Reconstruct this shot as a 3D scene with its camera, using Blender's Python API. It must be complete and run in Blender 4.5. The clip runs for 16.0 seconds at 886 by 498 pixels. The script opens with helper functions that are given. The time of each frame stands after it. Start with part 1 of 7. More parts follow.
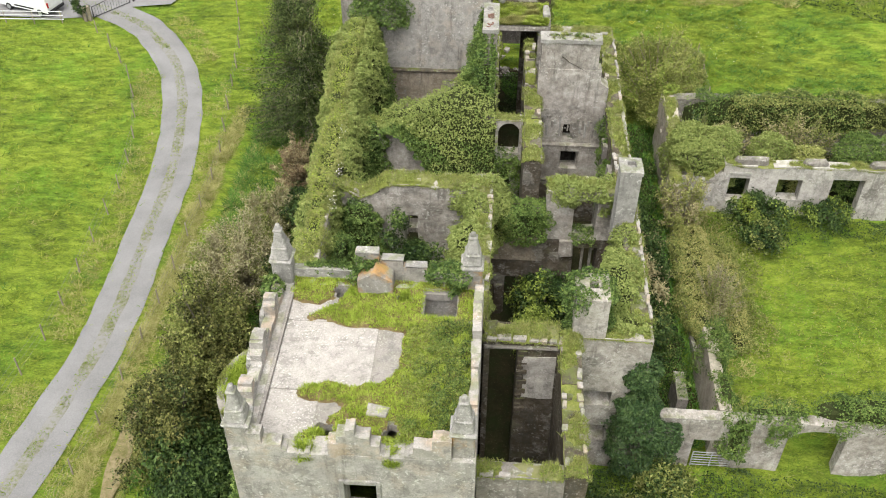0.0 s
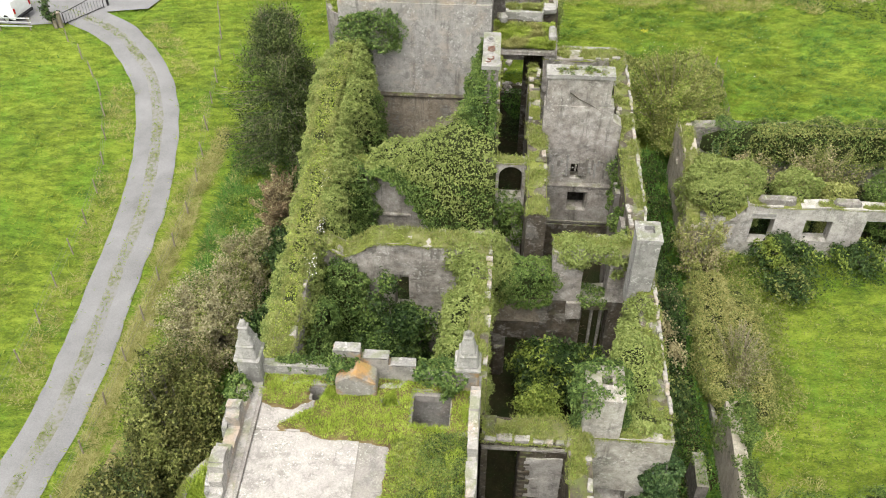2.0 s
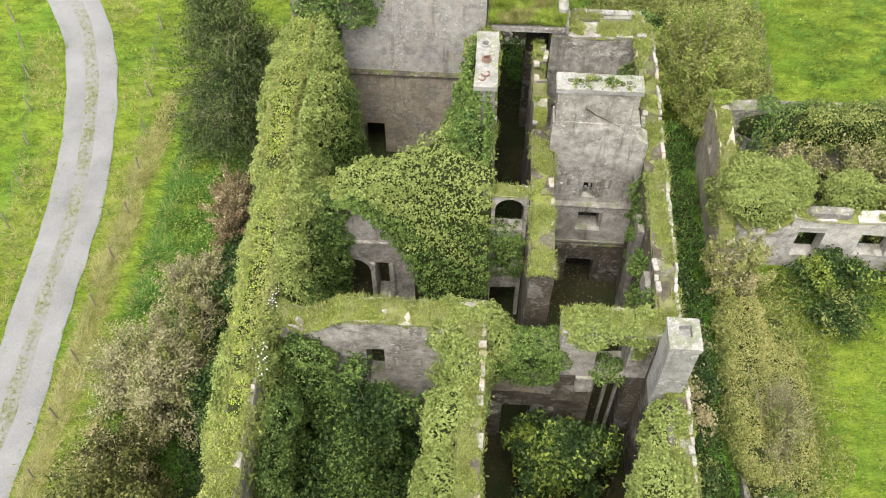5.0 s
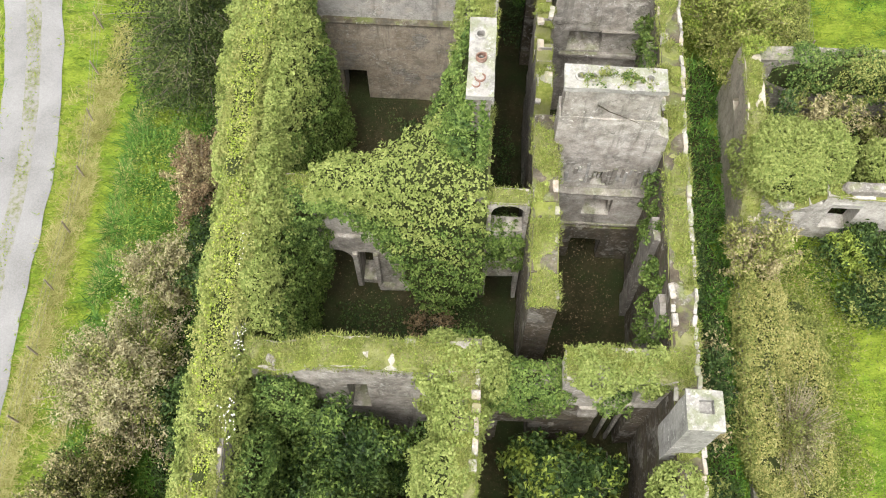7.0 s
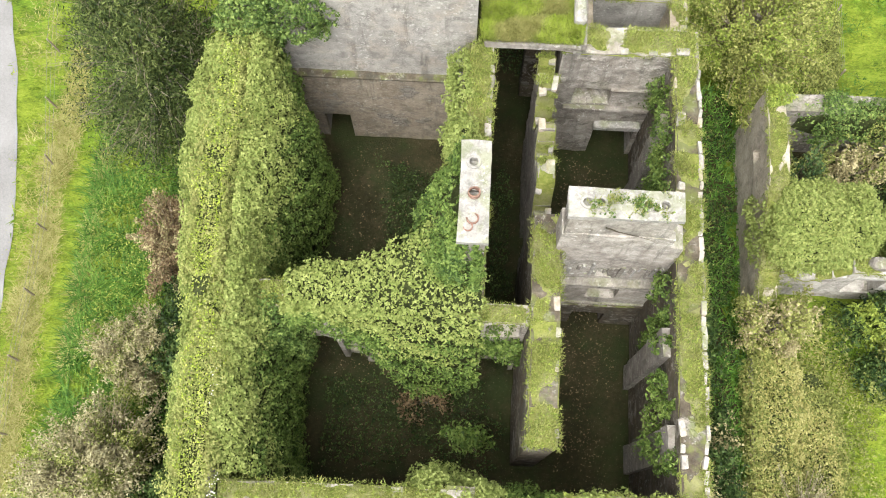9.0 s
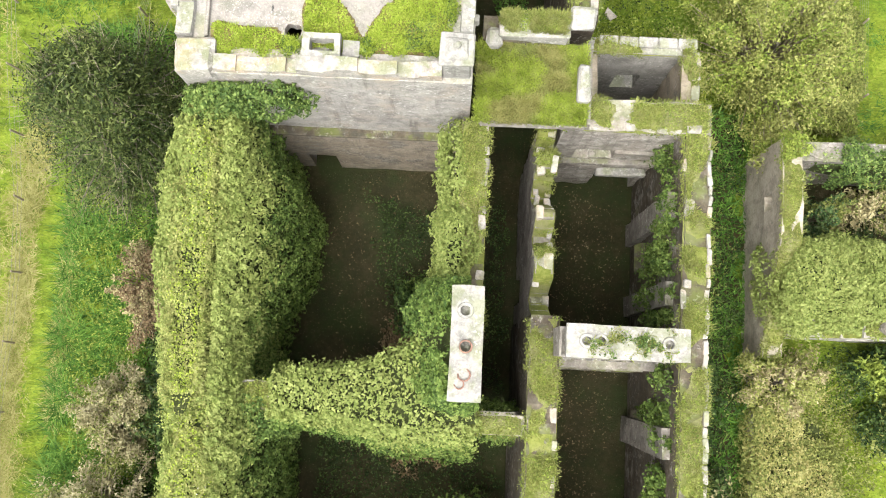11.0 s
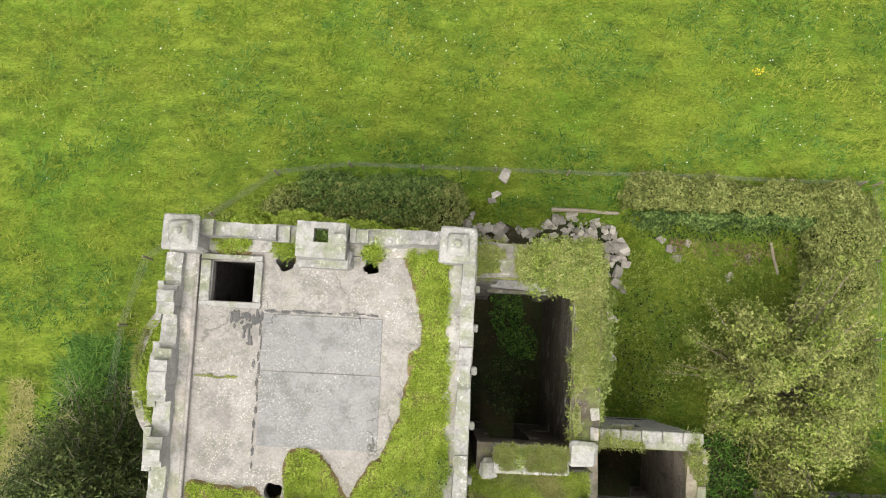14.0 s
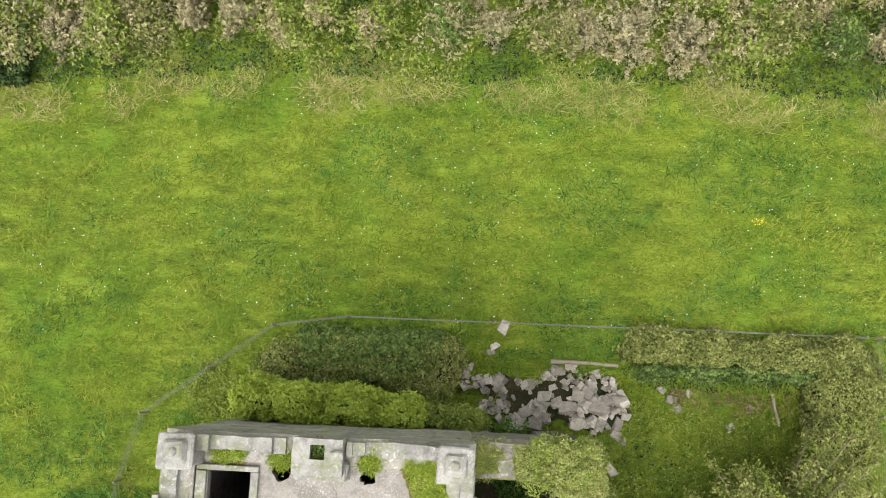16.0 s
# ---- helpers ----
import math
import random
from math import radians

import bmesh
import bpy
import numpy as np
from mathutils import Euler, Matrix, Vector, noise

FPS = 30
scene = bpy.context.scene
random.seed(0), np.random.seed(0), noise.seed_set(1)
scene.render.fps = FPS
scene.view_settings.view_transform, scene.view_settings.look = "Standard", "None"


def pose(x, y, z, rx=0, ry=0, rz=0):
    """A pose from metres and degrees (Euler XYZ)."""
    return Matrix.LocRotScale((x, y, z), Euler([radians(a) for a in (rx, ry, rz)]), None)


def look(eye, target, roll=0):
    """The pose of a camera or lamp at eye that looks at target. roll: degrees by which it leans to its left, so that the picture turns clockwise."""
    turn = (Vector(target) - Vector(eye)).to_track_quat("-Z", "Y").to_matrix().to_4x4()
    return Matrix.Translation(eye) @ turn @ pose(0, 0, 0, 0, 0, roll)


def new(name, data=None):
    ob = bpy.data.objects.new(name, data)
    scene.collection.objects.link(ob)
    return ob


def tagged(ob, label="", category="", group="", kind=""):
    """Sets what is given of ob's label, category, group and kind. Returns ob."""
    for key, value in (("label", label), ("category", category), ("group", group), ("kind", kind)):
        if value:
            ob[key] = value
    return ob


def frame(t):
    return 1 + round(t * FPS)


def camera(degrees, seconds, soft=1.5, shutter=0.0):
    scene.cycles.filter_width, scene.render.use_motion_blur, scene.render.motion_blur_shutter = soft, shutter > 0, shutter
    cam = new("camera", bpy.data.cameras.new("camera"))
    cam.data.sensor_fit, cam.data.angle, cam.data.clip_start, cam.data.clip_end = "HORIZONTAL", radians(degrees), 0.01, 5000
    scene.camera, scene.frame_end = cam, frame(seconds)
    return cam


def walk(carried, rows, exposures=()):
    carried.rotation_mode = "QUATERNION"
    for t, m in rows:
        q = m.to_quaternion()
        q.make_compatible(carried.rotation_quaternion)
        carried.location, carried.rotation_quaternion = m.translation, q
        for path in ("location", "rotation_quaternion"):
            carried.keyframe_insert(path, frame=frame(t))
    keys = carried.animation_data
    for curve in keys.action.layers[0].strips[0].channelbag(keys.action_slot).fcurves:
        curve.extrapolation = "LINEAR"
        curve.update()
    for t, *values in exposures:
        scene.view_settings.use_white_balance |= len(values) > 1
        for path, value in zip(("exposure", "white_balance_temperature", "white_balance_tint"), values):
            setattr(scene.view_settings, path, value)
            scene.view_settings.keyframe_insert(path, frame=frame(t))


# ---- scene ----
cam = camera(50.4, 16.0, soft=1.0)
METRES, EYE, TILT, LEAN, TURN = 65.0, 39.0, -42.0, 0.0, 3.8
ROWS = [
    (0.0, 0.0, 0.0, 0.0, 0.0, 0.0, -0.0),
    (0.5, 0.001, 0.0143, 0.0128, 0.04, -0.0, -0.06),
    (1.0, 0.0026, 0.0338, 0.0298, 0.08, -0.15, -0.11),
    (1.5, 0.0042, 0.0559, 0.0495, 0.11, -0.91, -0.14),
    (2.0, 0.0056, 0.0791, 0.0696, 0.1, -1.96, -0.13),
    (2.5, 0.0066, 0.1025, 0.09, 0.06, -3.04, -0.16),
    (3.0, 0.0084, 0.1266, 0.1112, 0.06, -4.16, -0.12),
    (3.5, 0.0098, 0.1519, 0.1333, 0.04, -5.53, -0.09),
    (4.0, 0.0115, 0.1775, 0.1568, 0.02, -7.4, -0.04),
    (6.5, 0.0195, 0.3028, 0.2692, -0.12, -20.75, 0.38),
    (7.0, 0.021, 0.3293, 0.2933, -0.17, -23.43, 0.43),
    (7.5, 0.023, 0.3561, 0.3176, -0.12, -23.86, 0.45),
    (8.0, 0.0246, 0.3833, 0.3426, -0.17, -25.81, 0.5),
    (10.5, 0.032, 0.5022, 0.4508, -0.41, -39.54, 0.86),
    (11.0, 0.0336, 0.5297, 0.475, -0.47, -40.98, 0.9),
    (11.5, 0.0355, 0.5593, 0.5016, -0.45, -41.01, 0.91),
    (12.0, 0.0371, 0.5899, 0.5287, -0.45, -41.11, 0.91),
    (12.5, 0.0386, 0.6185, 0.5541, -0.44, -41.19, 0.92),
    (13.0, 0.0396, 0.6423, 0.5745, -0.48, -41.21, 0.92),
    (13.5, 0.0409, 0.6647, 0.5942, -0.47, -41.2, 0.96),
    (14.0, 0.042, 0.6853, 0.612, -0.46, -41.24, 0.98),
    (14.5, 0.0429, 0.7032, 0.6274, -0.47, -41.23, 0.99),
    (15.0, 0.0435, 0.7181, 0.6421, -0.46, -41.23, 1.0),
    (15.5, 0.0442, 0.7297, 0.6568, -0.46, -41.25, 1.01),
    (16.0, 0.0446, 0.7395, 0.6705, -0.41, -39.59, 0.96),
]
walk(cam, [(t, pose(0, 0, EYE, TILT, LEAN, TURN) @ pose(METRES * x, METRES * y, METRES * z, 90 + pitch, roll, yaw)) for t, x, y, z, yaw, pitch, roll in ROWS],
     exposures=[(0.0, 1.32), (2.0, 1.37), (4.0, 1.5), (7.0, 1.74), (11.0, 1.93), (12.5, 1.68), (14.5, 1.32), (16.0, 1.33)])

# ---- world, sun, exposure ----
world = bpy.data.worlds.new("overcast_sky")
scene.world = world
world.use_nodes = True
wn, wl = world.node_tree.nodes, world.node_tree.links
sky = wn.new("ShaderNodeTexSky")
sky.sky_type, sky.sun_disc = "NISHITA", False
sky.sun_elevation, sky.sun_rotation = radians(66), radians(200)
sky.air_density, sky.dust_density, sky.ozone_density = 1.0, 4.0, 1.0
grey = wn.new("ShaderNodeHueSaturation")
grey.inputs["Saturation"].default_value = 0.04
wl.new(sky.outputs[0], grey.inputs["Color"])
wl.new(grey.outputs[0], wn["Background"].inputs["Color"])
wn["Background"].inputs["Strength"].default_value = 0.122
sun = new("sun", bpy.data.lights.new("sun", "SUN"))
sun.data.energy, sun.data.angle, sun.data.color = 1.15, radians(50), (1.0, 0.92, 0.78)
sun.matrix_world = look((-11, -30, 75), (0, 0, 0))


# ---- materials ----
def ramp(nt, fac, stops):
    r = nt.nodes.new("ShaderNodeValToRGB")
    e = r.color_ramp.elements
    while len(e) < len(stops):
        e.new(0.5)
    for el, (p, c) in zip(e, stops):
        el.position, el.color = p, (*c, 1)
    nt.links.new(fac, r.inputs[0])
    return r.outputs[0]


def noise_node(nt, scale, detail=4, rough=0.6, vec=None):
    n = nt.nodes.new("ShaderNodeTexNoise")
    n.inputs["Scale"].default_value, n.inputs["Detail"].default_value = scale, detail
    n.inputs["Roughness"].default_value = rough
    if vec is None:
        vec = nt.nodes.new("ShaderNodeNewGeometry").outputs["Position"]
    nt.links.new(vec, n.inputs["Vector"])
    return n.outputs["Fac"]


def mix(nt, fac, a, b, kind="MIX"):
    m = nt.nodes.new("ShaderNodeMix")
    m.data_type, m.blend_type = "RGBA", kind
    for sock, v in ((m.inputs[0], fac), (m.inputs[6], a), (m.inputs[7], b)):
        if isinstance(v, (int, float)):
            sock.default_value = v
        elif isinstance(v, tuple):
            sock.default_value = (*v, 1)
        else:
            nt.links.new(v, sock)
    return m.outputs[2]


def step(nt, val, lo, hi, out=1.0):
    m = nt.nodes.new("ShaderNodeMapRange")
    m.interpolation_type = "SMOOTHSTEP"
    m.inputs[1].default_value, m.inputs[2].default_value, m.inputs[4].default_value = lo, hi, out
    nt.links.new(val, m.inputs[0])
    return m.outputs[0]


def math_node(nt, op, a, b):
    m = nt.nodes.new("ShaderNodeMath")
    m.operation = op
    for s, v in zip(m.inputs, (a, b)):
        if isinstance(v, (int, float)):
            s.default_value = v
        else:
            nt.links.new(v, s)
    return m.outputs[0]


def bump(nt, bsdf, height, strength, dist):
    b = nt.nodes.new("ShaderNodeBump")
    b.inputs["Strength"].default_value, b.inputs["Distance"].default_value = strength, dist
    nt.links.new(height, b.inputs["Height"])
    nt.links.new(b.outputs[0], bsdf.inputs["Normal"])


def blank(name, rough=0.9):
    m = bpy.data.materials.new(name)
    m.use_nodes = True
    b = m.node_tree.nodes["Principled BSDF"]
    b.inputs["Roughness"].default_value = rough
    b.inputs["Specular IOR Level"].default_value = 0.15
    return m, m.node_tree, b


def masonry(name, tones, stone=0.0, lichen=0.5, moss=0.35, rust=0.0, bump_d=0.03, damp=0.4, spots=6.5, cracks=0.0):
    """Weathered lime render over rubble: blotches, dark runs, white lichen, moss on ledges, bare stone where the render fell."""
    m, nt, b = blank(name)
    pos = nt.nodes.new("ShaderNodeNewGeometry")
    big, mid, fine = noise_node(nt, 0.45, 5), noise_node(nt, 2.2, 6, 0.7), noise_node(nt, 14, 4, 0.7)
    col = ramp(nt, math_node(nt, "ADD", math_node(nt, "MULTIPLY", mid, 0.6), math_node(nt, "MULTIPLY", big, 0.4)),
               [(0.3, tones[0]), (0.5, tones[1]), (0.68, tones[2])])
    col = mix(nt, 0.5, col, ramp(nt, fine, [(0.3, (0.35, 0.34, 0.33)), (0.6, (0.62, 0.61, 0.6))]), "OVERLAY")
    # dark vertical runs of damp
    mp = nt.nodes.new("ShaderNodeMapping")
    mp.inputs["Scale"].default_value = (2.4, 2.4, 0.22)
    nt.links.new(pos.outputs["Position"], mp.inputs["Vector"])
    runs = step(nt, noise_node(nt, 1.0, 5, 0.7, mp.outputs[0]), 0.52, 0.72, damp)
    col = mix(nt, runs, col, (0.06, 0.06, 0.05))
    height = mid
    if stone:
        v = nt.nodes.new("ShaderNodeTexVoronoi")
        v.feature = "DISTANCE_TO_EDGE"
        v.inputs["Scale"].default_value = 1.0
        m2 = nt.nodes.new("ShaderNodeMapping")
        m2.inputs["Scale"].default_value = (3.2, 3.2, 8.5)
        nt.links.new(pos.outputs["Position"], m2.inputs["Vector"])
        nt.links.new(m2.outputs[0], v.inputs["Vector"])
        v2 = nt.nodes.new("ShaderNodeTexVoronoi")
        v2.inputs["Scale"].default_value = 1.0
        nt.links.new(m2.outputs[0], v2.inputs["Vector"])
        joint = step(nt, v.outputs["Distance"], 0.0, 0.16)
        one = nt.nodes.new("ShaderNodeSeparateColor")
        nt.links.new(v2.outputs["Color"], one.inputs[0])
        st = mix(nt, 0.6, ramp(nt, fine, [(0.3, (0.16, 0.15, 0.13)), (0.7, (0.36, 0.34, 0.31))]), ramp(nt, one.outputs[0], [(0.1, (0.16, 0.145, 0.125)), (0.6, (0.3, 0.28, 0.25)), (0.95, (0.42, 0.4, 0.37))]))
        st = mix(nt, step(nt, v.outputs["Distance"], 0.0, 0.1, 0.5), mix(nt, 0.5, st, (0.12, 0.11, 0.095)), st)
        bare = step(nt, noise_node(nt, 0.7, 5, 0.65), 0.62 - 0.3 * stone, 0.68 - 0.3 * stone)
        col = mix(nt, math_node(nt, "MULTIPLY", bare, 0.8), col, st)
        height = math_node(nt, "ADD", math_node(nt, "MULTIPLY", joint, bare), mid)
    if rust:
        col = mix(nt, step(nt, noise_node(nt, 1.1, 4), 0.47, 0.66, rust), col, (0.36, 0.2, 0.055))
    drift = step(nt, noise_node(nt, 0.8, 4), 0.4, 0.62)
    white = math_node(nt, "MULTIPLY", drift, step(nt, noise_node(nt, spots, 4, 0.65), 0.56, 0.64, lichen))
    patch = step(nt, noise_node(nt, 1.3, 8, 0.8), 0.5, 0.58, 0.6)
    col = mix(nt, patch, col, mix(nt, 0.6, col, (0.08, 0.08, 0.075)))
    if cracks:
        vc = nt.nodes.new("ShaderNodeTexVoronoi")
        vc.feature = "DISTANCE_TO_EDGE"
        vc.inputs["Scale"].default_value = 0.55
        wob = nt.nodes.new("ShaderNodeVectorMath")
        wob.operation = "MULTIPLY_ADD"
        wn3 = nt.nodes.new("ShaderNodeTexNoise")
        wn3.inputs["Scale"].default_value = 2.5
        nt.links.new(pos.outputs["Position"], wn3.inputs["Vector"])
        nt.links.new(wn3.outputs["Color"], wob.inputs[0])
        wob.inputs[1].default_value = (0.7, 0.7, 0.0)
        nt.links.new(pos.outputs["Position"], wob.inputs[2])
        nt.links.new(wob.outputs[0], vc.inputs["Vector"])
        line = math_node(nt, "MULTIPLY", math_node(nt, "SUBTRACT", 1.0, step(nt, vc.outputs["Distance"], 0.004, 0.016)), step(nt, noise_node(nt, 0.7, 3), 0.47, 0.6, cracks))
        col = mix(nt, line, col, (0.06, 0.056, 0.05))
        grime = math_node(nt, "MULTIPLY", step(nt, noise_node(nt, 0.9, 6, 0.75), 0.5, 0.66), step(nt, noise_node(nt, 24, 3, 0.7), 0.5, 0.66, 0.75))
        col = mix(nt, grime, col, (0.075, 0.072, 0.066))
    col = mix(nt, white, col, (0.6, 0.59, 0.56))
    sep = nt.nodes.new("ShaderNodeSeparateXYZ")
    nt.links.new(pos.outputs["Normal"], sep.inputs[0])
    up = step(nt, sep.outputs[2], 0.35, 0.9)
    green = math_node(nt, "MULTIPLY", math_node(nt, "MULTIPLY", up, step(nt, noise_node(nt, 1.6, 5), 0.45, 0.6)), moss)
    col = mix(nt, green, col, (0.12, 0.15, 0.035))
    algae = step(nt, noise_node(nt, 0.9, 5), 0.56, 0.7, moss * 0.5)
    col = mix(nt, algae, col, (0.11, 0.125, 0.055))
    nt.links.new(col, b.inputs["Base Color"])
    bump(nt, b, math_node(nt, "ADD", height, math_node(nt, "MULTIPLY", fine, 0.3)), 0.8, bump_d)
    return m


def stone_tone(mat):
    """Each separate stone a little lighter or darker than the next."""
    nt = mat.node_tree
    b = nt.nodes["Principled BSDF"]
    src = b.inputs["Base Color"].links[0].from_socket
    tone = ramp(nt, nt.nodes.new("ShaderNodeObjectInfo").outputs["Random"], [(0.0, (0.55, 0.53, 0.5)), (1.0, (1.3, 1.26, 1.2))])
    nt.links.new(mix(nt, 1.0, src, tone, "MULTIPLY"), b.inputs["Base Color"])


def foliage(name, dark, mid, light, patch=0.5, gloss=0.55, odd=None):
    """Leaves: a tone for each leaf, drifting in patches."""
    m, nt, b = blank(name, gloss)
    g = nt.nodes.new("ShaderNodeNewGeometry")
    n = noise_node(nt, patch, 3)
    tuft = noise_node(nt, 3.0, 3)
    n = math_node(nt, "ADD", math_node(nt, "MULTIPLY", n, 0.45), math_node(nt, "MULTIPLY", tuft, 0.55))
    f = math_node(nt, "ADD", math_node(nt, "MULTIPLY", g.outputs["Random Per Island"], 0.29), math_node(nt, "MULTIPLY", n, 0.71))
    col = ramp(nt, f, [(0.33, dark), (0.5, mid), (0.68, light)])
    if odd:
        col = mix(nt, step(nt, noise_node(nt, patch * 1.7, 8, 0.75), 0.42, 0.62, 0.65), col, odd)
    nt.links.new(col, b.inputs["Base Color"])
    tr = nt.nodes.new("ShaderNodeBsdfTranslucent")
    nt.links.new(col, tr.inputs["Color"])
    ms = nt.nodes.new("ShaderNodeMixShader")
    ms.inputs[0].default_value = 0.15
    nt.links.new(b.outputs[0], ms.inputs[1])
    nt.links.new(tr.outputs[0], ms.inputs[2])
    nt.links.new(ms.outputs[0], nt.nodes["Material Output"].inputs["Surface"])
    return m


def earth(name, stops, s1, s2, bump_d=0.05, odd=None, specks=0.0):
    m, nt, b = blank(name, 0.95)
    f = math_node(nt, "ADD", math_node(nt, "MULTIPLY", noise_node(nt, s1, 5), 0.55), math_node(nt, "MULTIPLY", noise_node(nt, s2, 5, 0.7), 0.45))
    col = ramp(nt, f, stops)
    if odd:
        col = mix(nt, step(nt, noise_node(nt, s1 * 0.6, 8, 0.75), 0.42, 0.64, 0.65), col, odd)
    if specks:
        col = mix(nt, step(nt, noise_node(nt, 16, 2), 0.66, 0.7, specks), col, (0.4, 0.34, 0.22))
    nt.links.new(col, b.inputs["Base Color"])
    bump(nt, b, noise_node(nt, s2 * 2, 5, 0.7), 0.9, bump_d)
    return m


def meadow(name):
    """Windblown pasture: drifts, tussocks and fine combed blades."""
    m, nt, b = blank(name, 0.9)
    pos = nt.nodes.new("ShaderNodeNewGeometry")
    mp = nt.nodes.new("ShaderNodeMapping")
    mp.inputs["Rotation"].default_value = (0, 0, -0.6)
    mp.inputs["Scale"].default_value = (0.55, 1.5, 1.0)
    nt.links.new(pos.outputs["Position"], mp.inputs["Vector"])
    drift, tuss, comb = noise_node(nt, 0.13, 4), noise_node(nt, 1.3, 4, 0.65, mp.outputs[0]), noise_node(nt, 9.0, 6, 0.85, mp.outputs[0])
    # Tussock noise darkens the colour too, in place of tussock shadows.
    f = math_node(nt, "ADD", math_node(nt, "ADD", math_node(nt, "MULTIPLY", drift, 0.2), math_node(nt, "MULTIPLY", tuss, 0.38)), math_node(nt, "MULTIPLY", comb, 0.42))
    col = ramp(nt, f, [(0.38, (0.034, 0.066, 0.007)), (0.46, (0.112, 0.162, 0.014)), (0.52, (0.185, 0.26, 0.022)), (0.61, (0.285, 0.36, 0.046))])
    col = mix(nt, step(nt, noise_node(nt, 0.2, 6, 0.7), 0.46, 0.62, 0.6), col, mix(nt, 1.0, col, (0.5, 0.82, 0.55), "MULTIPLY"))
    nt.links.new(col, b.inputs["Base Color"])
    b.inputs["Sheen Weight"].default_value, b.inputs["Sheen Roughness"].default_value, b.inputs["Sheen Tint"].default_value = 0.03, 0.6, (0.85, 1.0, 0.6, 1)
    bump(nt, b, f, 1.0, 0.35)
    return m


RENDER = masonry("weathered_lime_render", [(0.1, 0.087, 0.073), (0.22, 0.206, 0.188), (0.38, 0.364, 0.342)], stone=0.12, lichen=0.5, moss=0.3, damp=0.6)
TOWER = masonry("tower_cement_render", [(0.2, 0.19, 0.177), (0.31, 0.3, 0.286), (0.42, 0.41, 0.395)], stone=0.0, lichen=0.6, moss=0.35, damp=0.5, rust=0.14)
PLASTER = masonry("stained_pale_plaster", [(0.12, 0.102, 0.083), (0.31, 0.29, 0.266), (0.5, 0.482, 0.455)], stone=0.2, lichen=0.6, moss=0.4, damp=0.65)
RUBBLE = masonry("rubble_masonry", [(0.1, 0.09, 0.08), (0.19, 0.177, 0.162), (0.32, 0.305, 0.285)], stone=0.4, lichen=0.5, moss=0.4, damp=0.5)
# Stained plaster, darkened further to put the deep rooms' shade into it.
INNER = masonry("stained_and_shaded_plaster", [(0.03, 0.024, 0.017), (0.075, 0.063, 0.047), (0.17, 0.15, 0.122)], stone=0.2, lichen=0.3, moss=0.6, damp=0.75)
PALE = masonry("pale_dressed_stone", [(0.187, 0.183, 0.176), (0.273, 0.269, 0.257), (0.359, 0.351, 0.335)], lichen=0.6, moss=0.4, damp=0.4)
OCHRE = masonry("ochre_stained_stone", [(0.187, 0.172, 0.148), (0.257, 0.246, 0.226), (0.328, 0.32, 0.304)], lichen=0.4, moss=0.3, rust=0.85)
WHITEWASH = masonry("peeling_whitewash", [(0.2, 0.187, 0.17), (0.37, 0.355, 0.333), (0.54, 0.525, 0.5)], stone=0.1, lichen=0.5, moss=0.3, damp=0.5)
SLAB = masonry("roof_concrete", [(0.18, 0.168, 0.157), (0.245, 0.23, 0.216), (0.3, 0.285, 0.268)], lichen=0.55, moss=0.1, damp=0.0, bump_d=0.01, spots=18, cracks=0.45)
BRIGHTSLAB = masonry("bleached_roof_concrete", [(0.24, 0.226, 0.212), (0.325, 0.308, 0.292), (0.41, 0.392, 0.372)], lichen=0.9, moss=0.05, damp=0.0, bump_d=0.01, spots=12, cracks=0.3)
PANEL = masonry("grey_roof_screed", [(0.145, 0.145, 0.145), (0.195, 0.194, 0.193), (0.235, 0.233, 0.23)], lichen=0.4, moss=0.05, damp=0.0, bump_d=0.008, spots=17, cracks=0.8)
WARM = masonry("brownish_old_plaster", [(0.14, 0.115, 0.085), (0.26, 0.225, 0.18), (0.37, 0.33, 0.275)], stone=0.25, lichen=0.3, moss=0.3, damp=0.6)
BEIGE = masonry("streaked_beige_render", [(0.22, 0.196, 0.16), (0.37, 0.338, 0.288), (0.48, 0.445, 0.39)], stone=0.0, lichen=0.15, moss=0.2, damp=0.3)
BATTLE = masonry("weathered_battlement_stone", [(0.21, 0.2, 0.185), (0.31, 0.298, 0.28), (0.42, 0.405, 0.385)], lichen=0.7, moss=0.5, rust=0.3, damp=0.35, spots=9)
STONE = masonry("fallen_grey_stone", [(0.2, 0.19, 0.176), (0.33, 0.316, 0.296), (0.47, 0.455, 0.43)], lichen=0.3, moss=0.1)
stone_tone(STONE)
BRICKRED = masonry("weathered_clay", [(0.14, 0.08, 0.063), (0.22, 0.13, 0.103), (0.29, 0.2, 0.165)], lichen=0.4, moss=0.1)
IVY = foliage("ivy_leaf", (0.024, 0.052, 0.012), (0.078, 0.128, 0.03), (0.2, 0.27, 0.075), 0.6)
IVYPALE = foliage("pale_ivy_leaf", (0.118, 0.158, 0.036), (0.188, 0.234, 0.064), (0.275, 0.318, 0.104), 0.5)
DARKLEAF = foliage("dark_shrub_leaf", (0.006, 0.017, 0.005), (0.03, 0.058, 0.014), (0.1, 0.15, 0.042), 0.8)
YEW = foliage("yew_needles", (0.01, 0.021, 0.005), (0.047, 0.07, 0.018), (0.155, 0.19, 0.06), 0.5)
HOLLY = foliage("dark_glossy_leaf", (0.012, 0.032, 0.011), (0.042, 0.08, 0.026), (0.11, 0.165, 0.06), 0.8, 0.4)
THICKET = foliage("dull_thicket_leaf", (0.014, 0.021, 0.005), (0.078, 0.09, 0.022), (0.21, 0.205, 0.068), 0.4)
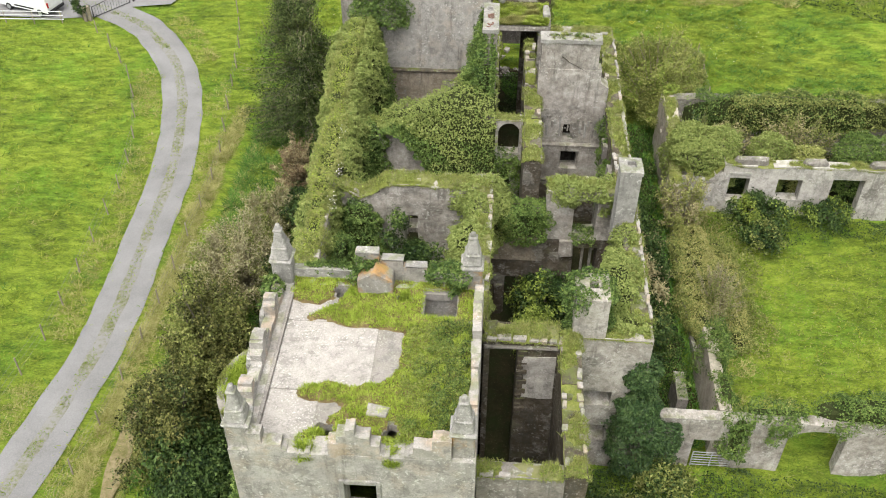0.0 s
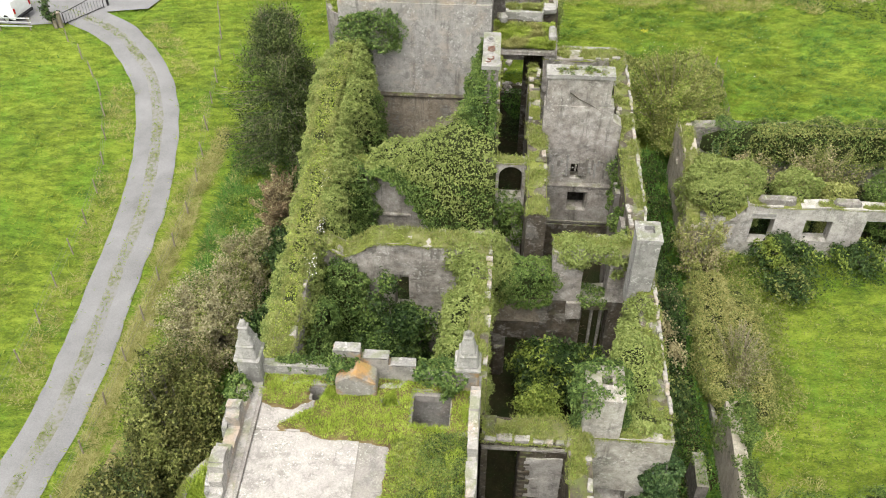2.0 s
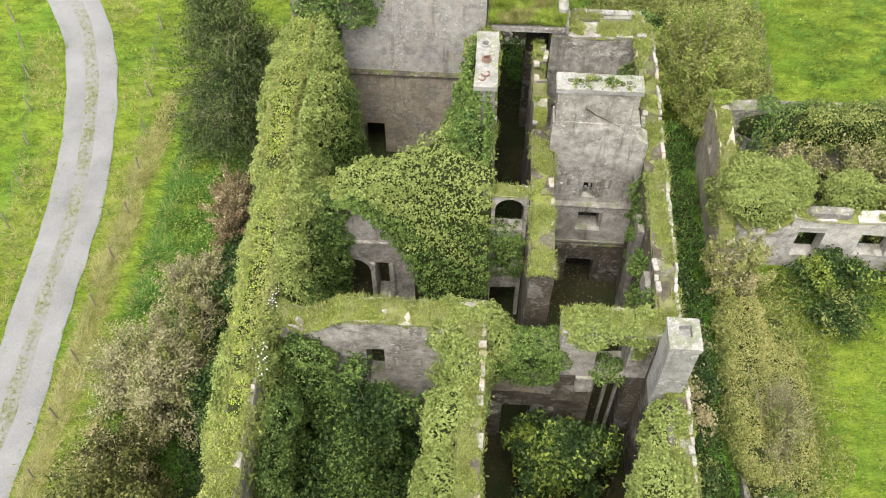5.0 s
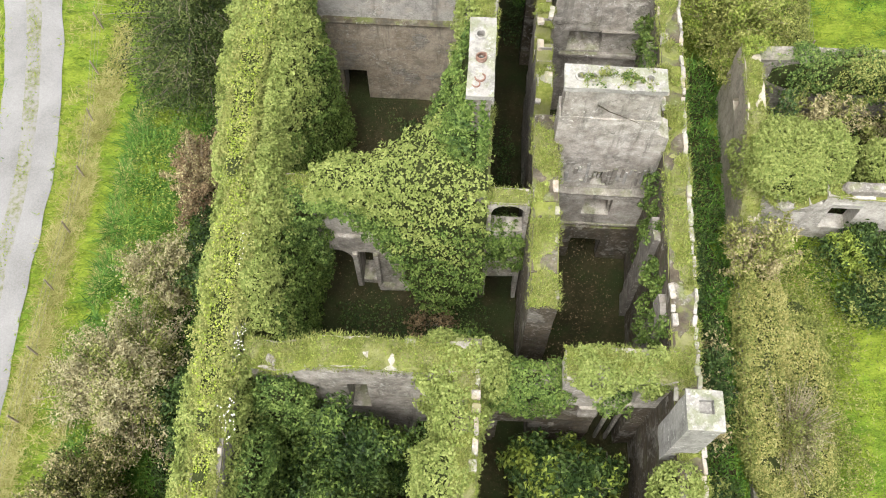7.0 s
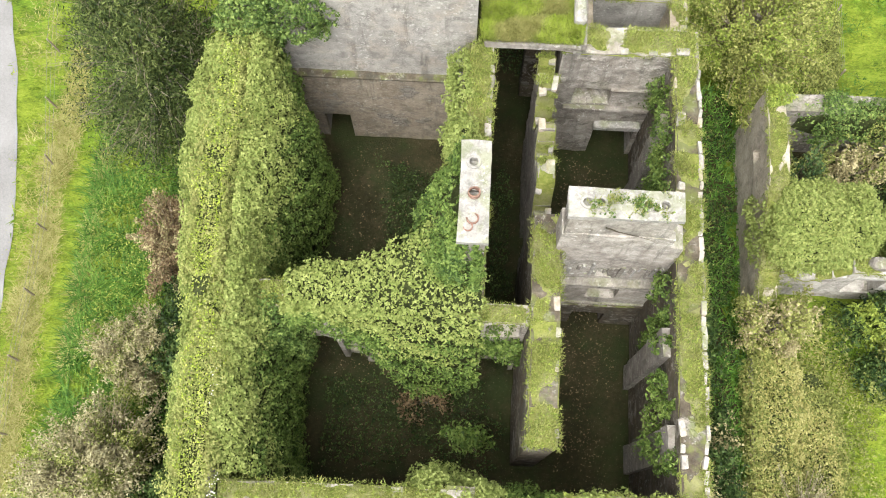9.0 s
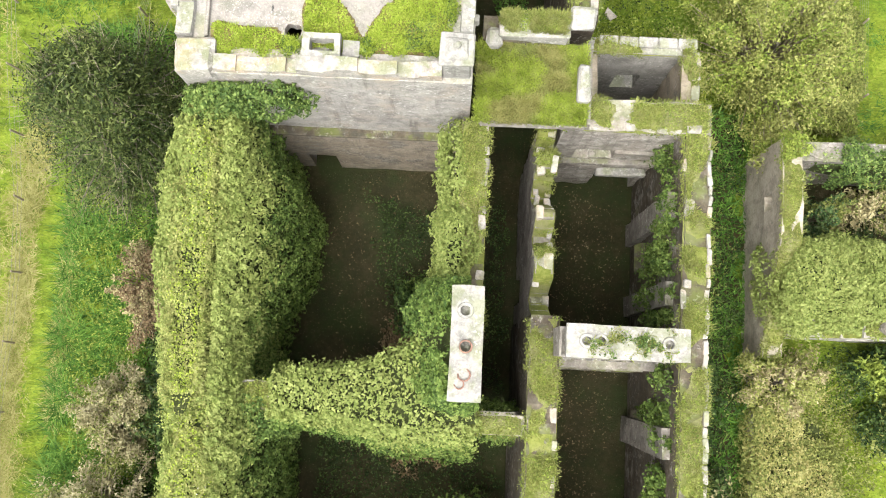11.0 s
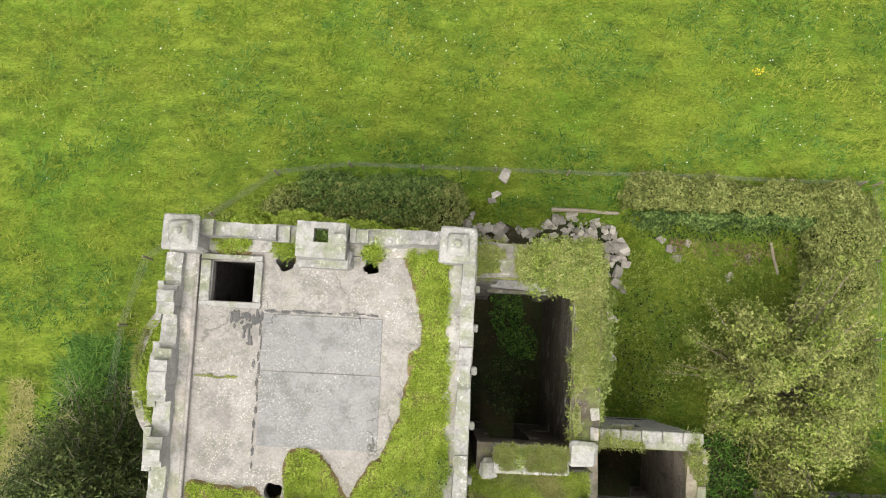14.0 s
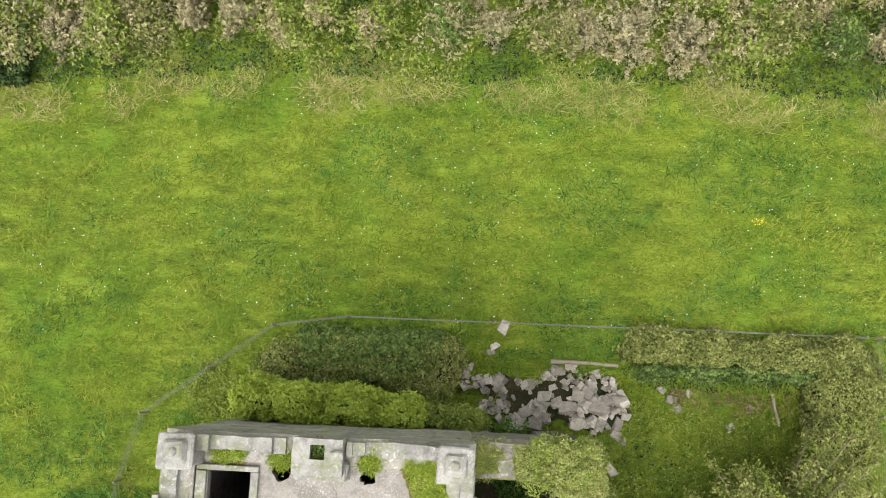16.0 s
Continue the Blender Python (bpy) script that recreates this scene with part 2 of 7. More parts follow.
OLIVE = foliage("olive_shrub_leaf", (0.062, 0.08, 0.018), (0.155, 0.18, 0.045), (0.285, 0.305, 0.105), 0.7)
RANK = foliage("lush_grass", (0.026, 0.075, 0.01), (0.066, 0.148, 0.021), (0.15, 0.26, 0.045), 0.5, 0.6)
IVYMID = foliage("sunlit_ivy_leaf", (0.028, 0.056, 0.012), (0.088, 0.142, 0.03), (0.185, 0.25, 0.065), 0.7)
BROWN = foliage("browning_leaf", (0.15, 0.13, 0.065), (0.28, 0.25, 0.13), (0.44, 0.4, 0.23), 0.6)
TAN = foliage("pale_bracken", (0.18, 0.163, 0.085), (0.29, 0.268, 0.15), (0.4, 0.375, 0.235), 0.5)
RUSSET = foliage("russet_leaf", (0.0918, 0.0648, 0.0346), (0.173, 0.124, 0.0702), (0.281, 0.216, 0.13), 0.6)
GOLD = foliage("yellowing_leaf", (0.105, 0.125, 0.03), (0.215, 0.238, 0.066), (0.345, 0.36, 0.125), 0.6)
LIME = foliage("fresh_green_leaf", (0.075, 0.11, 0.016), (0.165, 0.22, 0.038), (0.29, 0.35, 0.075), 0.7)
BLADE = foliage("field_grass", (0.08, 0.135, 0.009), (0.165, 0.218, 0.021), (0.265, 0.305, 0.05), 0.25, 0.75, odd=(0.085, 0.165, 0.016))
STRAW = foliage("dry_grass", (0.16, 0.17, 0.045), (0.27, 0.265, 0.09), (0.39, 0.37, 0.16), 0.4, 0.7)
TURF = foliage("wall_turf", (0.11, 0.14, 0.03), (0.21, 0.25, 0.066), (0.35, 0.37, 0.14), 0.9, 0.7, odd=(0.215, 0.215, 0.078))
ROOFGRASS = foliage("roof_grass", (0.14, 0.21, 0.02), (0.27, 0.36, 0.042), (0.41, 0.48, 0.1), 0.9, 0.7)
BARK = earth("grey_bark", [(0.3, (0.072, 0.064, 0.052)), (0.7, (0.192, 0.176, 0.144))], 4, 12)
# Very dark fill for ivy masses: shade between the leaves, given as colour.
GAPSHADE = earth("ivy_gap_shade", [(0.3, (0.018, 0.024, 0.008)), (0.5, (0.034, 0.044, 0.014)), (0.7, (0.058, 0.066, 0.024))], 1.5, 9)
TWIGS = earth("pale_twig", [(0.3, (0.17, 0.145, 0.105)), (0.7, (0.34, 0.3, 0.23))], 1.0, 8)
FIELD = meadow("meadow_ground")
THATCH = earth("brown_turf_edge", [(0.3, (0.07, 0.05, 0.024)), (0.5, (0.15, 0.115, 0.055)), (0.7, (0.25, 0.2, 0.1))], 1.5, 7)
SOD = earth("sod", [(0.3, (0.055, 0.068, 0.014)), (0.5, (0.14, 0.165, 0.035)), (0.7, (0.25, 0.26, 0.085))], 1.4, 8, odd=(0.21, 0.2, 0.12))
EARTHY = earth("grassy_gravel", [(0.36, (0.1, 0.115, 0.045)), (0.45, (0.165, 0.166, 0.125)), (0.54, (0.2, 0.199, 0.195))], 0.5, 4, 0.03)
# Dark ground colour that paints the shade along the house walls.
SHADESOIL = earth("leafy_soil_with_shade", [(0.3, (0.016, 0.0125, 0.0075)), (0.5, (0.036, 0.028, 0.0135)), (0.7, (0.072, 0.052, 0.028))], 0.6, 6, specks=0.28, odd=(0.022, 0.034, 0.0096))
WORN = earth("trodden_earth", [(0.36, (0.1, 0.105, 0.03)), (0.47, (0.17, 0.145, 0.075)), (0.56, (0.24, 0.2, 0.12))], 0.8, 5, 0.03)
# Dead-leaf soil, darkened further for the shade between high walls.
SOIL = earth("leafy_soil_with_shade", [(0.3, (0.0128, 0.0112, 0.0072)), (0.5, (0.028, 0.0264, 0.012)), (0.7, (0.06, 0.048, 0.0272))], 0.6, 6, specks=0.3, odd=(0.02, 0.036, 0.0096))
GRAVEL = earth("grey_gravel", [(0.3, (0.128, 0.126, 0.123)), (0.5, (0.19, 0.19, 0.192)), (0.7, (0.25, 0.25, 0.252))], 0.35, 14, 0.008)


def plain(name, col, rough=0.5, metal=0.0):
    m, nt, b = blank(name, rough)
    n = noise_node(nt, 3, 4)
    c = ramp(nt, n, [(0.3, tuple(v * 0.85 for v in col)), (0.7, col)])
    nt.links.new(c, b.inputs["Base Color"])
    b.inputs["Metallic"].default_value = metal
    return m


WHITEPAINT = plain("white_van_paint", (0.8, 0.81, 0.82), 0.3)
BLACKRUBBER = plain("black_rubber", (0.025, 0.025, 0.027), 0.7)
DARKGLASS = plain("dark_window_glass", (0.02, 0.022, 0.025), 0.1)
REDLENS = plain("red_lens", (0.4, 0.02, 0.02), 0.25)
STEEL = plain("galvanised_steel", (0.55, 0.56, 0.57), 0.4, 0.7)
IRON = plain("black_iron", (0.03, 0.03, 0.032), 0.5, 0.3)
POSTWOOD = earth("weathered_wood", [(0.3, (0.18, 0.15, 0.11)), (0.7, (0.34, 0.3, 0.24))], 3, 15, 0.01)
WIRE = plain("galvanised_wire", (0.22, 0.22, 0.2), 0.6, 0.2)
# Near black: stands in for the shade inside wall openings.
DARKBACK = masonry("shade_black_stone", [(0.008, 0.008, 0.007), (0.018, 0.016, 0.014), (0.04, 0.036, 0.03)], lichen=0.1, moss=0.1)
FELT = masonry("black_bitumen_patch", [(0.05, 0.05, 0.05), (0.085, 0.084, 0.083), (0.13, 0.128, 0.125)], lichen=0.7, moss=0.0, damp=0.0, bump_d=0.006, spots=15)
PETALW = plain("white_petal", (0.75, 0.75, 0.7), 0.6)
PETALY = plain("yellow_petal", (0.75, 0.6, 0.04), 0.6)


# ---- mesh helpers ----
def thing(name, label, category, group="", at=(0, 0, 0), kind=""):
    e = new(name)
    e.location = at
    return tagged(e, label, category, group, kind)


def mesh_object(name, verts, faces, material, parent=None, label="", kind="", smooth=False):
    """One mesh from arrays; faces all triangles or all quads when given as an array, else a list."""
    me = bpy.data.meshes.new(name)
    if isinstance(faces, np.ndarray):
        k, n = faces.shape[1], len(faces)
        me.vertices.add(len(verts))
        me.vertices.foreach_set("co", np.asarray(verts, dtype=np.float32).ravel())
        me.loops.add(n * k)
        me.loops.foreach_set("vertex_index", faces.astype(np.int32).ravel())
        me.polygons.add(n)
        me.polygons.foreach_set("loop_start", np.arange(0, n * k, k, dtype=np.int32))
        if smooth:
            me.polygons.foreach_set("use_smooth", np.ones(n, dtype=bool))
        me.update(calc_edges=True)
    else:
        me.from_pydata([tuple(v) for v in verts], [], faces)
        if smooth:
            me.polygons.foreach_set("use_smooth", np.ones(len(me.polygons), dtype=bool))
    me.materials.append(material)
    ob = new(name, me)
    if parent is not None:
        ob.parent = parent
        ob.matrix_parent_inverse = Matrix.Translation(-parent.location) if parent.type == "EMPTY" else Matrix()
    return tagged(ob, label, kind=kind)


def part(name, bm, material, parent, label="", kind=""):
    me = bpy.data.meshes.new(name)
    bm.to_mesh(me)
    bm.free()
    me.materials.append(material)
    ob = new(name, me)
    ob.parent = parent
    if parent.type == "EMPTY":
        ob.matrix_parent_inverse = Matrix.Translation(-parent.location)
    return tagged(ob, label, kind=kind)


def fbm(p, s, seed=0.0):
    return noise.fractal(Vector((p[0] * s + seed, p[1] * s - seed, p[2] * s + 0.37 * seed)), 1.0, 2.0, 4)


def worn_box(bm, x0, x1, y0, y1, z0, z1, bevel=0.05, rough=0.03, seed=0.0, taper=0.0, turn=0.0):
    """A weathered block: bevelled, a little uneven."""
    made = bmesh.ops.create_cube(bm, size=1.0)["verts"]
    cx, cy, sx, sy = (x0 + x1) / 2, (y0 + y1) / 2, x1 - x0, y1 - y0
    for v in made:
        k = 1 - taper * (v.co.z + 0.5)
        x, y = v.co.x * sx * k, v.co.y * sy * k
        c, s = math.cos(turn), math.sin(turn)
        v.co = Vector((cx + x * c - y * s, cy + x * s + y * c, z0 + (v.co.z + 0.5) * (z1 - z0)))
    if bevel:
        es = list({e for v in made for e in v.link_edges})
        r = bmesh.ops.bevel(bm, geom=es, offset=min(bevel, 0.3 * min(sx, sy, z1 - z0)), segments=1, affect="EDGES", profile=0.6)
        made = list({v for f in r["faces"] for v in f.verts} | {v for v in made if v.is_valid})
    for v in made:
        v.co += Vector((fbm(v.co, 2.1, seed), fbm(v.co, 2.1, seed + 7), fbm(v.co, 2.1, seed + 13))) * rough
    return made


def block(name, x0, x1, y0, y1, z0, z1, material, parent, bevel=0.05, rough=0.04, taper=0.0, turn=0.0, label=""):
    bm = bmesh.new()
    worn_box(bm, x0, x1, y0, y1, z0, z1, bevel, rough, x0 * 3.1 + y0, taper, turn)
    return part(name, bm, material, parent, label)


def as_fn(v):
    return v if callable(v) else (lambda u: v)


def wall(name, a, b, th, top, material, parent, holes=(), z0=-1.4, cell=0.5, rough=0.05, label="", slab=None):
    """A wall along a-b, th thick, with real openings (u0, u1, z0, z1) and a ragged top(u)."""
    ax, ay = a
    dx, dy = b[0] - ax, b[1] - ay
    L = math.hypot(dx, dy)
    dx, dy = dx / L, dy / L
    nx, ny = dy, -dx
    top = as_fn(top)
    us = {0.0, L}
    for i in range(1, max(2, int(L / cell))):
        us.add(round(i * L / max(2, int(L / cell)), 3))
    for h in holes:
        us = {u for u in us if not (abs(u - h[0]) < 0.12 or abs(u - h[1]) < 0.12)} | {h[0], h[1]}
    us = sorted(us)
    tops = [top(u) for u in us]
    zs = {z0}
    z = z0
    while z < max(tops):
        z += cell
        zs.add(round(z, 3))
    for h in holes:
        zs = {q for q in zs if not (abs(q - h[2]) < 0.12 or abs(q - h[3]) < 0.12)} | {h[2], h[3]}
    zs = sorted(zs)
    nu, nz = len(us) - 1, len(zs) - 1

    def solid(i, j):
        if not (0 <= i < nu and 0 <= j < nz) or zs[j] > min(tops[i], tops[i + 1]) - 0.06:
            return False
        uc, zc = (us[i] + us[i + 1]) / 2, (zs[j] + zs[j + 1]) / 2
        return not any(h[0] < uc < h[1] and h[2] < zc < h[3] for h in holes)

    verts, index, faces = [], {}, []

    def vid(i, j, s):
        key = (i, j, s)
        if key not in index:
            u, zz = us[i], zs[j]
            off = (s - 0.5) * th
            zz = min(zz, tops[i])
            p = Vector((ax + dx * u + nx * off, ay + dy * u + ny * off, zz))
            w = fbm(p, 0.9, s * 5.0) * rough
            p += Vector((nx * w, ny * w, fbm(p, 1.7, 3) * rough * 0.6))
            index[key] = len(verts)
            verts.append(p)
        return index[key]

    for i in range(nu):
        for j in range(nz):
            if not solid(i, j):
                continue
            faces.append((vid(i, j, 1), vid(i + 1, j, 1), vid(i + 1, j + 1, 1), vid(i, j + 1, 1)))
            faces.append((vid(i + 1, j, 0), vid(i, j, 0), vid(i, j + 1, 0), vid(i + 1, j + 1, 0)))
            if not solid(i, j + 1):
                faces.append((vid(i, j + 1, 1), vid(i + 1, j + 1, 1), vid(i + 1, j + 1, 0), vid(i, j + 1, 0)))
            if not solid(i, j - 1):
                faces.append((vid(i, j, 0), vid(i + 1, j, 0), vid(i + 1, j, 1), vid(i, j, 1)))
            if not solid(i - 1, j):
                faces.append((vid(i, j, 0), vid(i, j, 1), vid(i, j + 1, 1), vid(i, j + 1, 0)))
            if not solid(i + 1, j):
                faces.append((vid(i + 1, j, 1), vid(i + 1, j, 0), vid(i + 1, j + 1, 0), vid(i + 1, j + 1, 1)))
    ob = mesh_object(name, verts, faces, material, parent, label)
    return {"ob": ob, "a": Vector((ax, ay, 0)), "d": Vector((dx, dy, 0)), "n": Vector((nx, ny, 0)), "L": L, "th": th, "top": top, "z0": z0}


RNG = np.random.default_rng(5)


def unit(v):
    return v / np.maximum(np.linalg.norm(v, axis=1, keepdims=True), 1e-6)


def leaves(name, pts, nrm, size, material, parent=None, label="", kind="", slim=0.7, spread=0.6):
    """Many small pointed leaves, each a face of its own."""
    n = len(pts)
    nrm = unit(nrm + RNG.normal(0, spread, (n, 3)))
    t = RNG.normal(0, 1, (n, 3))
    t = unit(t - nrm * (t * nrm).sum(1, keepdims=True))
    s = np.cross(nrm, t)
    L = size * RNG.uniform(0.6, 1.35, (n, 1))
    w = L * slim * 0.5
    v = np.empty((n, 3, 3))
    v[:, 0] = pts - t * L * 0.45 + s * w + nrm * L * 0.1
    v[:, 1] = pts - t * L * 0.45 - s * w + nrm * L * 0.1
    v[:, 2] = pts + t * L * 0.6 - nrm * L * 0.12
    return mesh_object(name, v.reshape(-1, 3), np.arange(n * 3).reshape(n, 3), material, parent, label, kind)


def blades(name, pts, height, width, material, parent=None, label="", kind="", per=3, lean=0.6, drift=None):
    """Grass: a few bent blades at each point."""
    p = np.repeat(pts, per, axis=0)
    n = len(p)
    ang = RNG.uniform(0, 2 * np.pi, n)
    h = (np.repeat(height, per) if isinstance(height, np.ndarray) else height) * RNG.uniform(0.55, 1.3, n)
    out = np.stack([np.cos(ang), np.sin(ang), np.zeros(n)], 1)
    if drift is not None:
        out = unit(out + np.asarray(drift))
    sd = np.stack([-out[:, 1], out[:, 0], np.zeros(n)], 1)
    p = p + out * RNG.uniform(0, 0.08, (n, 1))
    w = width * RNG.uniform(0.6, 1.4, (n, 1))
    v = np.empty((n, 3, 3))
    v[:, 0] = p - sd * w
    v[:, 1] = p + sd * w
    v[:, 2] = p + out * (h * lean * RNG.uniform(0.5, 1.5, n))[:, None] + np.array([0, 0, 1.0]) * h[:, None]
    return mesh_object(name, v.reshape(-1, 3), np.arange(n * 3).reshape(n, 3), material, parent, label, kind)


def value_noise(x, y, s, seed=0):
    """Smooth noise on arrays, about -1 to 1."""
    r = np.random.default_rng(1000 + seed)
    out = np.zeros_like(x, dtype=float)
    for k in range(6):
        a, ph = r.uniform(0, 2 * np.pi), r.uniform(0, 6.28, 2)
        f = s * r.uniform(0.6, 1.6)
        out += np.sin((x * np.cos(a) + y * np.sin(a)) * f * 6.283 + ph[0] + 1.3 * np.sin((x * np.sin(a) - y * np.cos(a)) * f * 4.0 + ph[1]))
    return out / 3.2


def inside(poly, x, y):
    c = np.zeros(x.shape, dtype=bool)
    n = len(poly)
    for i in range(n):
        (x1, y1), (x2, y2) = poly[i], poly[(i + 1) % n]
        if y1 != y2:
            c ^= ((y1 > y) != (y2 > y)) & (x < (x2 - x1) * (y - y1) / (y2 - y1) + x1)
    return c


def clump_points(n, c, r, clumps, flat=1.0, fine=1.0):
    """Points and outward directions of a crown of many small sprigs on uneven clumps, lobed and with gaps."""
    k = unit(RNG.normal(0, 1, (clumps, 3)))
    lobe = 0.82 + 0.3 * value_noise(k[:, 0] * 2 + c[0], k[:, 1] * 2 + k[:, 2] * 2 + c[1], 0.4, 90)
    k = k * (RNG.uniform(0.2, 1, (clumps, 1)) ** 0.4) * lobe[:, None]
    k[:, 2] = np.where(k[:, 2] < -0.3, -k[:, 2], k[:, 2])
    centres = np.array(c) + k * np.array(r) * 0.85
    rad = RNG.uniform(0.13, 0.36, clumps) * min(r[0], r[1], r[2] * 1.4) * fine
    per = 7
    m = n // per
    w = rad ** 2
    pick = RNG.choice(clumps, m, p=w / w.sum())
    d = unit(RNG.normal(0, 1, (m, 3)))
    d[:, 2] = np.where(d[:, 2] < -0.3, -d[:, 2] * 0.6, d[:, 2])
    s = centres[pick] + d * (rad[pick] * (0.6 + 0.55 * RNG.uniform(0, 1, m)))[:, None] * np.array([1, 1, flat])
    d = unit(0.7 * d + 0.5 * unit((s - np.array(c)) / np.array(r)) + np.array([0, 0, 0.3]))
    p = np.repeat(s, per, axis=0) + RNG.normal(0, 0.1, (m * per, 3)) + np.repeat(d, per, axis=0) * RNG.uniform(0, 0.28, (m * per, 1))
    return p, np.repeat(d, per, axis=0), centres


def tube(bm, pts, r0, r1, sides=6):
    """A tapered limb along points."""
    rings = []
    n = len(pts)
    for i, p in enumerate(pts):
        d = (Vector(pts[min(i + 1, n - 1)]) - Vector(pts[max(i - 1, 0)])).normalized()
        q = d.to_track_quat("Z", "Y")
        r = r0 + (r1 - r0) * i / (n - 1)
        rings.append([bm.verts.new(Vector(p) + q @ Vector((r * math.cos(6.2832 * k / sides), r * math.sin(6.2832 * k / sides), 0))) for k in range(sides)])
    for a, b in zip(rings, rings[1:]):
        for k in range(sides):
            bm.faces.new((a[k], a[(k + 1) % sides], b[(k + 1) % sides], b[k]))
    bm.faces.new(rings[-1])
    bm.faces.new(rings[0][::-1])


def twigs_of(centres, base, n, length, parent, material):
    """Fine bare twigs spraying up and out from the clumps of a crown."""
    c = centres[RNG.integers(0, len(centres), n)] + RNG.normal(0, 0.22, (n, 3))
    d = unit(unit(c - np.array(base)) + RNG.normal(0, 0.45, (n, 3)) + np.array([0, 0, 0.35]))
    s = unit(np.cross(d, RNG.normal(0, 1, (n, 3))))
    L = length * RNG.uniform(0.5, 1.3, (n, 1))
    v = np.empty((n, 3, 3))
    v[:, 0], v[:, 1], v[:, 2] = c - s * 0.011, c + s * 0.011, c + d * L
    return mesh_object("twig", v.reshape(-1, 3), np.arange(n * 3).reshape(n, 3), material, parent, kind="stuff")


def limbs(name, base, centres, parent, r=0.14, count=9, twigs=0, reach=1.0):
    bm = bmesh.new()
    base = Vector(base)
    mid = sum((Vector(c) for c in centres), Vector()) / len(centres)
    fork = base + Vector(((mid.x - base.x) * 0.2, (mid.y - base.y) * 0.2, max(0.3, (mid.z - base.z) * 0.45)))
    tube(bm, [base, base.lerp(fork, 0.5) + Vector((0.05, -0.04, 0)), fork], r, r * 0.75, 7)
    for c in list(centres)[:count]:
        c = fork.lerp(Vector(c), reach)
        tube(bm, [fork, fork.lerp(c, 0.5) + Vector((random.uniform(-.2, .2), random.uniform(-.2, .2), 0.15)), c], r * 0.5, r * 0.1, 5)
    for c in list(centres)[:count]:
        for _ in range(twigs):
            s = fork.lerp(Vector(c), random.uniform(0.5, 1.0))
            e = s + (Vector(c) - fork).normalized() * random.uniform(0.4, 1.0) + Vector((random.uniform(-.7, .7), random.uniform(-.7, .7), random.uniform(0, .8)))
            tube(bm, [s, s.lerp(e, 0.5) + Vector((0, 0, 0.06)), e], 0.022, 0.008, 3)
    return part(name, bm, BARK, parent)


def spray_tree(label, at, r, n, size, material, second=None, k=140, name="shrub", fluff=0.2, low=0.2, trunk=0.1, group=""):
    """A shrub or tree of many upright, outward branches, each with its own plume of leaves, gaps between."""
    x, y = at[0], at[1]
    e = thing(name, label, name.split("_")[-1], group, (x, y, 0))
    u = RNG.uniform(low, 1, k)
    ang = RNG.uniform(0, 6.283, k)
    out = np.sqrt(np.clip(1 - (u - 0.25) ** 2 * 1.6, 0.02, 1)) * RNG.uniform(0.25, 1.05, k) ** 0.5
    lobe = 0.85 + 0.22 * np.sin(ang * 3 + x) + 0.12 * np.sin(ang * 5 + y)
    tips = np.column_stack([x + r[0] * out * lobe * np.cos(ang), y + r[1] * out * lobe * np.sin(ang), r[2] * u * RNG.uniform(0.85, 1.05, k)])
    root = np.column_stack([x + 0.25 * (tips[:, 0] - x), y + 0.25 * (tips[:, 1] - y), 0.45 * tips[:, 2] * RNG.uniform(0.2, 1, k)])
    bm = bmesh.new()
    tube(bm, [(x, y, -1.2), (x + 0.05, y, r[2] * 0.25), (x - 0.05, y + 0.05, r[2] * 0.5)], trunk, trunk * 0.5, 7)
    part("trunk", bm, BARK, e)
    bm = bmesh.new()
    for a, b in zip(root, tips):
        mid = (a + b) / 2 + np.array([0, 0, 0.12 * r[2] * 0.3])
        tube(bm, [(x, y, max(0.05, a[2] * 0.5)), tuple(a), tuple(mid), tuple(b)], trunk * 0.3, 0.012, 4)
    part("branch", bm, TWIGS, e, kind="stuff")
    pk = RNG.integers(0, k, n)
    f = RNG.uniform(0.35, 1.08, n) ** 0.8
    p = root[pk] * (1 - f)[:, None] + tips[pk] * f[:, None]
    p += RNG.normal(0, 1, (n, 3)) * (fluff * (1.25 - 0.75 * f) * r[0] / 2.5)[:, None]
    d = unit(unit(p - np.array([x, y, r[2] * 0.2])) + np.array([0, 0, 0.5]))
    ok = p[:, 2] > 0.05
    p, d = p[ok], d[ok]
    m = value_noise(p[:, 0], p[:, 1], 0.5, 33) + RNG.normal(0, 0.6, len(p)) > 0.35 if second is not None else np.zeros(len(p), dtype=bool)
    leaves("crown", p[~m], d[~m], size, material, e, slim=0.7, spread=0.7)
    if second is not None:
        leaves("tinted_foliage", p[m], d[m], size, second, e, slim=0.7, spread=0.7)
    return e


def bush(label, at, r, n, size, material, name="shrub", category="shrub", clumps=40, trunk=0.09, twigs=0, lift=0.5, second=None, spread=0.6, slim=0.7, group="", spray=0, fine=1.0):
    """A shrub or small tree: tapered limbs and a crown of leaves in uneven clumps."""
    x, y = at[0], at[1]
    z = at[2] if len(at) > 2 else 0.0
    e = thing(name, label, category, group, (x, y, z))
    p, d, cs = clump_points(n, (x, y, z + r[2] * lift), r, clumps, fine=fine)
    keep = p[:, 2] > z + 0.03
    p, d = p[keep], d[keep]
    limbs("trunk", (x, y, z - 0.1), cs[np.argsort(-cs[:, 2])], e, trunk, min(14, clumps), twigs)
    if spray:
        twigs_of(cs, (x, y, z), spray, 0.75, e, TWIGS)
    if second is not None:
        m = value_noise(p[:, 0] + p[:, 2], p[:, 1] - p[:, 2], 0.45, 59) + RNG.normal(0, 0.45, len(p)) > 0.35
        leaves("crown", p[~m], d[~m], size, material, e, slim=slim, spread=spread)
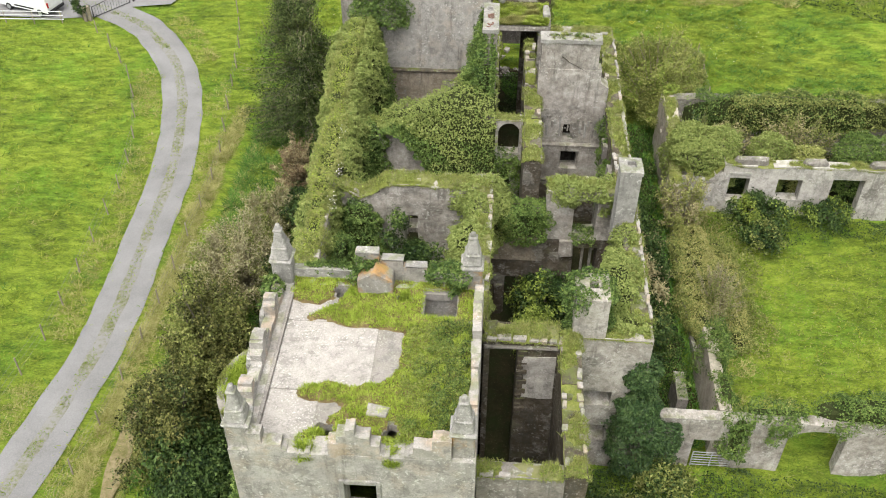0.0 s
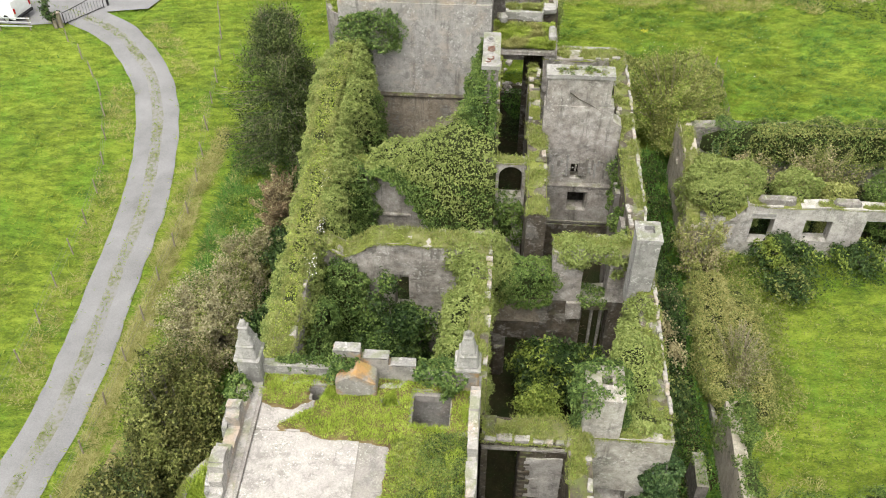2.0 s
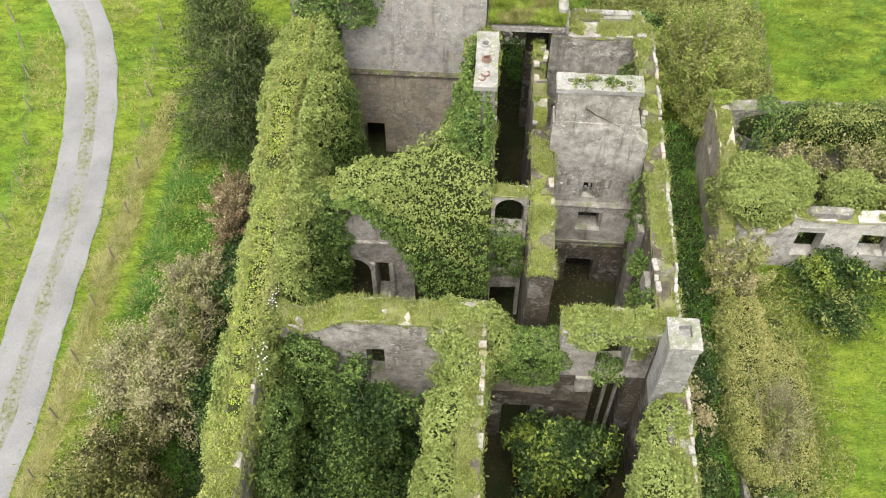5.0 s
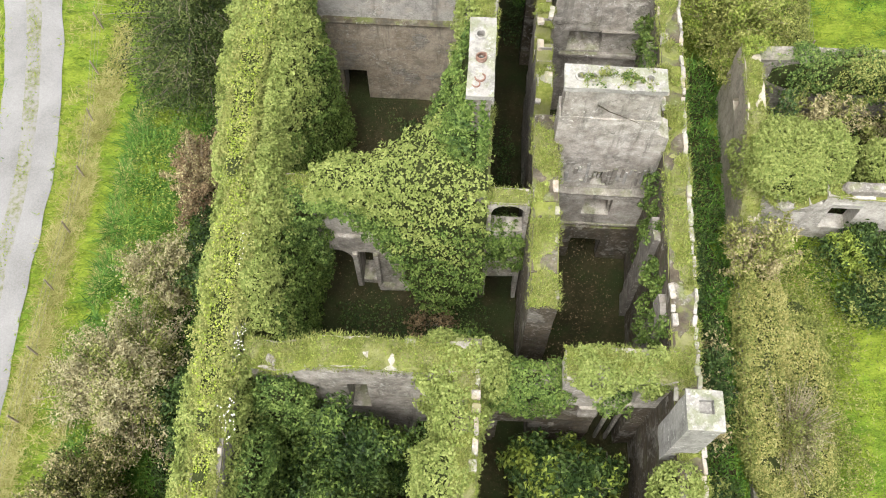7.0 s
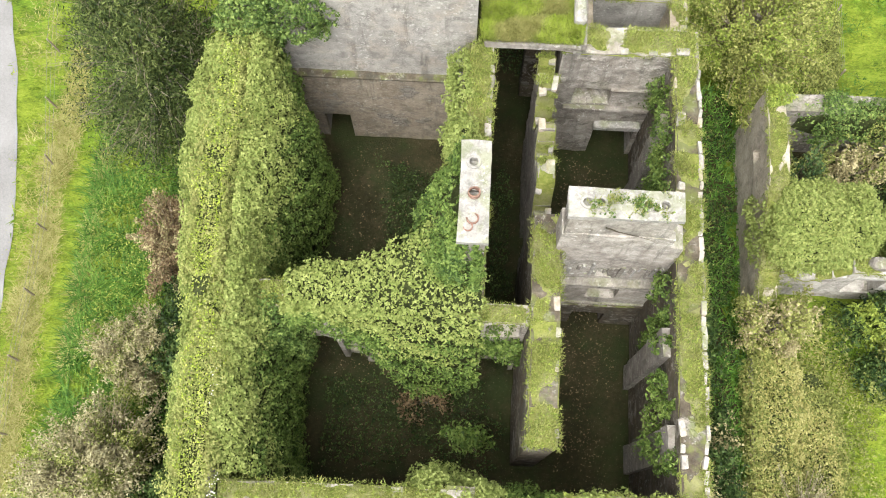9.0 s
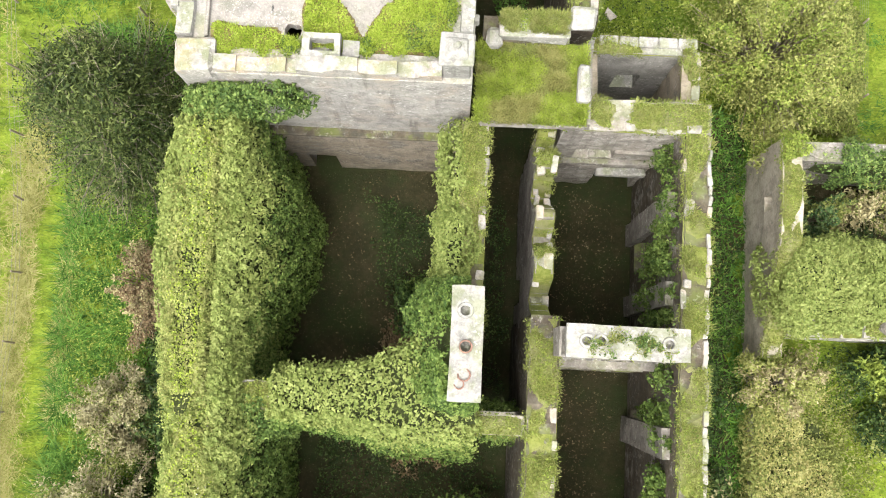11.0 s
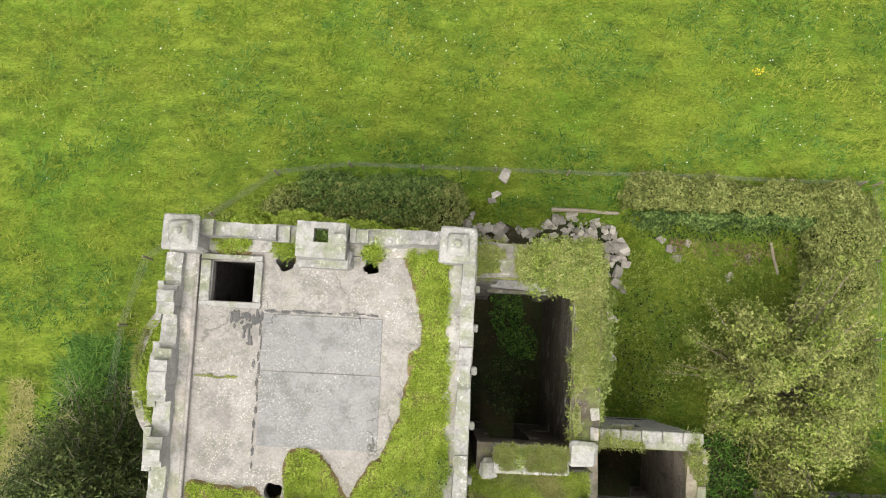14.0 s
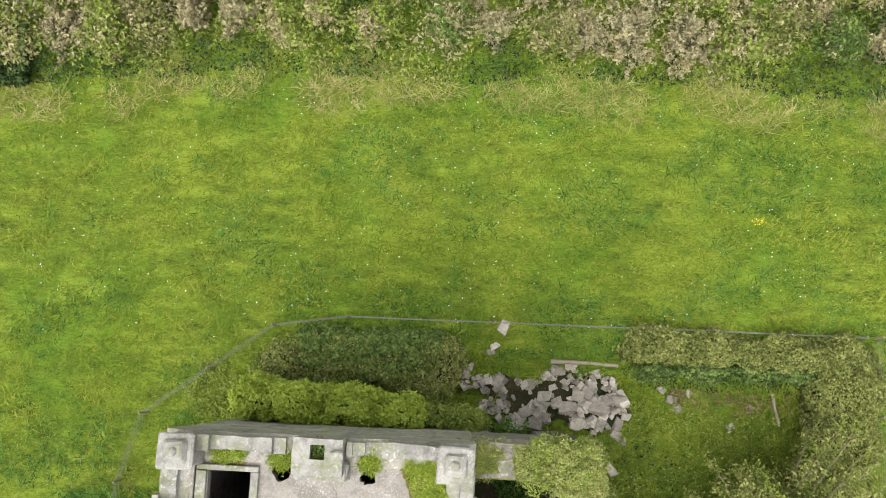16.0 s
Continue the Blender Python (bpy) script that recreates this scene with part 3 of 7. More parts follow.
        leaves("tinted_foliage", p[m], d[m], size, second, e, slim=slim, spread=spread)
    else:
        leaves("crown", p, d, size, material, e, slim=slim, spread=spread)
    return e


# ---- ground, field, track ----

TRACK = [(-40.0, 73.9), (-36.0, 73.2), (-33.2, 71.8), (-30.2, 69.9), (-27.6, 67.0), (-25.1, 63.0), (-23.2, 57.4), (-21.9, 50.4), (-21.6, 44.2),
         (-21.35, 39.0), (-21.4, 33.8), (-22.0, 29.0), (-22.7, 25.0), (-24.0, 18.0), (-26.0, 8.0), (-29.0, -8.0)]


def smooth_line(pts, step_m=0.5):
    out = []
    P = [Vector(p) for p in pts]
    P = [2 * P[0] - P[1]] + P + [2 * P[-1] - P[-2]]
    for a, b, c, d in zip(P, P[1:], P[2:], P[3:]):
        k = max(2, int((c - b).length / step_m))
        for i in range(k):
            t = i / k
            out.append(0.5 * (2 * b + (c - a) * t + (2 * a - 5 * b + 4 * c - d) * t * t + (3 * b - a - 3 * c + d) * t ** 3))
    return out


TRACK_LINE = smooth_line(TRACK)
TRACK_XY = np.array([(p.x, p.y) for p in TRACK_LINE])


def near_track(x, y):
    d = np.full(x.shape, 99.0)
    for q in TRACK_XY[::2]:
        d = np.minimum(d, np.hypot(x - q[0], y - q[1]))
    return d


HOUSE = [(-9.6, 19.0), (-0.1, 19.0), (-0.1, 20.4), (4.1, 20.4), (4.1, 27.9), (7.3, 27.9), (7.3, 57.9), (3.4, 57.9), (3.4, 63.5), (-9.5, 63.6), (-9.5, 54.5), (-9.7, 45.0)]


def ground_height(x, y):
    h = 0.10 * value_noise(x, y, 0.07, 1) + 0.05 * value_noise(x, y, 0.3, 2) + 0.06 * value_noise(x, y, 0.8, 3)
    east = np.clip((x - 12) / 6, 0, 1) * np.clip((48 - y) / 3 + np.clip((y - 56) / 3, 0, 99), 0, 1)
    h = h + east * (0.2 * value_noise(x, y, 0.45, 4) + 0.05 * value_noise(x, y, 1.1, 9))
    h = h - 0.12
    sunk = np.minimum(np.minimum(x - 2.6, 14.6 - x), np.minimum(66.2 - y, y - 56.0))
    h = h - 1.0 * np.clip(sunk / 0.7, 0, 1)
    heap = np.minimum(np.minimum(x + 2.4, 4.0 - x), np.minimum(66.6 - y, y - 62.0))
    h = h - 0.5 * np.clip(heap / 1.5, 0, 1) * (1 - np.clip(sunk / 0.7, 0, 1))
    d = near_track(x, y)
    return np.where(d < 2.4, h * np.clip((d - 1.2) / 1.2, 0, 1) - 0.03, h)


def axis_steps(lo, hi, far_lo, far_hi, s):
    a = list(np.arange(lo, hi + s, s))
    g, q = s, lo
    left = []
    while q > far_lo:
        g *= 1.35
        q -= g
        left.append(q)
    g, q = s, a[-1]
    right = []
    while q < far_hi:
        g *= 1.35
        q += g
        right.append(q)
    return np.array(left[::-1] + a + right)


gx, gy = axis_steps(-50, 48, -1500, 1500, 0.66), axis_steps(2, 100, -1500, 2500, 0.66)
GX, GY = np.meshgrid(gx, gy)
GZ = ground_height(GX, GY)
far = np.hypot(GX, GY - 50) > 90
GZ[far] = -0.1
gi = np.arange(GX.size).reshape(GX.shape)
gf = np.stack([gi[:-1, :-1], gi[:-1, 1:], gi[1:, 1:], gi[1:, :-1]], -1).reshape(-1, 4)
ground = mesh_object("ground", np.stack([GX, GY, GZ], -1).reshape(-1, 3), gf, FIELD, smooth=True)
tagged(ground, "green pasture ground with uneven long grass", "ground", kind="structure")


def strip(name, line, offs0, offs1, z, material, label, category, wob=0.12):
    verts, faces = [], []
    n = len(line)
    for i, p in enumerate(line):
        d = (line[min(i + 1, n - 1)] - line[max(i - 1, 0)]).normalized()
        s = Vector((d.y, -d.x))
        w = wob * noise.noise(Vector((p.x * 0.6, p.y * 0.6, offs0)))
        w2 = wob * noise.noise(Vector((p.x * 0.6, p.y * 0.6, offs1 + 5)))
        for k in range(5):
            o = (offs0 + w) * (1 - k / 4) + (offs1 + w2) * k / 4
            q = p + s * o
            verts.append((q.x, q.y, z - 0.035 * (1 - abs(k - 2) / 2) + (-0.06 if k in (0, 4) else 0)))
    for i in range(n - 1):
        for k in range(4):
            faces.append((i * 5 + k, i * 5 + k + 1, i * 5 + k + 6, i * 5 + k + 5))
    ob = mesh_object(name, verts, faces, material, smooth=True)
    return tagged(ob, label, category, kind="structure")


strip("road", TRACK_LINE, -1.45, -0.28, 0.05, GRAVEL, "pale grey gravel wheel track of the farm lane", "track", 0.14)
strip("road", TRACK_LINE, 0.28, 1.45, 0.05, GRAVEL, "pale grey gravel wheel track of the farm lane", "track", 0.14)
strip("road", TRACK_LINE, -0.46, 0.46, 0.045, EARTHY, "worn gravel and grass ridge between the wheel tracks", "track")
strip("path", smooth_line([(-18.6, 12.0), (-18.0, 18.0), (-17.85, 25.0), (-17.95, 28.0), (-17.9, 30.0), (-17.6, 33.0)]), -0.35, 0.35, 0.03, WORN, "bare brown trodden path in the grass", "path", 0.3)
yard = mesh_object("pavement", [(-60, 70.5, 0.03), (-37.0, 70.3, 0.03), (-34.2, 70.8, 0.03), (-32.2, 72.6, 0.03), (-28.6, 73.4, 0.03), (-27.4, 76.5, 0.03), (-30, 80, 0.03), (-60, 79, 0.03)],
                   [(0, 1, 2, 3, 4, 5, 6, 7)], GRAVEL)
tagged(yard, "grey gravel lane outside the field gate", "lane", kind="structure")
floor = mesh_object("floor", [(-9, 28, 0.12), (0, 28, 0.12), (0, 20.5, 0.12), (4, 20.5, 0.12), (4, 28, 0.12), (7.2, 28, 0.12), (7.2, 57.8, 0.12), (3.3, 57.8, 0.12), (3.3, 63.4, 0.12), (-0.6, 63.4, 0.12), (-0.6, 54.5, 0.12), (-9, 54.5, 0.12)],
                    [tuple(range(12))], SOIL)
# Dark sheets over the grass, standing in for shade beside the house.
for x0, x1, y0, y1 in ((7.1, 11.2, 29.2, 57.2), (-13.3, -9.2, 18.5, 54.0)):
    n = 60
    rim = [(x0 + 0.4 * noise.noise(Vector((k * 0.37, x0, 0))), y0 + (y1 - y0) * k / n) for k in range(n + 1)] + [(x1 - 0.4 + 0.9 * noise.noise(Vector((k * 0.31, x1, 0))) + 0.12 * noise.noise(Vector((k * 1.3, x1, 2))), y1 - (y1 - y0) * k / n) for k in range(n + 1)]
    tagged(mesh_object("ground", [(p, q, 0.07) for p, q in rim], [tuple(range(len(rim)))], SHADESOIL), "dark ground sheet with painted shade beside the house", "ground", kind="structure")
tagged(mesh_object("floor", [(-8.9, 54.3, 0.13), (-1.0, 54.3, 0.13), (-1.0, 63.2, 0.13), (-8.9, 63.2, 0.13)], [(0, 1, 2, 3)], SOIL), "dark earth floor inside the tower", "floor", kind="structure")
# Dark floor added so the outbuilding's windows look shaded inside.
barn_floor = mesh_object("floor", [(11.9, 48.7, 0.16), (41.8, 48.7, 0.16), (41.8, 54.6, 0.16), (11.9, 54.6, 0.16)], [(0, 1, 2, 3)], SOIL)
tagged(barn_floor, "dark floor sheet inside the outbuilding, standing in for its shade", "floor", kind="structure")
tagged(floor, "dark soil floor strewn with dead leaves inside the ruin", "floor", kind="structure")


def field_grass(name, n, x0, x1, y0, y1, h, w, material, label, keep=None, drift=None, per=3):
    x, y = RNG.uniform(x0, x1, n), RNG.uniform(y0, y1, n)
    ok = ~inside(HOUSE, x, y) & ~((x > 7) & (x < 11.0) & (y > 29.5) & (y < 57)) & ~((x > -13.2) & (x < -9) & (y > 19) & (y < 54)) & (near_track(x, y) > 1.2 + 0.25 * RNG.random(n))
    if keep is not None:
        ok &= keep(x, y)
    x, y = x[ok], y[ok]
    hh = h * np.clip(0.9 + 0.45 * value_noise(x, y, 0.35, 12), 0.35, 2)
    p = np.stack([x, y, ground_height(x, y) - 0.02], 1)
    return tagged(blades(name, p, hh, w, material, label=label, kind="stuff", per=per, drift=drift, lean=1.7), category="grass")


field_grass("grass", 90000, -50, 48, 8, 84, 0.17, 0.04, BLADE, "long green pasture grass bent by the wind", drift=(0.5, -0.3, 0), per=2)
field_grass("lush_grass", 52000, -20, 30, 57, 79, 0.17, 0.028, RANK, "lush darker grass in drifts across the meadow", drift=(0.5, -0.3, 0), per=2, keep=lambda x, y: value_noise(x, y, 0.13, 35) + 0.6 * value_noise(x, y, 0.5, 36) + 0.015 * x > 0.3)
field_grass("lush_grass", 24000, -17.2, -12.0, 20, 60, 0.35, 0.035, RANK, "rank dark green grass beside the shrubs", per=2, keep=lambda x, y: value_noise(x, y, 0.25, 37) + 1.2 * RNG.random(len(x)) > 0.2)
field_grass("lush_grass", 22000, -50, 46, 10, 66, 0.18, 0.032, RANK, "darker tussocks in the pasture", per=2, keep=lambda x, y: (value_noise(x, y, 0.11, 38) + 0.7 * value_noise(x, y, 0.45, 39) > 0.45) & ((x < -20) | (x > 27)))
field_grass("grass", 54000, -22, 24, 60, 80, 0.15, 0.024, BLADE, "thick green meadow grass behind the ruin", drift=(0.5, -0.3, 0), per=2, keep=lambda x, y: np.minimum(np.minimum(x + 22, 24 - x), y - 60) > 3 * RNG.random(len(x)))
field_grass("dry_grass", 50000, -50, 48, 8, 84, 0.15, 0.014, STRAW, "pale dry tufts in the pasture", keep=lambda x, y: value_noise(x, y, 0.09, 31) + 0.5 * value_noise(x, y, 0.4, 32) - 0.9 * (y > 62) > 0.75)
field_grass("dry_grass", 26000, -20.2, -16.4, 20, 58, 0.26, 0.017, STRAW, "straw-coloured line of tall grass along an old path", keep=lambda x, y: np.minimum(np.abs(x + 17.1 - 0.02 * (y - 40)), np.abs(x + 19.0 - 0.02 * (y - 40)) - 0.3) < 0.18 + 0.14 * value_noise(x, y, 0.2, 19))
field_grass("dry_grass", 24000, -28, -17.0, 15, 72, 0.2, 0.015, STRAW, "straw-coloured verge grass along the lane",
            keep=lambda x, y: (np.abs(near_track(x, y) - 2.6) < 0.9) & (value_noise(x, y, 0.12, 8) > -0.3))
for x0, x1, y0, y1, n in ((7.4, 11.4, 29.0, 57.4, 6000), (-13.6, -9.6, 19.0, 54.5, 9000)):
    q = np.column_stack([RNG.uniform(x0, x1, n), RNG.uniform(y0, y1, n), np.full(n, 0.05)])
    tagged(blades("lush_grass", q, 0.28, 0.035, RANK, label="rank dark grass at the foot of the walls", kind="stuff", per=2, lean=1.2), category="grass")
x = RNG.uniform(-0.3, 0.3, 2500)
field_grass("dry_grass", 8000, 12.0, 20.0, 31, 47, 0.24, 0.018, STRAW, "rough pale grass in the yard", per=2, keep=lambda x, y: value_noise(x, y, 0.3, 41) - 0.45 * (x - 13.5) + 0.5 * RNG.random(len(x)) > 0.0)
field_grass("lush_grass", 9000, 3.6, 13.5, 58.0, 66.0, 0.24, 0.03, BLADE, "bright rank grass in the sunken yard", per=3)
ridge = TRACK_XY[RNG.integers(0, len(TRACK_XY), 2500)] + np.stack([x, RNG.uniform(-0.3, 0.3, 2500)], 1)
ridge = ridge[value_noise(ridge[:, 0], ridge[:, 1], 0.16, 5) > -0.5]
tagged(blades("grass", np.column_stack([ridge, np.full(len(ridge), 0.02)]), 0.07, 0.02, BLADE, label="grass growing down the middle of the lane", kind="stuff"), category="grass")

# ---- the long roofless range between the towers ----
house = thing("ruined_house", "long roofless stone house, its walls topped with turf and ivy", "ruin", at=(0, 41, 0))


def ragged(base, amp=0.15, s=0.5, seed=0.0, dips=()):
    def f(u):
        z = base + amp * noise.noise(Vector((u * s, seed, 0.5))) + amp * 0.5 * noise.noise(Vector((u * 2.1, seed, 4.5)))
        for c, w, d in dips:
            z -= d * max(0.0, 1 - abs(u - c) / w) ** 0.7
        return z
    return f


W_WEST = wall("wall", (-8.25, 28.2), (-9.05, 54.4), 0.95, ragged(9.2, 0.2, -0.2, 1), RUBBLE, house, holes=[(1.2, 2.6, 3.2, 6.6), (7.0, 8.3, 1.0, 3.4)])
W_CROSS = wall("wall", (-7.9, 38.3), (0.0, 38.35), 1.05, ragged(9.2, 0.18, 0.5, 2, dips=[(1.0, 1.3, 0.9)]), PLASTER, house, holes=[(3.35, 4.05, 4.4, 7.15), (5.6, 6.9, -0.2, 2.6)])
W_CROSSE = wall("wall", (2.85, 38.35), (6.45, 38.4), 1.05, ragged(9.2, 0.15, 0.5, 3), PLASTER, house, holes=[(1.42, 2.62, 6.15, 8.6)], z0=5.9, rough=0.09, cell=0.25)
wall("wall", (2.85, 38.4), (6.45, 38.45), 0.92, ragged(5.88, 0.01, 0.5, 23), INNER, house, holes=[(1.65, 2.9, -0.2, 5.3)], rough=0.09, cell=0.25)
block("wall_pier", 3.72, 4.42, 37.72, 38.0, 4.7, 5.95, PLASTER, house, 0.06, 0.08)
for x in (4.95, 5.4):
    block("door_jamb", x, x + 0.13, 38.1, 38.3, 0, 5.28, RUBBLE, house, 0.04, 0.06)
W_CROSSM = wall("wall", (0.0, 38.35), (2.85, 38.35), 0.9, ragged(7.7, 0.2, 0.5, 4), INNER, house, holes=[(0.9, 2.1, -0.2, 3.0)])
wall("plaster_patch", (0.15, 37.86), (2.84, 37.86), 0.06, 5.9, WARM, house, z0=4.3, cell=0.25, rough=0.05, label="brownish plaster left on the cross wall")
wall("plaster_patch", (-1.7, 37.74), (-1.1, 37.74), 0.06, 8.2, PALE, house, z0=6.3, cell=0.25, rough=0.04, label="pale plaster left on the cross wall")
W_GABLE = wall("wall", (-8.3, 45.0), (-0.7, 45.0), 0.95, lambda u: 8.1 + 0.15 * noise.noise(Vector((u, 3, 1))) + max(0, u - 1.8) * 0.13 + max(0, u - 5.2) * 0.35, PLASTER, house,
               holes=[(1.3, 2.95, -0.2, 3.6), (3.2, 3.78, 0.5, 3.4), (4.95, 6.0, -0.2, 2.8)])
block("ledge", -6.05, -4.4, 44.38, 44.56, 4.88, 5.06, PLASTER, house, 0.05, 0.08)
block("door_jamb", -5.38, -5.12, 44.36, 44.6, 0, 3.45, PLASTER, house, 0.04, 0.05)
block("door_jamb", -4.5, -4.28, 44.36, 44.6, 0, 3.4, PLASTER, house, 0.04, 0.05)
block("ledge", -4.4, -3.1, 44.2, 44.6, 0, 0.35, RENDER, house, 0.06, 0.08)
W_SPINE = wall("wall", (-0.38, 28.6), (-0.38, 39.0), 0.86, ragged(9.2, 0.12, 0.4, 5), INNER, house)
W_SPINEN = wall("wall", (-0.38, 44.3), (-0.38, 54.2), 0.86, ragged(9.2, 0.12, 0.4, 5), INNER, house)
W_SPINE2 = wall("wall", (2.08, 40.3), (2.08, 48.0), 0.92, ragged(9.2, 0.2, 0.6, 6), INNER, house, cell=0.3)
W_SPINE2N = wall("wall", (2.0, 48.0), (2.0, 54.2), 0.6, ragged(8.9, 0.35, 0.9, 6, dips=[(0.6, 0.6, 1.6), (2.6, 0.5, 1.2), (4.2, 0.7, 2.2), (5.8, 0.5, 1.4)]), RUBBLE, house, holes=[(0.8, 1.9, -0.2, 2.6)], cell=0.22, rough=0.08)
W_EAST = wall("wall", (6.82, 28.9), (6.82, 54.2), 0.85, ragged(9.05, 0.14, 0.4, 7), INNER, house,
              holes=[(3.2, 4.4, 4.6, 6.8), (3.2, 4.4, 1.0, 3.0), (11.5, 12.6, 1.0, 3.0), (14.8, 16.0, 4.6, 7.4), (14.8, 16.0, 0.9, 3.1), (21.5, 22.7, 4.6, 7.2), (21.5, 22.7, 0.9, 3.1)])
W_EASTN = wall("wall", (2.5, 54.6), (7.24, 54.6), 1.0, ragged(9.0, 0.1, 0.5, 8), PLASTER, house, holes=[(0.5, 2.2, 4.9, 6.2), (2.0, 3.7, -0.2, 3.0)], cell=0.3, rough=0.09)
block("ledge", 2.95, 6.3, 53.9, 54.15, 4.62, 4.85, RUBBLE, house, 0.05, 0.08)
block("ledge", 4.6, 6.3, 53.95, 54.15, 6.25, 6.4, RENDER, house, 0.03, 0.05)
block("fireplace_lintel", 4.4, 6.3, 53.8, 54.15, 3.0, 3.4, PALE, house, 0.05, 0.06)
W_SOUTHE = wall("wall", (4.1, 28.4), (7.24, 28.4), 0.95, lambda u: 9.0 + 0.1 * noise.noise(Vector((u, 2, 2))), PLASTER, house, holes=[(0.45, 1.7, 4.5, 5.5), (0.75, 1.75, 1.9, 3.05)])
# arch wall across the corridor
W_ARCH = wall("wall", (0.05, 44.5), (1.57, 44.5), 0.6, lambda u: 9.05 + 0.05 * noise.noise(Vector((u, 2, 2))), PLASTER, house,
              holes=[(0.12, 1.4, 6.8, 8.85), (0.15, 1.35, -0.2, 2.4)], cell=0.3)
W_CHIMC = wall("wall", (2.35, 47.15), (6.4, 47.15), 0.85, lambda u: 10.9 if u < 3.6 else 10.9 - (u - 3.6) * 2.6, PLASTER, house,
               holes=[(1.62, 2.65, 4.15, 5.5), (1.7, 2.45, 6.2, 7.2), (1.4, 2.8, -0.2, 2.0)])


def spandrel(parent, a, b, y, th, spring, apex, material):
    """Fills the corners over an opening so that its head is a smooth arch."""
    n = 16
    verts, faces = [], []
    for k in range(n + 1):
        f = k / n
        x = a + (b - a) * f
        z = spring + (apex - spring) * math.sqrt(max(0.0, 1 - (2 * f - 1) ** 2))
        for yy in (y - th / 2, y + th / 2):
            verts += [(x, yy, z), (x, yy, apex + 0.06)]
    for k in range(n):
        p, q = 4 * k, 4 * (k + 1)
        faces += [(p, q, q + 1, p + 1), (p + 2, p + 3, q + 3, q + 2), (p, p + 2, q + 2, q)]
    return mesh_object("arch_head", verts, faces, material, parent)


spandrel(house, 0.17, 1.45, 44.5, 0.58, 8.1, 8.82, PLASTER)
spandrel(house, -6.98, -5.37, 45.0, 0.93, 2.6, 3.55, PLASTER)


def chimney(name, label, x0, x1, y0, y1, z0, z1, shafts, parent, material=PALE, cap=0.09):
    """A stack with a projecting, weathered cap and open flues."""
    body = wall_ring(name, x0, x1, y0, y1, z0, z1 - 0.22, shafts, material, parent, label)
    wall_ring("cap", x0 - cap, x1 + cap, y0 - cap, y1 + cap, z1 - 0.22, z1, shafts, PALE, body)
    return body


def wall_ring(name, x0, x1, y0, y1, z0, z1, shafts, material, parent, label="", depth=1.6):
    """A solid block with open shafts (x, y, half size) sunk into its top."""
    xs = sorted({x0, x1} | {s[0] + k * s[2] for s in shafts for k in (-1, 1)})
    ys = sorted({y0, y1} | {s[1] + k * s[2] for s in shafts for k in (-1, 1)})
    zb = max(z0, z1 - depth)
    verts, faces, idx = [], [], {}

    def v(x, y, z):
        k = (round(x, 4), round(y, 4), round(z, 4))
        if k not in idx:
            p = Vector(k)
            w = 0.035
            idx[k] = len(verts)
            verts.append(p + Vector((fbm(p, 1.3, 1), fbm(p, 1.3, 8), fbm(p, 1.3, 15))) * w)
        return idx[k]

    def hole(i, j):
        if not (0 <= i < len(xs) - 1 and 0 <= j < len(ys) - 1):
            return None
        cx, cy = (xs[i] + xs[i + 1]) / 2, (ys[j] + ys[j + 1]) / 2
        return any(abs(cx - s[0]) < s[2] and abs(cy - s[1]) < s[2] for s in shafts)

    for i in range(len(xs) - 1):
        for j in range(len(ys) - 1):
            a, b, c, d = xs[i], xs[i + 1], ys[j], ys[j + 1]
            h = hole(i, j)
            z = zb if h else z1
            faces.append((v(a, c, z), v(b, c, z), v(b, d, z), v(a, d, z)))
            for (di, dj, p, q) in ((-1, 0, (a, d), (a, c)), (1, 0, (b, c), (b, d)), (0, -1, (a, c), (b, c)), (0, 1, (b, d), (a, d))):
                g = hole(i + di, j + dj)
                if g is None:
                    lv = [z0 + (z1 - z0) * k / max(1, int((z1 - z0) / 0.7)) for k in range(max(1, int((z1 - z0) / 0.7)) + 1)]
                    for l0, l1 in zip(lv, lv[1:]):
                        faces.append((v(*p, l0), v(*q, l0), v(*q, l1), v(*p, l1)))
                elif h and not g:
                    faces.append((v(*q, zb), v(*p, zb), v(*p, z1), v(*q, z1)))
    return mesh_object(name, verts, faces, material, parent, label)


chC = chimney("chimney", "broad pale chimney gable with a row of open flues", 2.42, 5.66, 46.76, 47.5, 10.4, 12.8,
        [(2.88, 47.14, 0.13), (3.28, 47.14, 0.13), (4.67, 47.14, 0.13), (5.17, 47.14, 0.13)], house, PLASTER)
chD = chimney("chimney", "pale chimney stack with broken clay pots", -0.83, -0.08, 45.4, 48.34, 8.9, 14.0, [(-0.51, 47.74, 0.13), (-0.47, 46.79, 0.13)], house, RENDER, 0.06)
chA = wall_ring("chimney", 3.72, 5.15, 27.94, 29.6, 8.3, 11.25, [(4.5, 28.95, 0.2)], PLASTER, house, "squat chimney stack grown over with ivy")
chB = chimney("chimney", "tall white chimney stack on the outer wall", 6.02, 7.0, 35.62, 36.75, 8.0, 12.2, [(6.55, 36.28, 0.2)], house, PALE, 0.04)


def pot(x, y, z, r, h, broken, parent):
    bm = bmesh.new()
    rings = []
    for zz, rr in ((0, r), (h * 0.8, r * 0.85), (h * 0.82, r * 0.98), (h, r * 0.95)):
        rings.append([bm.verts.new((x + rr * math.cos(k * 0.5236), y + rr * math.sin(k * 0.5236), z + zz - (broken * max(0, math.sin(k * 0.5236 + x)) if zz > h * 0.7 else 0))) for k in range(12)])
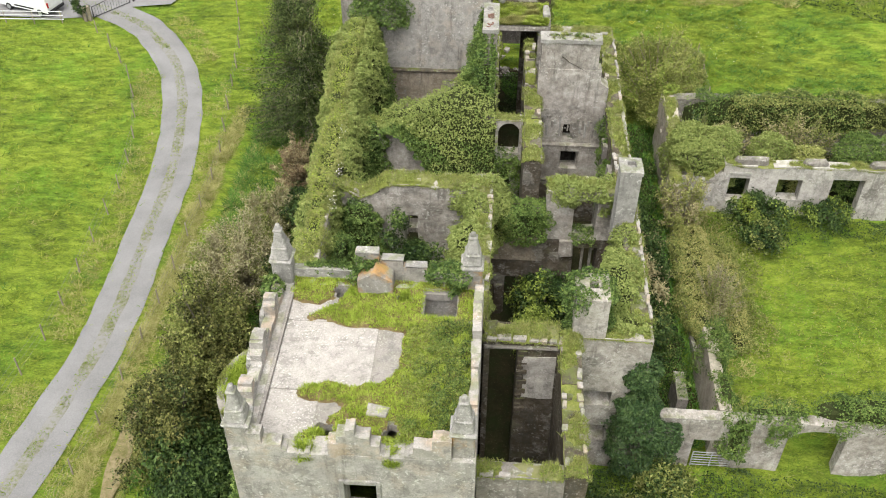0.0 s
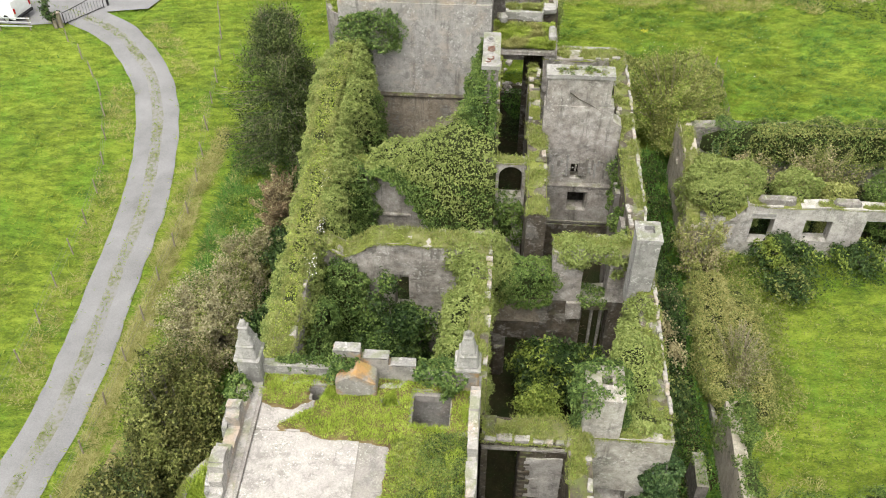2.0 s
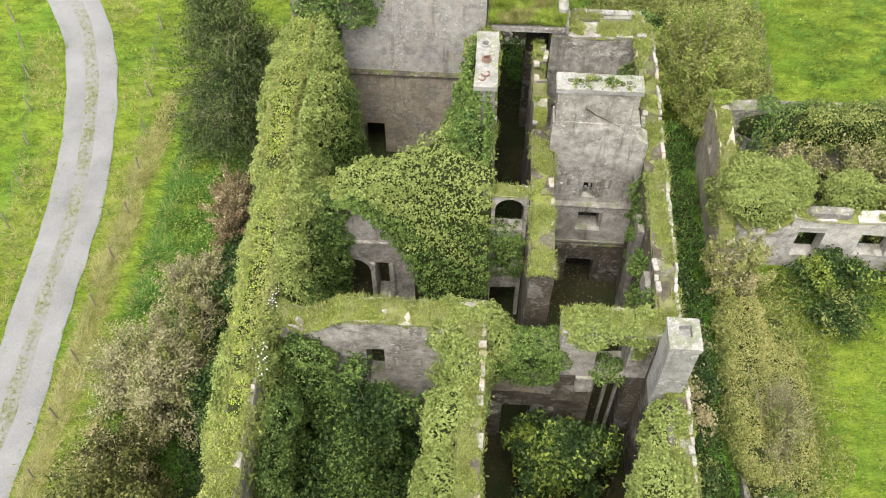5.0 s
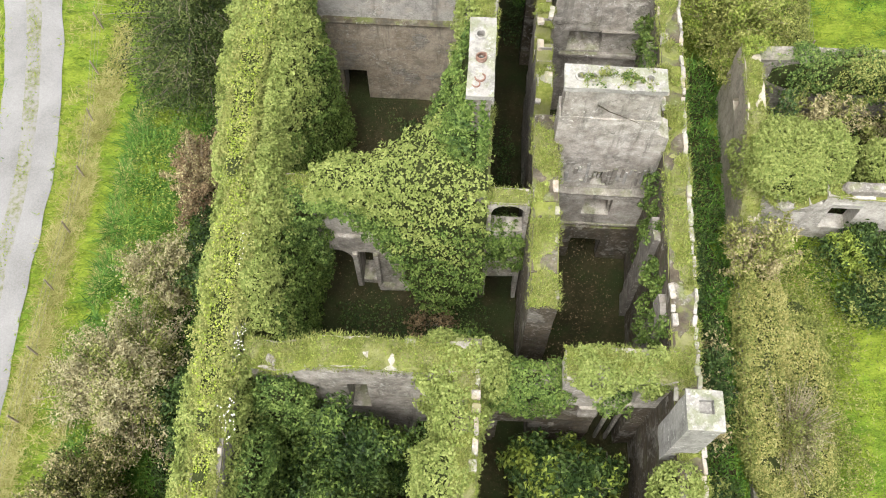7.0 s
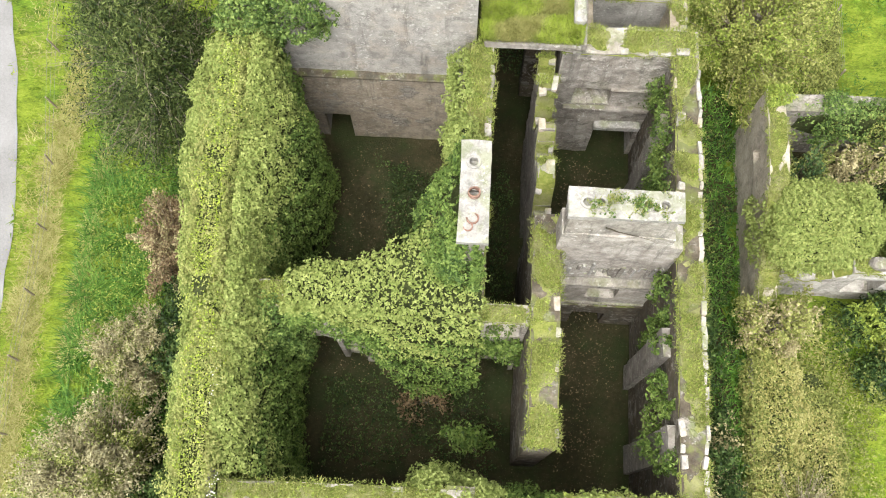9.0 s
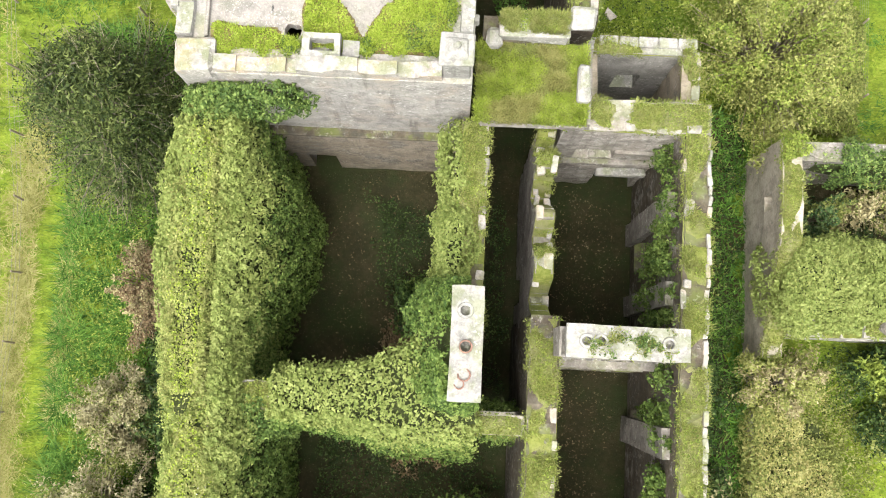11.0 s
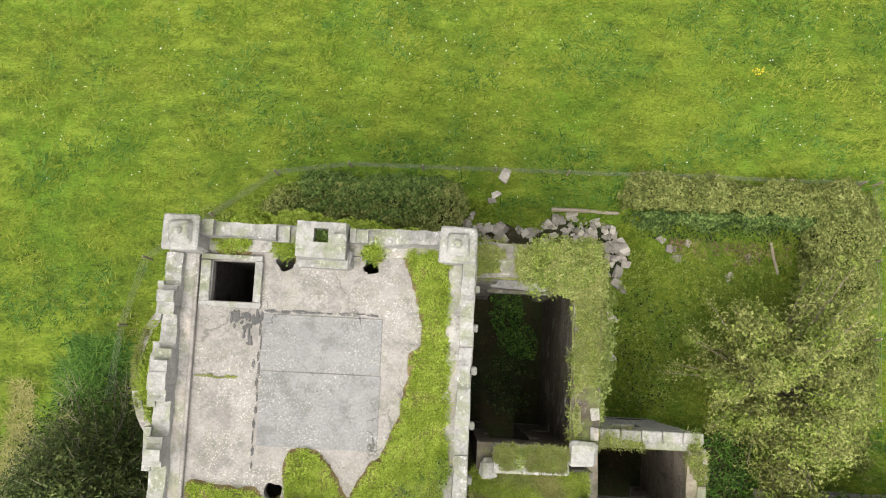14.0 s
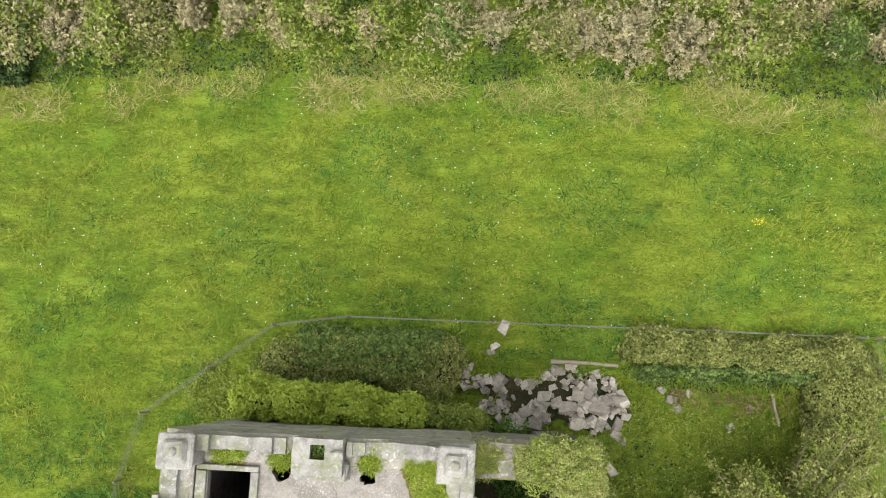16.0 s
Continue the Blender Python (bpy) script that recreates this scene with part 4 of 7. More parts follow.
    for zz, rr in ((h * 0.98, r * 0.75), (0.0, r * 0.72)):
        rings.append([bm.verts.new((x + rr * math.cos(k * 0.5236), y + rr * math.sin(k * 0.5236), z + zz - (broken * max(0, math.sin(k * 0.5236 + x)) if zz > h * 0.7 else 0))) for k in range(12)])
    for a, b in zip(rings, rings[1:]):
        for k in range(12):
            bm.faces.new((a[k], a[(k + 1) % 12], b[(k + 1) % 12], b[k]))
    return part("chimney_pot", bm, BRICKRED, parent, "broken red clay chimney pot")


pot(-0.47, 46.79, 13.98, 0.19, 0.22, 0.1, chD)
pot(-0.48, 46.05, 13.98, 0.19, 0.1, 0.12, chD)
pot(-0.6, 45.8, 13.98, 0.15, 0.08, 0.1, chD)


def flue_rim(x, y, z, r, parent, material=PALE):
    bm = bmesh.new()
    rings = [[bm.verts.new((x + rr * math.cos(k * 0.3927), y + rr * math.sin(k * 0.3927), zz)) for k in range(16)] for rr, zz in ((r + 0.09, z - 0.03), (r + 0.07, z + 0.05), (r, z + 0.04), (r - 0.01, z - 0.3))]
    for a, b in zip(rings, rings[1:]):
        for k in range(16):
            bm.faces.new((a[k], a[(k + 1) % 16], b[(k + 1) % 16], b[k]))
    return part("flue_rim", bm, material, parent)


for x in (2.88, 3.28, 4.67, 5.17):
    flue_rim(x, 47.14, 12.8, 0.13, chC)
flue_rim(-0.51, 47.74, 14.0, 0.14, chD)

bm = bmesh.new()
tube(bm, [(3.6, 46.72, 11.72), (3.75, 46.72, 11.62), (4.0, 46.72, 11.4), (4.7, 46.73, 11.0), (5.6, 46.73, 10.45)], 0.03, 0.008, 5)
part("roof_scar", bm, INNER, house, "dark sloping scar of a lost roof")
for k in range(26):
    q = random.Random(k)
    block("stone", 2.5 + 0.16 * k - 0.1 * (k > 12), 2.7 + 0.15 * k, 46.68, 46.78, 6.0 + 1.6 * q.random(), 6.15 + 1.6 * q.random() + 0.1, PALE if q.random() < 0.6 else RUBBLE, house, 0.03, 0.03)
# thicker lower part of the chimney gable, with its ledge
wall("wall", (2.5, 46.62), (6.4, 46.62), 0.32, 5.75, PLASTER, house, holes=[(1.47, 2.5, 4.15, 5.45), (1.3, 2.6, -0.2, 2.0)], rough=0.03)
wall("wall", (2.5, 46.42), (6.4, 46.42), 0.16, ragged(3.15, 0.1, 0.8, 44), INNER, house, holes=[(1.3, 2.6, -0.2, 2.0)], cell=0.3, rough=0.04)
block("ledge", 2.5, 6.4, 46.42, 46.8, 5.72, 5.9, RENDER, house, 0.03, 0.03)
block("ledge", 2.5, 6.4, 46.4, 46.6, 3.2, 3.36, RUBBLE, house, 0.03, 0.04)

# Plates added in a window and two fireplaces to paint their inner shade.
for x0, x1, z0, z1 in ((3.99, 4.98, 4.17, 5.48), (4.07, 4.78, 6.22, 7.18), (3.77, 5.13, 0.12, 1.98)):
    block("dark_backing", x0, x1, 47.3, 47.45, z0, z1, DARKBACK, house, 0.0, 0.01, label="near-black plate added to darken a wall opening")
# inner piers and broken return walls along the east wall
for y0, y1, z1, x0 in ((31.0, 31.9, 6.5, 6.25), (40.2, 41.3, 8.3, 6.2), (43.6, 44.6, 7.9, 6.2), (48.6, 49.4, 7.8, 6.2), (51.5, 52.4, 8.0, 6.2)):
    wall("wall_pier", (6.3, y0), (6.3, y1), 0.3, ragged(z1, 0.16, 1.3, y0), RUBBLE, house, cell=0.3, rough=0.08)
for x0, x1, y, z1 in ((0.3, 0.8, 38.0, 2.4), (-7.2, -6.95, 44.4, 2.6), (-0.2, 0.15, 44.35, 2.7)):
    block("wall_pier", x0, x1, y - 0.25, y + 0.25, 0, z1, INNER, house, 0.06, 0.08)


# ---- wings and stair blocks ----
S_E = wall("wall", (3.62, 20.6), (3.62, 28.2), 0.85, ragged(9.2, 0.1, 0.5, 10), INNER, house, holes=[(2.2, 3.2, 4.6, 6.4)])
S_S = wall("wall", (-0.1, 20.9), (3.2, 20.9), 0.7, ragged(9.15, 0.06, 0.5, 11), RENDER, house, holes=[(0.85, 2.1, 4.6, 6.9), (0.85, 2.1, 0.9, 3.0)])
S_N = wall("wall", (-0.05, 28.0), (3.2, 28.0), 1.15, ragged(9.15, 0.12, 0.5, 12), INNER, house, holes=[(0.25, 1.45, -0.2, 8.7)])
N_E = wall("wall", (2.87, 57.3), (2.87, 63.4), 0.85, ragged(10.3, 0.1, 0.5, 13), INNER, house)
N_N = wall("wall", (-0.6, 62.85), (2.45, 62.85), 1.05, ragged(10.3, 0.1, 0.5, 14), RUBBLE, house, holes=[(0.7, 2.4, 7.7, 9.5), (0.75, 2.6, -1.3, 3.6)])
block("window_mullion", 0.88, 1.02, 62.5, 62.75, 7.65, 9.55, PALE, house, 0.02, 0.03)
block("sill", 0.0, 1.85, 62.2, 62.75, 7.55, 7.75, PALE, house, 0.04, 0.06)
block("lintel", -0.05, 2.3, 62.18, 62.45, 5.4, 5.75, RUBBLE, house, 0.04, 0.07)
N_S = wall("wall", (-0.3, 57.0), (2.45, 57.0), 0.8, ragged(10.0, 0.1, 0.5, 15), INNER, house, holes=[(0.45, 1.75, -0.2, 8.2)])
N_V = wall("wall", (2.9, 54.1), (2.9, 56.6), 0.7, ragged(9.6, 0.1, 0.5, 16), RENDER, house)
A_N = wall("wall", (3.35, 57.5), (7.1, 57.5), 0.55, ragged(7.5, 0.04, 0.5, 17), PALE, house, holes=[(1.4, 2.3, 3.6, 5.2)])
A_E = wall("wall", (6.9, 55.1), (6.9, 57.2), 0.6, ragged(7.6, 0.06, 0.5, 18), WARM, house)
A_W = wall("wall", (3.5, 55.1), (3.5, 57.2), 0.5, ragged(7.4, 0.06, 0.5, 19), WARM, house)
wall("plaster_patch", (1.62, 27.4), (3.1, 27.4), 0.07, ragged(8.35, 0.35, 1.4, 77), WHITEWASH, house, z0=5.5, cell=0.25, rough=0.06, label="pale plaster left on the inner wall")
for k in range(14):
    block("quoin", 1.42, 1.72 + 0.16 * (k % 2), 27.33, 27.5, 4.2 + 0.32 * k, 4.48 + 0.32 * k, INNER, house, 0.04, 0.05)
block("ledge", -0.05, 3.2, 27.3, 27.5, 8.72, 8.86, RUBBLE, house, 0.04, 0.06)
block("stone_block", 0.17, 2.35, 56.6, 57.35, 9.9, 10.6, PALE, house, 0.06, 0.1)
block("coping_stone", 2.35, 3.2, 56.9, 57.6, 10.2, 10.7, PALE, house, 0.1, 0.1)
for k in range(5):
    block("coping_stone", 3.75 + 0.68 * k, 4.4 + 0.68 * k, 57.45, 57.82, 7.5, 7.62, PALE, house, 0.03, 0.03)
block("coping_stone", 2.75, 3.15, 54.7, 55.9, 9.75, 10.1, PALE, house, 0.06, 0.05)
block("stone_block", -0.2, 0.3, 56.3, 56.9, 9.8, 10.3, PALE, house, 0.12, 0.1)
bm = bmesh.new()
worn_box(bm, -0.35, 3.1, 54.0, 56.7, 0, 0.32, 0.06, 0.05)
for v in bm.verts:
    v.co.z += 9.2 + 0.2 * (v.co.y - 54.0) / 2.7
part("roof", bm, RENDER, house, "flat stone roof slab over the passage, covered with grass")
for x, y in ((3.55, 59.5), (3.55, 61.2), (3.55, 60.4)):
    block("corbel", 3.25, 3.75, y - 0.18, y + 0.18, 3.6, 4.0, STONE, house, 0.04, 0.04)


# ---- towers ----
def broken(h, x, y):
    """How far a spot lies from a hole's middle: 1 on its rim. A hole with a fifth entry is square, the others are ragged rounds."""
    cx, cy, ax, ay = (h[0] + h[1]) / 2, (h[2] + h[3]) / 2, (h[1] - h[0]) / 2, (h[3] - h[2]) / 2
    u, v = (x - cx) / ax, (y - cy) / ay
    if len(h) > 4:
        return np.maximum(np.abs(u), np.abs(v))
    a = np.arctan2(v, u)
    return np.hypot(u, v) / (1 + 0.13 * np.sin(3 * a + cx) + 0.08 * np.sin(5 * a + cy * 3))


def roof_slab(x0, x1, y0, y1, z, holes, parent):
    xs, ys = set(np.linspace(x0, x1, 66).round(4)), set(np.linspace(y0, y1, 70).round(4))
    for h in holes:
        if len(h) > 4:
            xs = {q for q in xs if abs(q - h[0]) > 0.06 and abs(q - h[1]) > 0.06} | {h[0], h[1]}
            ys = {q for q in ys if abs(q - h[2]) > 0.06 and abs(q - h[3]) > 0.06} | {h[2], h[3]}
    xs, ys = sorted(xs), sorted(ys)
    X, Y = np.meshgrid(xs, ys, indexing="ij")
    PX, PY = X.copy(), Y.copy()
    C, D = (X[:-1, :-1] + X[1:, 1:]) / 2, (Y[:-1, :-1] + Y[1:, 1:]) / 2
    gap = np.zeros(C.shape, dtype=bool)
    for h in holes:
        gap |= broken(h, C, D) < 1
        if len(h) == 4:
            cx, cy = (h[0] + h[1]) / 2, (h[2] + h[3]) / 2
            r = broken(h, X, Y)
            k = (r > 0.7) & (r < 1.35)
            PX[k], PY[k] = cx + (X[k] - cx) / r[k], cy + (Y[k] - cy) / r[k]
    n, m = X.shape
    Z = z + 0.012 * value_noise(X, Y, 0.4, 15)
    verts = [(PX[i, j], PY[i, j], Z[i, j] - 0.35 * k) for k in (0, 1) for i in range(n) for j in range(m)]

    def vi(i, j, k):
        return k * n * m + i * m + j

    def open_at(i, j):
        return not (0 <= i < n - 1 and 0 <= j < m - 1) or gap[i, j]

    faces = []
    for i in range(n - 1):
        for j in range(m - 1):
            if gap[i, j]:
                continue
            faces.append((vi(i, j, 0), vi(i + 1, j, 0), vi(i + 1, j + 1, 0), vi(i, j + 1, 0)))
            for di, dj, p, q in ((-1, 0, (i, j + 1), (i, j)), (1, 0, (i + 1, j), (i + 1, j + 1)), (0, -1, (i, j), (i + 1, j)), (0, 1, (i + 1, j + 1), (i, j + 1))):
                if open_at(i + di, j + dj):
                    faces.append((vi(*p, 1), vi(*q, 1), vi(*q, 0), vi(*p, 0)))
    return mesh_object("roof", verts, faces, SLAB, parent, "flat concrete roof with lichen, cracks and grass")


def battlement(parent, a, b, th, steps, material=None, base=0.06, wear=0.05, label=""):
    """A stepped parapet in one piece, its steps (from, to, height) along a-b worn round."""
    def top(u):
        h = base
        for p, q, hh in steps:
            if p <= u <= q:
                h = max(h, hh)
        return ZR + 0.12 + h + wear * noise.noise(Vector((u * 1.7, a[0], a[1]))) + 0.5 * wear * noise.noise(Vector((u * 6, a[0], a[1])))
    return wall("battlement", a, b, th, top, material or BATTLE, parent, z0=ZR - 0.05, cell=0.16, rough=0.06, label=label)


def pinnacle(x, y, z, s, tip, parent, material=PALE, pier=1.1):
    """A square pier with a moulded cap, a stubby ringed pyramid and a worn finial."""
    body = block("pinnacle", x - s, x + s, y - s, y + s, z - 0.6, z + pier, material, parent, 0.06, 0.05, 0.06)
    bm = bmesh.new()
    worn_box(bm, x - s * 1.12, x + s * 1.12, y - s * 1.12, y + s * 1.12, z + pier, z + pier + 0.16, 0.05, 0.04)
    a, h = z + pier + 0.16, tip - pier - 0.16
    if h > 0.6:
        for f0, f1, w, tp in ((0.0, 0.3, 0.92, 0.2), (0.27, 0.36, 0.78, 0.0), (0.34, 0.78, 0.68, 0.5), (0.76, 0.84, 0.42, 0.0), (0.83, 1.0, 0.28, 0.3)):
            worn_box(bm, x - s * w, x + s * w, y - s * w, y + s * w, a + h * f0, a + h * f1, 0.05, 0.05, x + f0, tp)
    else:
        worn_box(bm, x - s * 0.8, x + s * 0.8, y - s * 0.8, y + s * 0.8, a - 0.03, a + h * 0.6, 0.06, 0.06, x, 0.4)
        worn_box(bm, x - s * 0.25, x + s * 0.25, y - s * 0.25, y + s * 0.25, a + h * 0.55, a + h, 0.05, 0.04, x, 0.2)
    part("finial", bm, PALE, body, "worn grey stone finial")
    return body


def bow(parent, x, y, r, depth, top):
    """Half-round bow on the tower's side with a low parapet round a grassy top."""
    verts, faces = [], []
    n, nz = 22, 20
    for k in range(n + 1):
        a = math.pi / 2 + math.pi * k / n
        cx, cy = math.cos(a) * depth, math.sin(a) * r
        for j in range(nz + 1):
            z = -0.3 + (top + 0.3) * j / nz
            p = Vector((x + cx, y + cy, z))
            w = 1 + 0.015 * fbm(p, 0.9)
            verts.append((x + cx * w, y + cy * w, z))
        verts.append((x + cx * 0.84, y + cy * 0.84, top))
        verts.append((x + cx * 0.84, y + cy * 0.84, top - 0.16))
        verts.append((x, y + cy * 0.84, top - 0.12))
    m = nz + 4
    for k in range(n):
        for j in range(m - 1):
            faces.append((k * m + j, (k + 1) * m + j, (k + 1) * m + j + 1, k * m + j + 1))
    return mesh_object("bow_wall", verts, faces, RENDER, parent, "half-round bow wall with a low grassy top", smooth=False)


def tower(label, x0, x1, y0, y1, zr, holes, faces_openings, wmat):
    e = thing("tower", label, "tower", "square towers at the ends of the house", ((x0 + x1) / 2, (y0 + y1) / 2, 0))
    t = 0.8
    f = faces_openings
    wall("wall", (x0, y0 + t / 2), (x1, y0 + t / 2), t, zr + 0.12, wmat, e, holes=f.get("s", ()), rough=0.03)
    wall("wall", (x1, y1 - t / 2), (x0, y1 - t / 2), t, zr + 0.12, wmat, e, holes=f.get("n", ()), rough=0.03)
    wall("wall", (x0 + t / 2, y1 - t), (x0 + t / 2, y0 + t), t, zr + 0.12, wmat, e, rough=0.03)
    wall("wall", (x1 - t / 2, y0 + t), (x1 - t / 2, y1 - t), t, zr + 0.12, wmat, e, rough=0.03)
    roof_slab(x0 + t, x1 - t, y0 + t, y1 - t, zr, holes, e)
    return e


ZR = 11.9
HOLES1 = [(-2.5, -1.2, 25.95, 27.25, 1), (-5.95, -5.25, 19.85, 20.5), (-3.45, -2.9, 19.85, 20.55), (-6.25, -5.6, 26.8, 27.4), (-3.65, -3.05, 26.65, 27.2)]
HOLES2 = [(-8.15, -6.95, 61.15, 62.3, 1), (-6.35, -5.8, 62.1, 62.55), (-3.85, -3.4, 62.1, 62.5), (-6.25, -5.75, 55.6, 56.15), (-4.05, -3.6, 55.55, 55.85)]
t1 = tower("square rendered stone tower with pinnacles, its roof half grown over", -8.75, -0.15, 19.05, 28.2, ZR, HOLES1, {"s": [(3.95, 5.1, 8.3, 10.4), (3.95, 5.1, 4.3, 6.6)]}, TOWER)
t2 = tower("square rendered stone tower with a pale flat roof", -9.4, -0.6, 54.5, 63.4, ZR, HOLES2, {"s": [(2.55, 3.65, -0.2, 2.35)]}, TOWER)
for (x, y, tip, mt) in ((-8.4, 27.75, 2.9, PALE), (-0.65, 27.85, 2.85, OCHRE), (-8.35, 19.6, 2.9, BATTLE), (-0.6, 19.65, 2.85, OCHRE)):
    pinnacle(x, y, ZR + 0.12, 0.42, tip, t1, mt)
for (x, y, tip, pier) in ((-8.72, 62.9, 1.85, 1.3), (-1.16, 62.9, 1.8, 1.3), (-1.08, 55.1, 1.75, 1.2)):
    pinnacle(x, y, ZR + 0.12, 0.44, tip, t2, PALE, pier)
block("pinnacle", -9.42, -8.2, 54.48, 55.5, ZR - 0.3, ZR + 0.42, BATTLE, t2, 0.12, 0.14, label="worn stump of a corner pinnacle")
# first tower: stepped battlements, flush with the walls below
battlement(t1, (-8.0, 19.3), (-0.98, 19.3), 0.5, [(0.0, 0.55, 0.95), (0.5, 1.3, 0.45), (2.75, 3.1, 0.6), (2.95, 4.25, 1.05), (3.35, 3.8, 1.5), (4.2, 4.6, 0.65), (5.35, 5.9, 0.25), (5.7, 6.4, 0.62), (6.3, 7.02, 1.05)], BATTLE, wear=0.09)
battlement(t1, (-8.0, 27.95), (-5.35, 27.95), 0.36, [(0, 2.65, 0.5)], PALE)
battlement(t1, (-5.4, 27.95), (-1.05, 27.95), 0.34, [(0.0, 1.05, 1.5), (1.0, 2.0, 1.15), (1.95, 2.95, 0.82), (2.9, 4.35, 0.35)], OCHRE, wear=0.03)
for a, b, z in ((-5.38, -4.42, 13.5), (-4.34, -3.44, 13.16), (-3.38, -2.5, 12.83)):
    block("coping_stone", a, b, 27.76, 28.16, z, z + 0.08, PALE, t1, 0.03, 0.04)
bm = bmesh.new()
for px, w in ((-4.55, 0.72),):
    vs = [bm.verts.new(p) for p in ((px - w, 27.0, ZR), (px + w, 27.0, ZR), (px + w, 27.0, 12.75), (px, 27.0, 13.2), (px - w, 27.0, 12.75), (px - w, 27.75, ZR), (px + w, 27.75, ZR), (px + w, 27.75, 12.75), (px, 27.75, 13.2), (px - w, 27.75, 12.75))]
    bm.faces.new(vs[:5])
    bm.faces.new(vs[5:][::-1])
    for k in range(5):
        bm.faces.new((vs[k], vs[5 + k], vs[5 + (k + 1) % 5], vs[(k + 1) % 5]))
bmesh.ops.bevel(bm, geom=bm.edges[:], offset=0.05, segments=1, affect="EDGES")
part("gablet", bm, OCHRE, t1, "small gabled chimney block stained orange")
battlement(t1, (-0.34, 20.1), (-0.34, 27.4), 0.32, [(0.88 * k, 0.88 * k + 0.84, 0.62 if k % 2 else 0.4) for k in range(9)], BATTLE, wear=0.03)
WEST = [(0.0, 7.0, 0.3), (0.85, 1.85, 0.72), (1.1, 1.6, 0.95), (2.6, 4.3, 0.68), (2.95, 3.9, 1.0), (5.05, 6.0, 0.72), (5.3, 5.8, 0.95)]
for tw, xo, y0 in ((t1, -8.72, 19.05), (t2, -9.38, 54.5)):
    battlement(tw, (xo + 0.22, y0 + 1.05), (xo + 0.22, y0 + 8.1), 0.46, WEST, BATTLE if tw is t1 else PALE, wear=0.1, label="low stepped parapet of worn pale stone")
    for a, b in ((1.85, 3.05), (3.6, 5.4), (6.0, 7.1)):
        battlement(tw, (xo - 0.08, y0 + a), (xo - 0.08, y0 + b), 0.2, [(0, 2, 0.42)], PALE, wear=0.1)
block("gutter_kerb", -8.02, -7.88, 20.0, 27.2, ZR, ZR + 0.16, SLAB, t1, 0.02, 0.03)
block("coping_stone", -4.1, -3.35, 20.75, 21.25, ZR + 0.12, ZR + 0.24, BATTLE, t1, 0.08, 0.12, turn=-0.1)
bow(t1, -8.7, 23.7, 2.3, 1.85, 9.9)
for a, b, z0, z1 in ((-4.98, -4.8, 8.2, 10.6), (-3.65, -3.47, 8.2, 10.6), (-4.8, -3.65, 10.4, 10.62)):
    block("window_surround", a, b, 18.98, 19.2, z0, z1, PALE, t1, 0.02, 0.01)
# second tower
battlement(t2, (-8.3, 63.12), (-5.6, 63.12), 0.42, [(0, 0.45, 0.95), (0.4, 1.5, 0.6), (1.4, 1.8, 0.45), (1.75, 2.15, 0.62), (2.1, 2.45, 0.3)], PALE, wear=0.16)
battlement(t2, (-4.2, 63.12), (-1.58, 63.12), 0.42, [(0, 0.3, 0.75), (0.25, 0.5, 0.35), (0.85, 1.2, 0.42), (1.15, 1.9, 0.58), (1.85, 2.65, 0.7), (2.3, 2.65, 1.0)], PALE, wear=0.14)
wall_ring("chimney", -5.62, -4.25, 62.4, 63.4, ZR - 0.3, ZR + 1.2, [(-4.96, 63.02, 0.2)], PALE, t2, "pale square chimney block with an open flue", 0.5)
block("chimney_base", -5.74, -4.12, 62.2, 62.75, ZR - 0.05, ZR + 0.5, PALE, t2, 0.08, 0.06, 0.04)
block("coping_stone", -4.6, -4.2, 62.72, 63.1, ZR + 1.15, ZR + 1.4, PALE, t2, 0.06, 0.06)
battlement(t2, (-8.2, 54.76), (-1.5, 54.76), 0.44, [(0.0, 2.2, 0.22), (2.3, 3.3, 0.5), (3.2, 4.4, 0.62), (4.3, 5.5, 0.5), (5.4, 6.0, 0.3), (5.9, 6.7, 0.55)], BATTLE, wear=0.12)
wall_ring("chimney", -5.6, -4.5, 55.0, 55.7, ZR, ZR + 0.6, [(-5.2, 55.35, 0.18), (-4.86, 55.35, 0.18)], PALE, t2, "low open chimney block", 0.5)
wall_ring("chimney", -4.46, -3.98, 55.1, 55.6, ZR, ZR + 0.3, [], PALE, t2)
battlement(t2, (-0.82, 55.4), (-0.82, 62.75), 0.36, [(0.0, 7.4, 0.55), (0.1, 1.3, 0.62), (2.5, 3.6, 0.66), (5.0, 6.2, 0.64)], PALE, wear=0.06)
for y in (56.4, 57.9, 59.4, 60.6, 61.7):
    block("corbel", -0.66, -0.48, y, y + 0.22, ZR - 0.2, ZR + 0.28, PALE, t2, 0.04, 0.04)
block("gutter_kerb", -8.62, -8.5, 55.6, 62.6, ZR, ZR + 0.18, SLAB, t2, 0.02, 0.03)
for a, b, c, d in ((-8.45, -6.7, 62.32, 62.48), (-8.45, -6.7, 60.97, 61.13), (-8.45, -8.17, 61.15, 62.3), (-6.93, -6.7, 61.15, 62.3)):
    block("hatch_kerb", a, b, c, d, ZR, ZR + 0.18, PALE, t2, 0.02, 0.03)
for a, b, cc, d in ((-6.6, -3.2, 59.26, 60.84), (-6.56, -3.17, 57.13, 59.23)):
    block("roof_panel", a, b, cc, d, ZR - 0.05, ZR + 0.035, PANEL, t2, 0.008, 0.004, label="grey screed panel in the roof")
block("roof_panel", -7.86, -4.2, 21.95, 25.4, ZR - 0.05, ZR + 0.03, BRIGHTSLAB, t1, 0.01, 0.01, label="bleached concrete panel in the roof")
block("roof_panel", -4.18, -3.0, 22.3, 25.1, ZR - 0.05, ZR + 0.026, SLAB, t1, 0.01, 0.01)
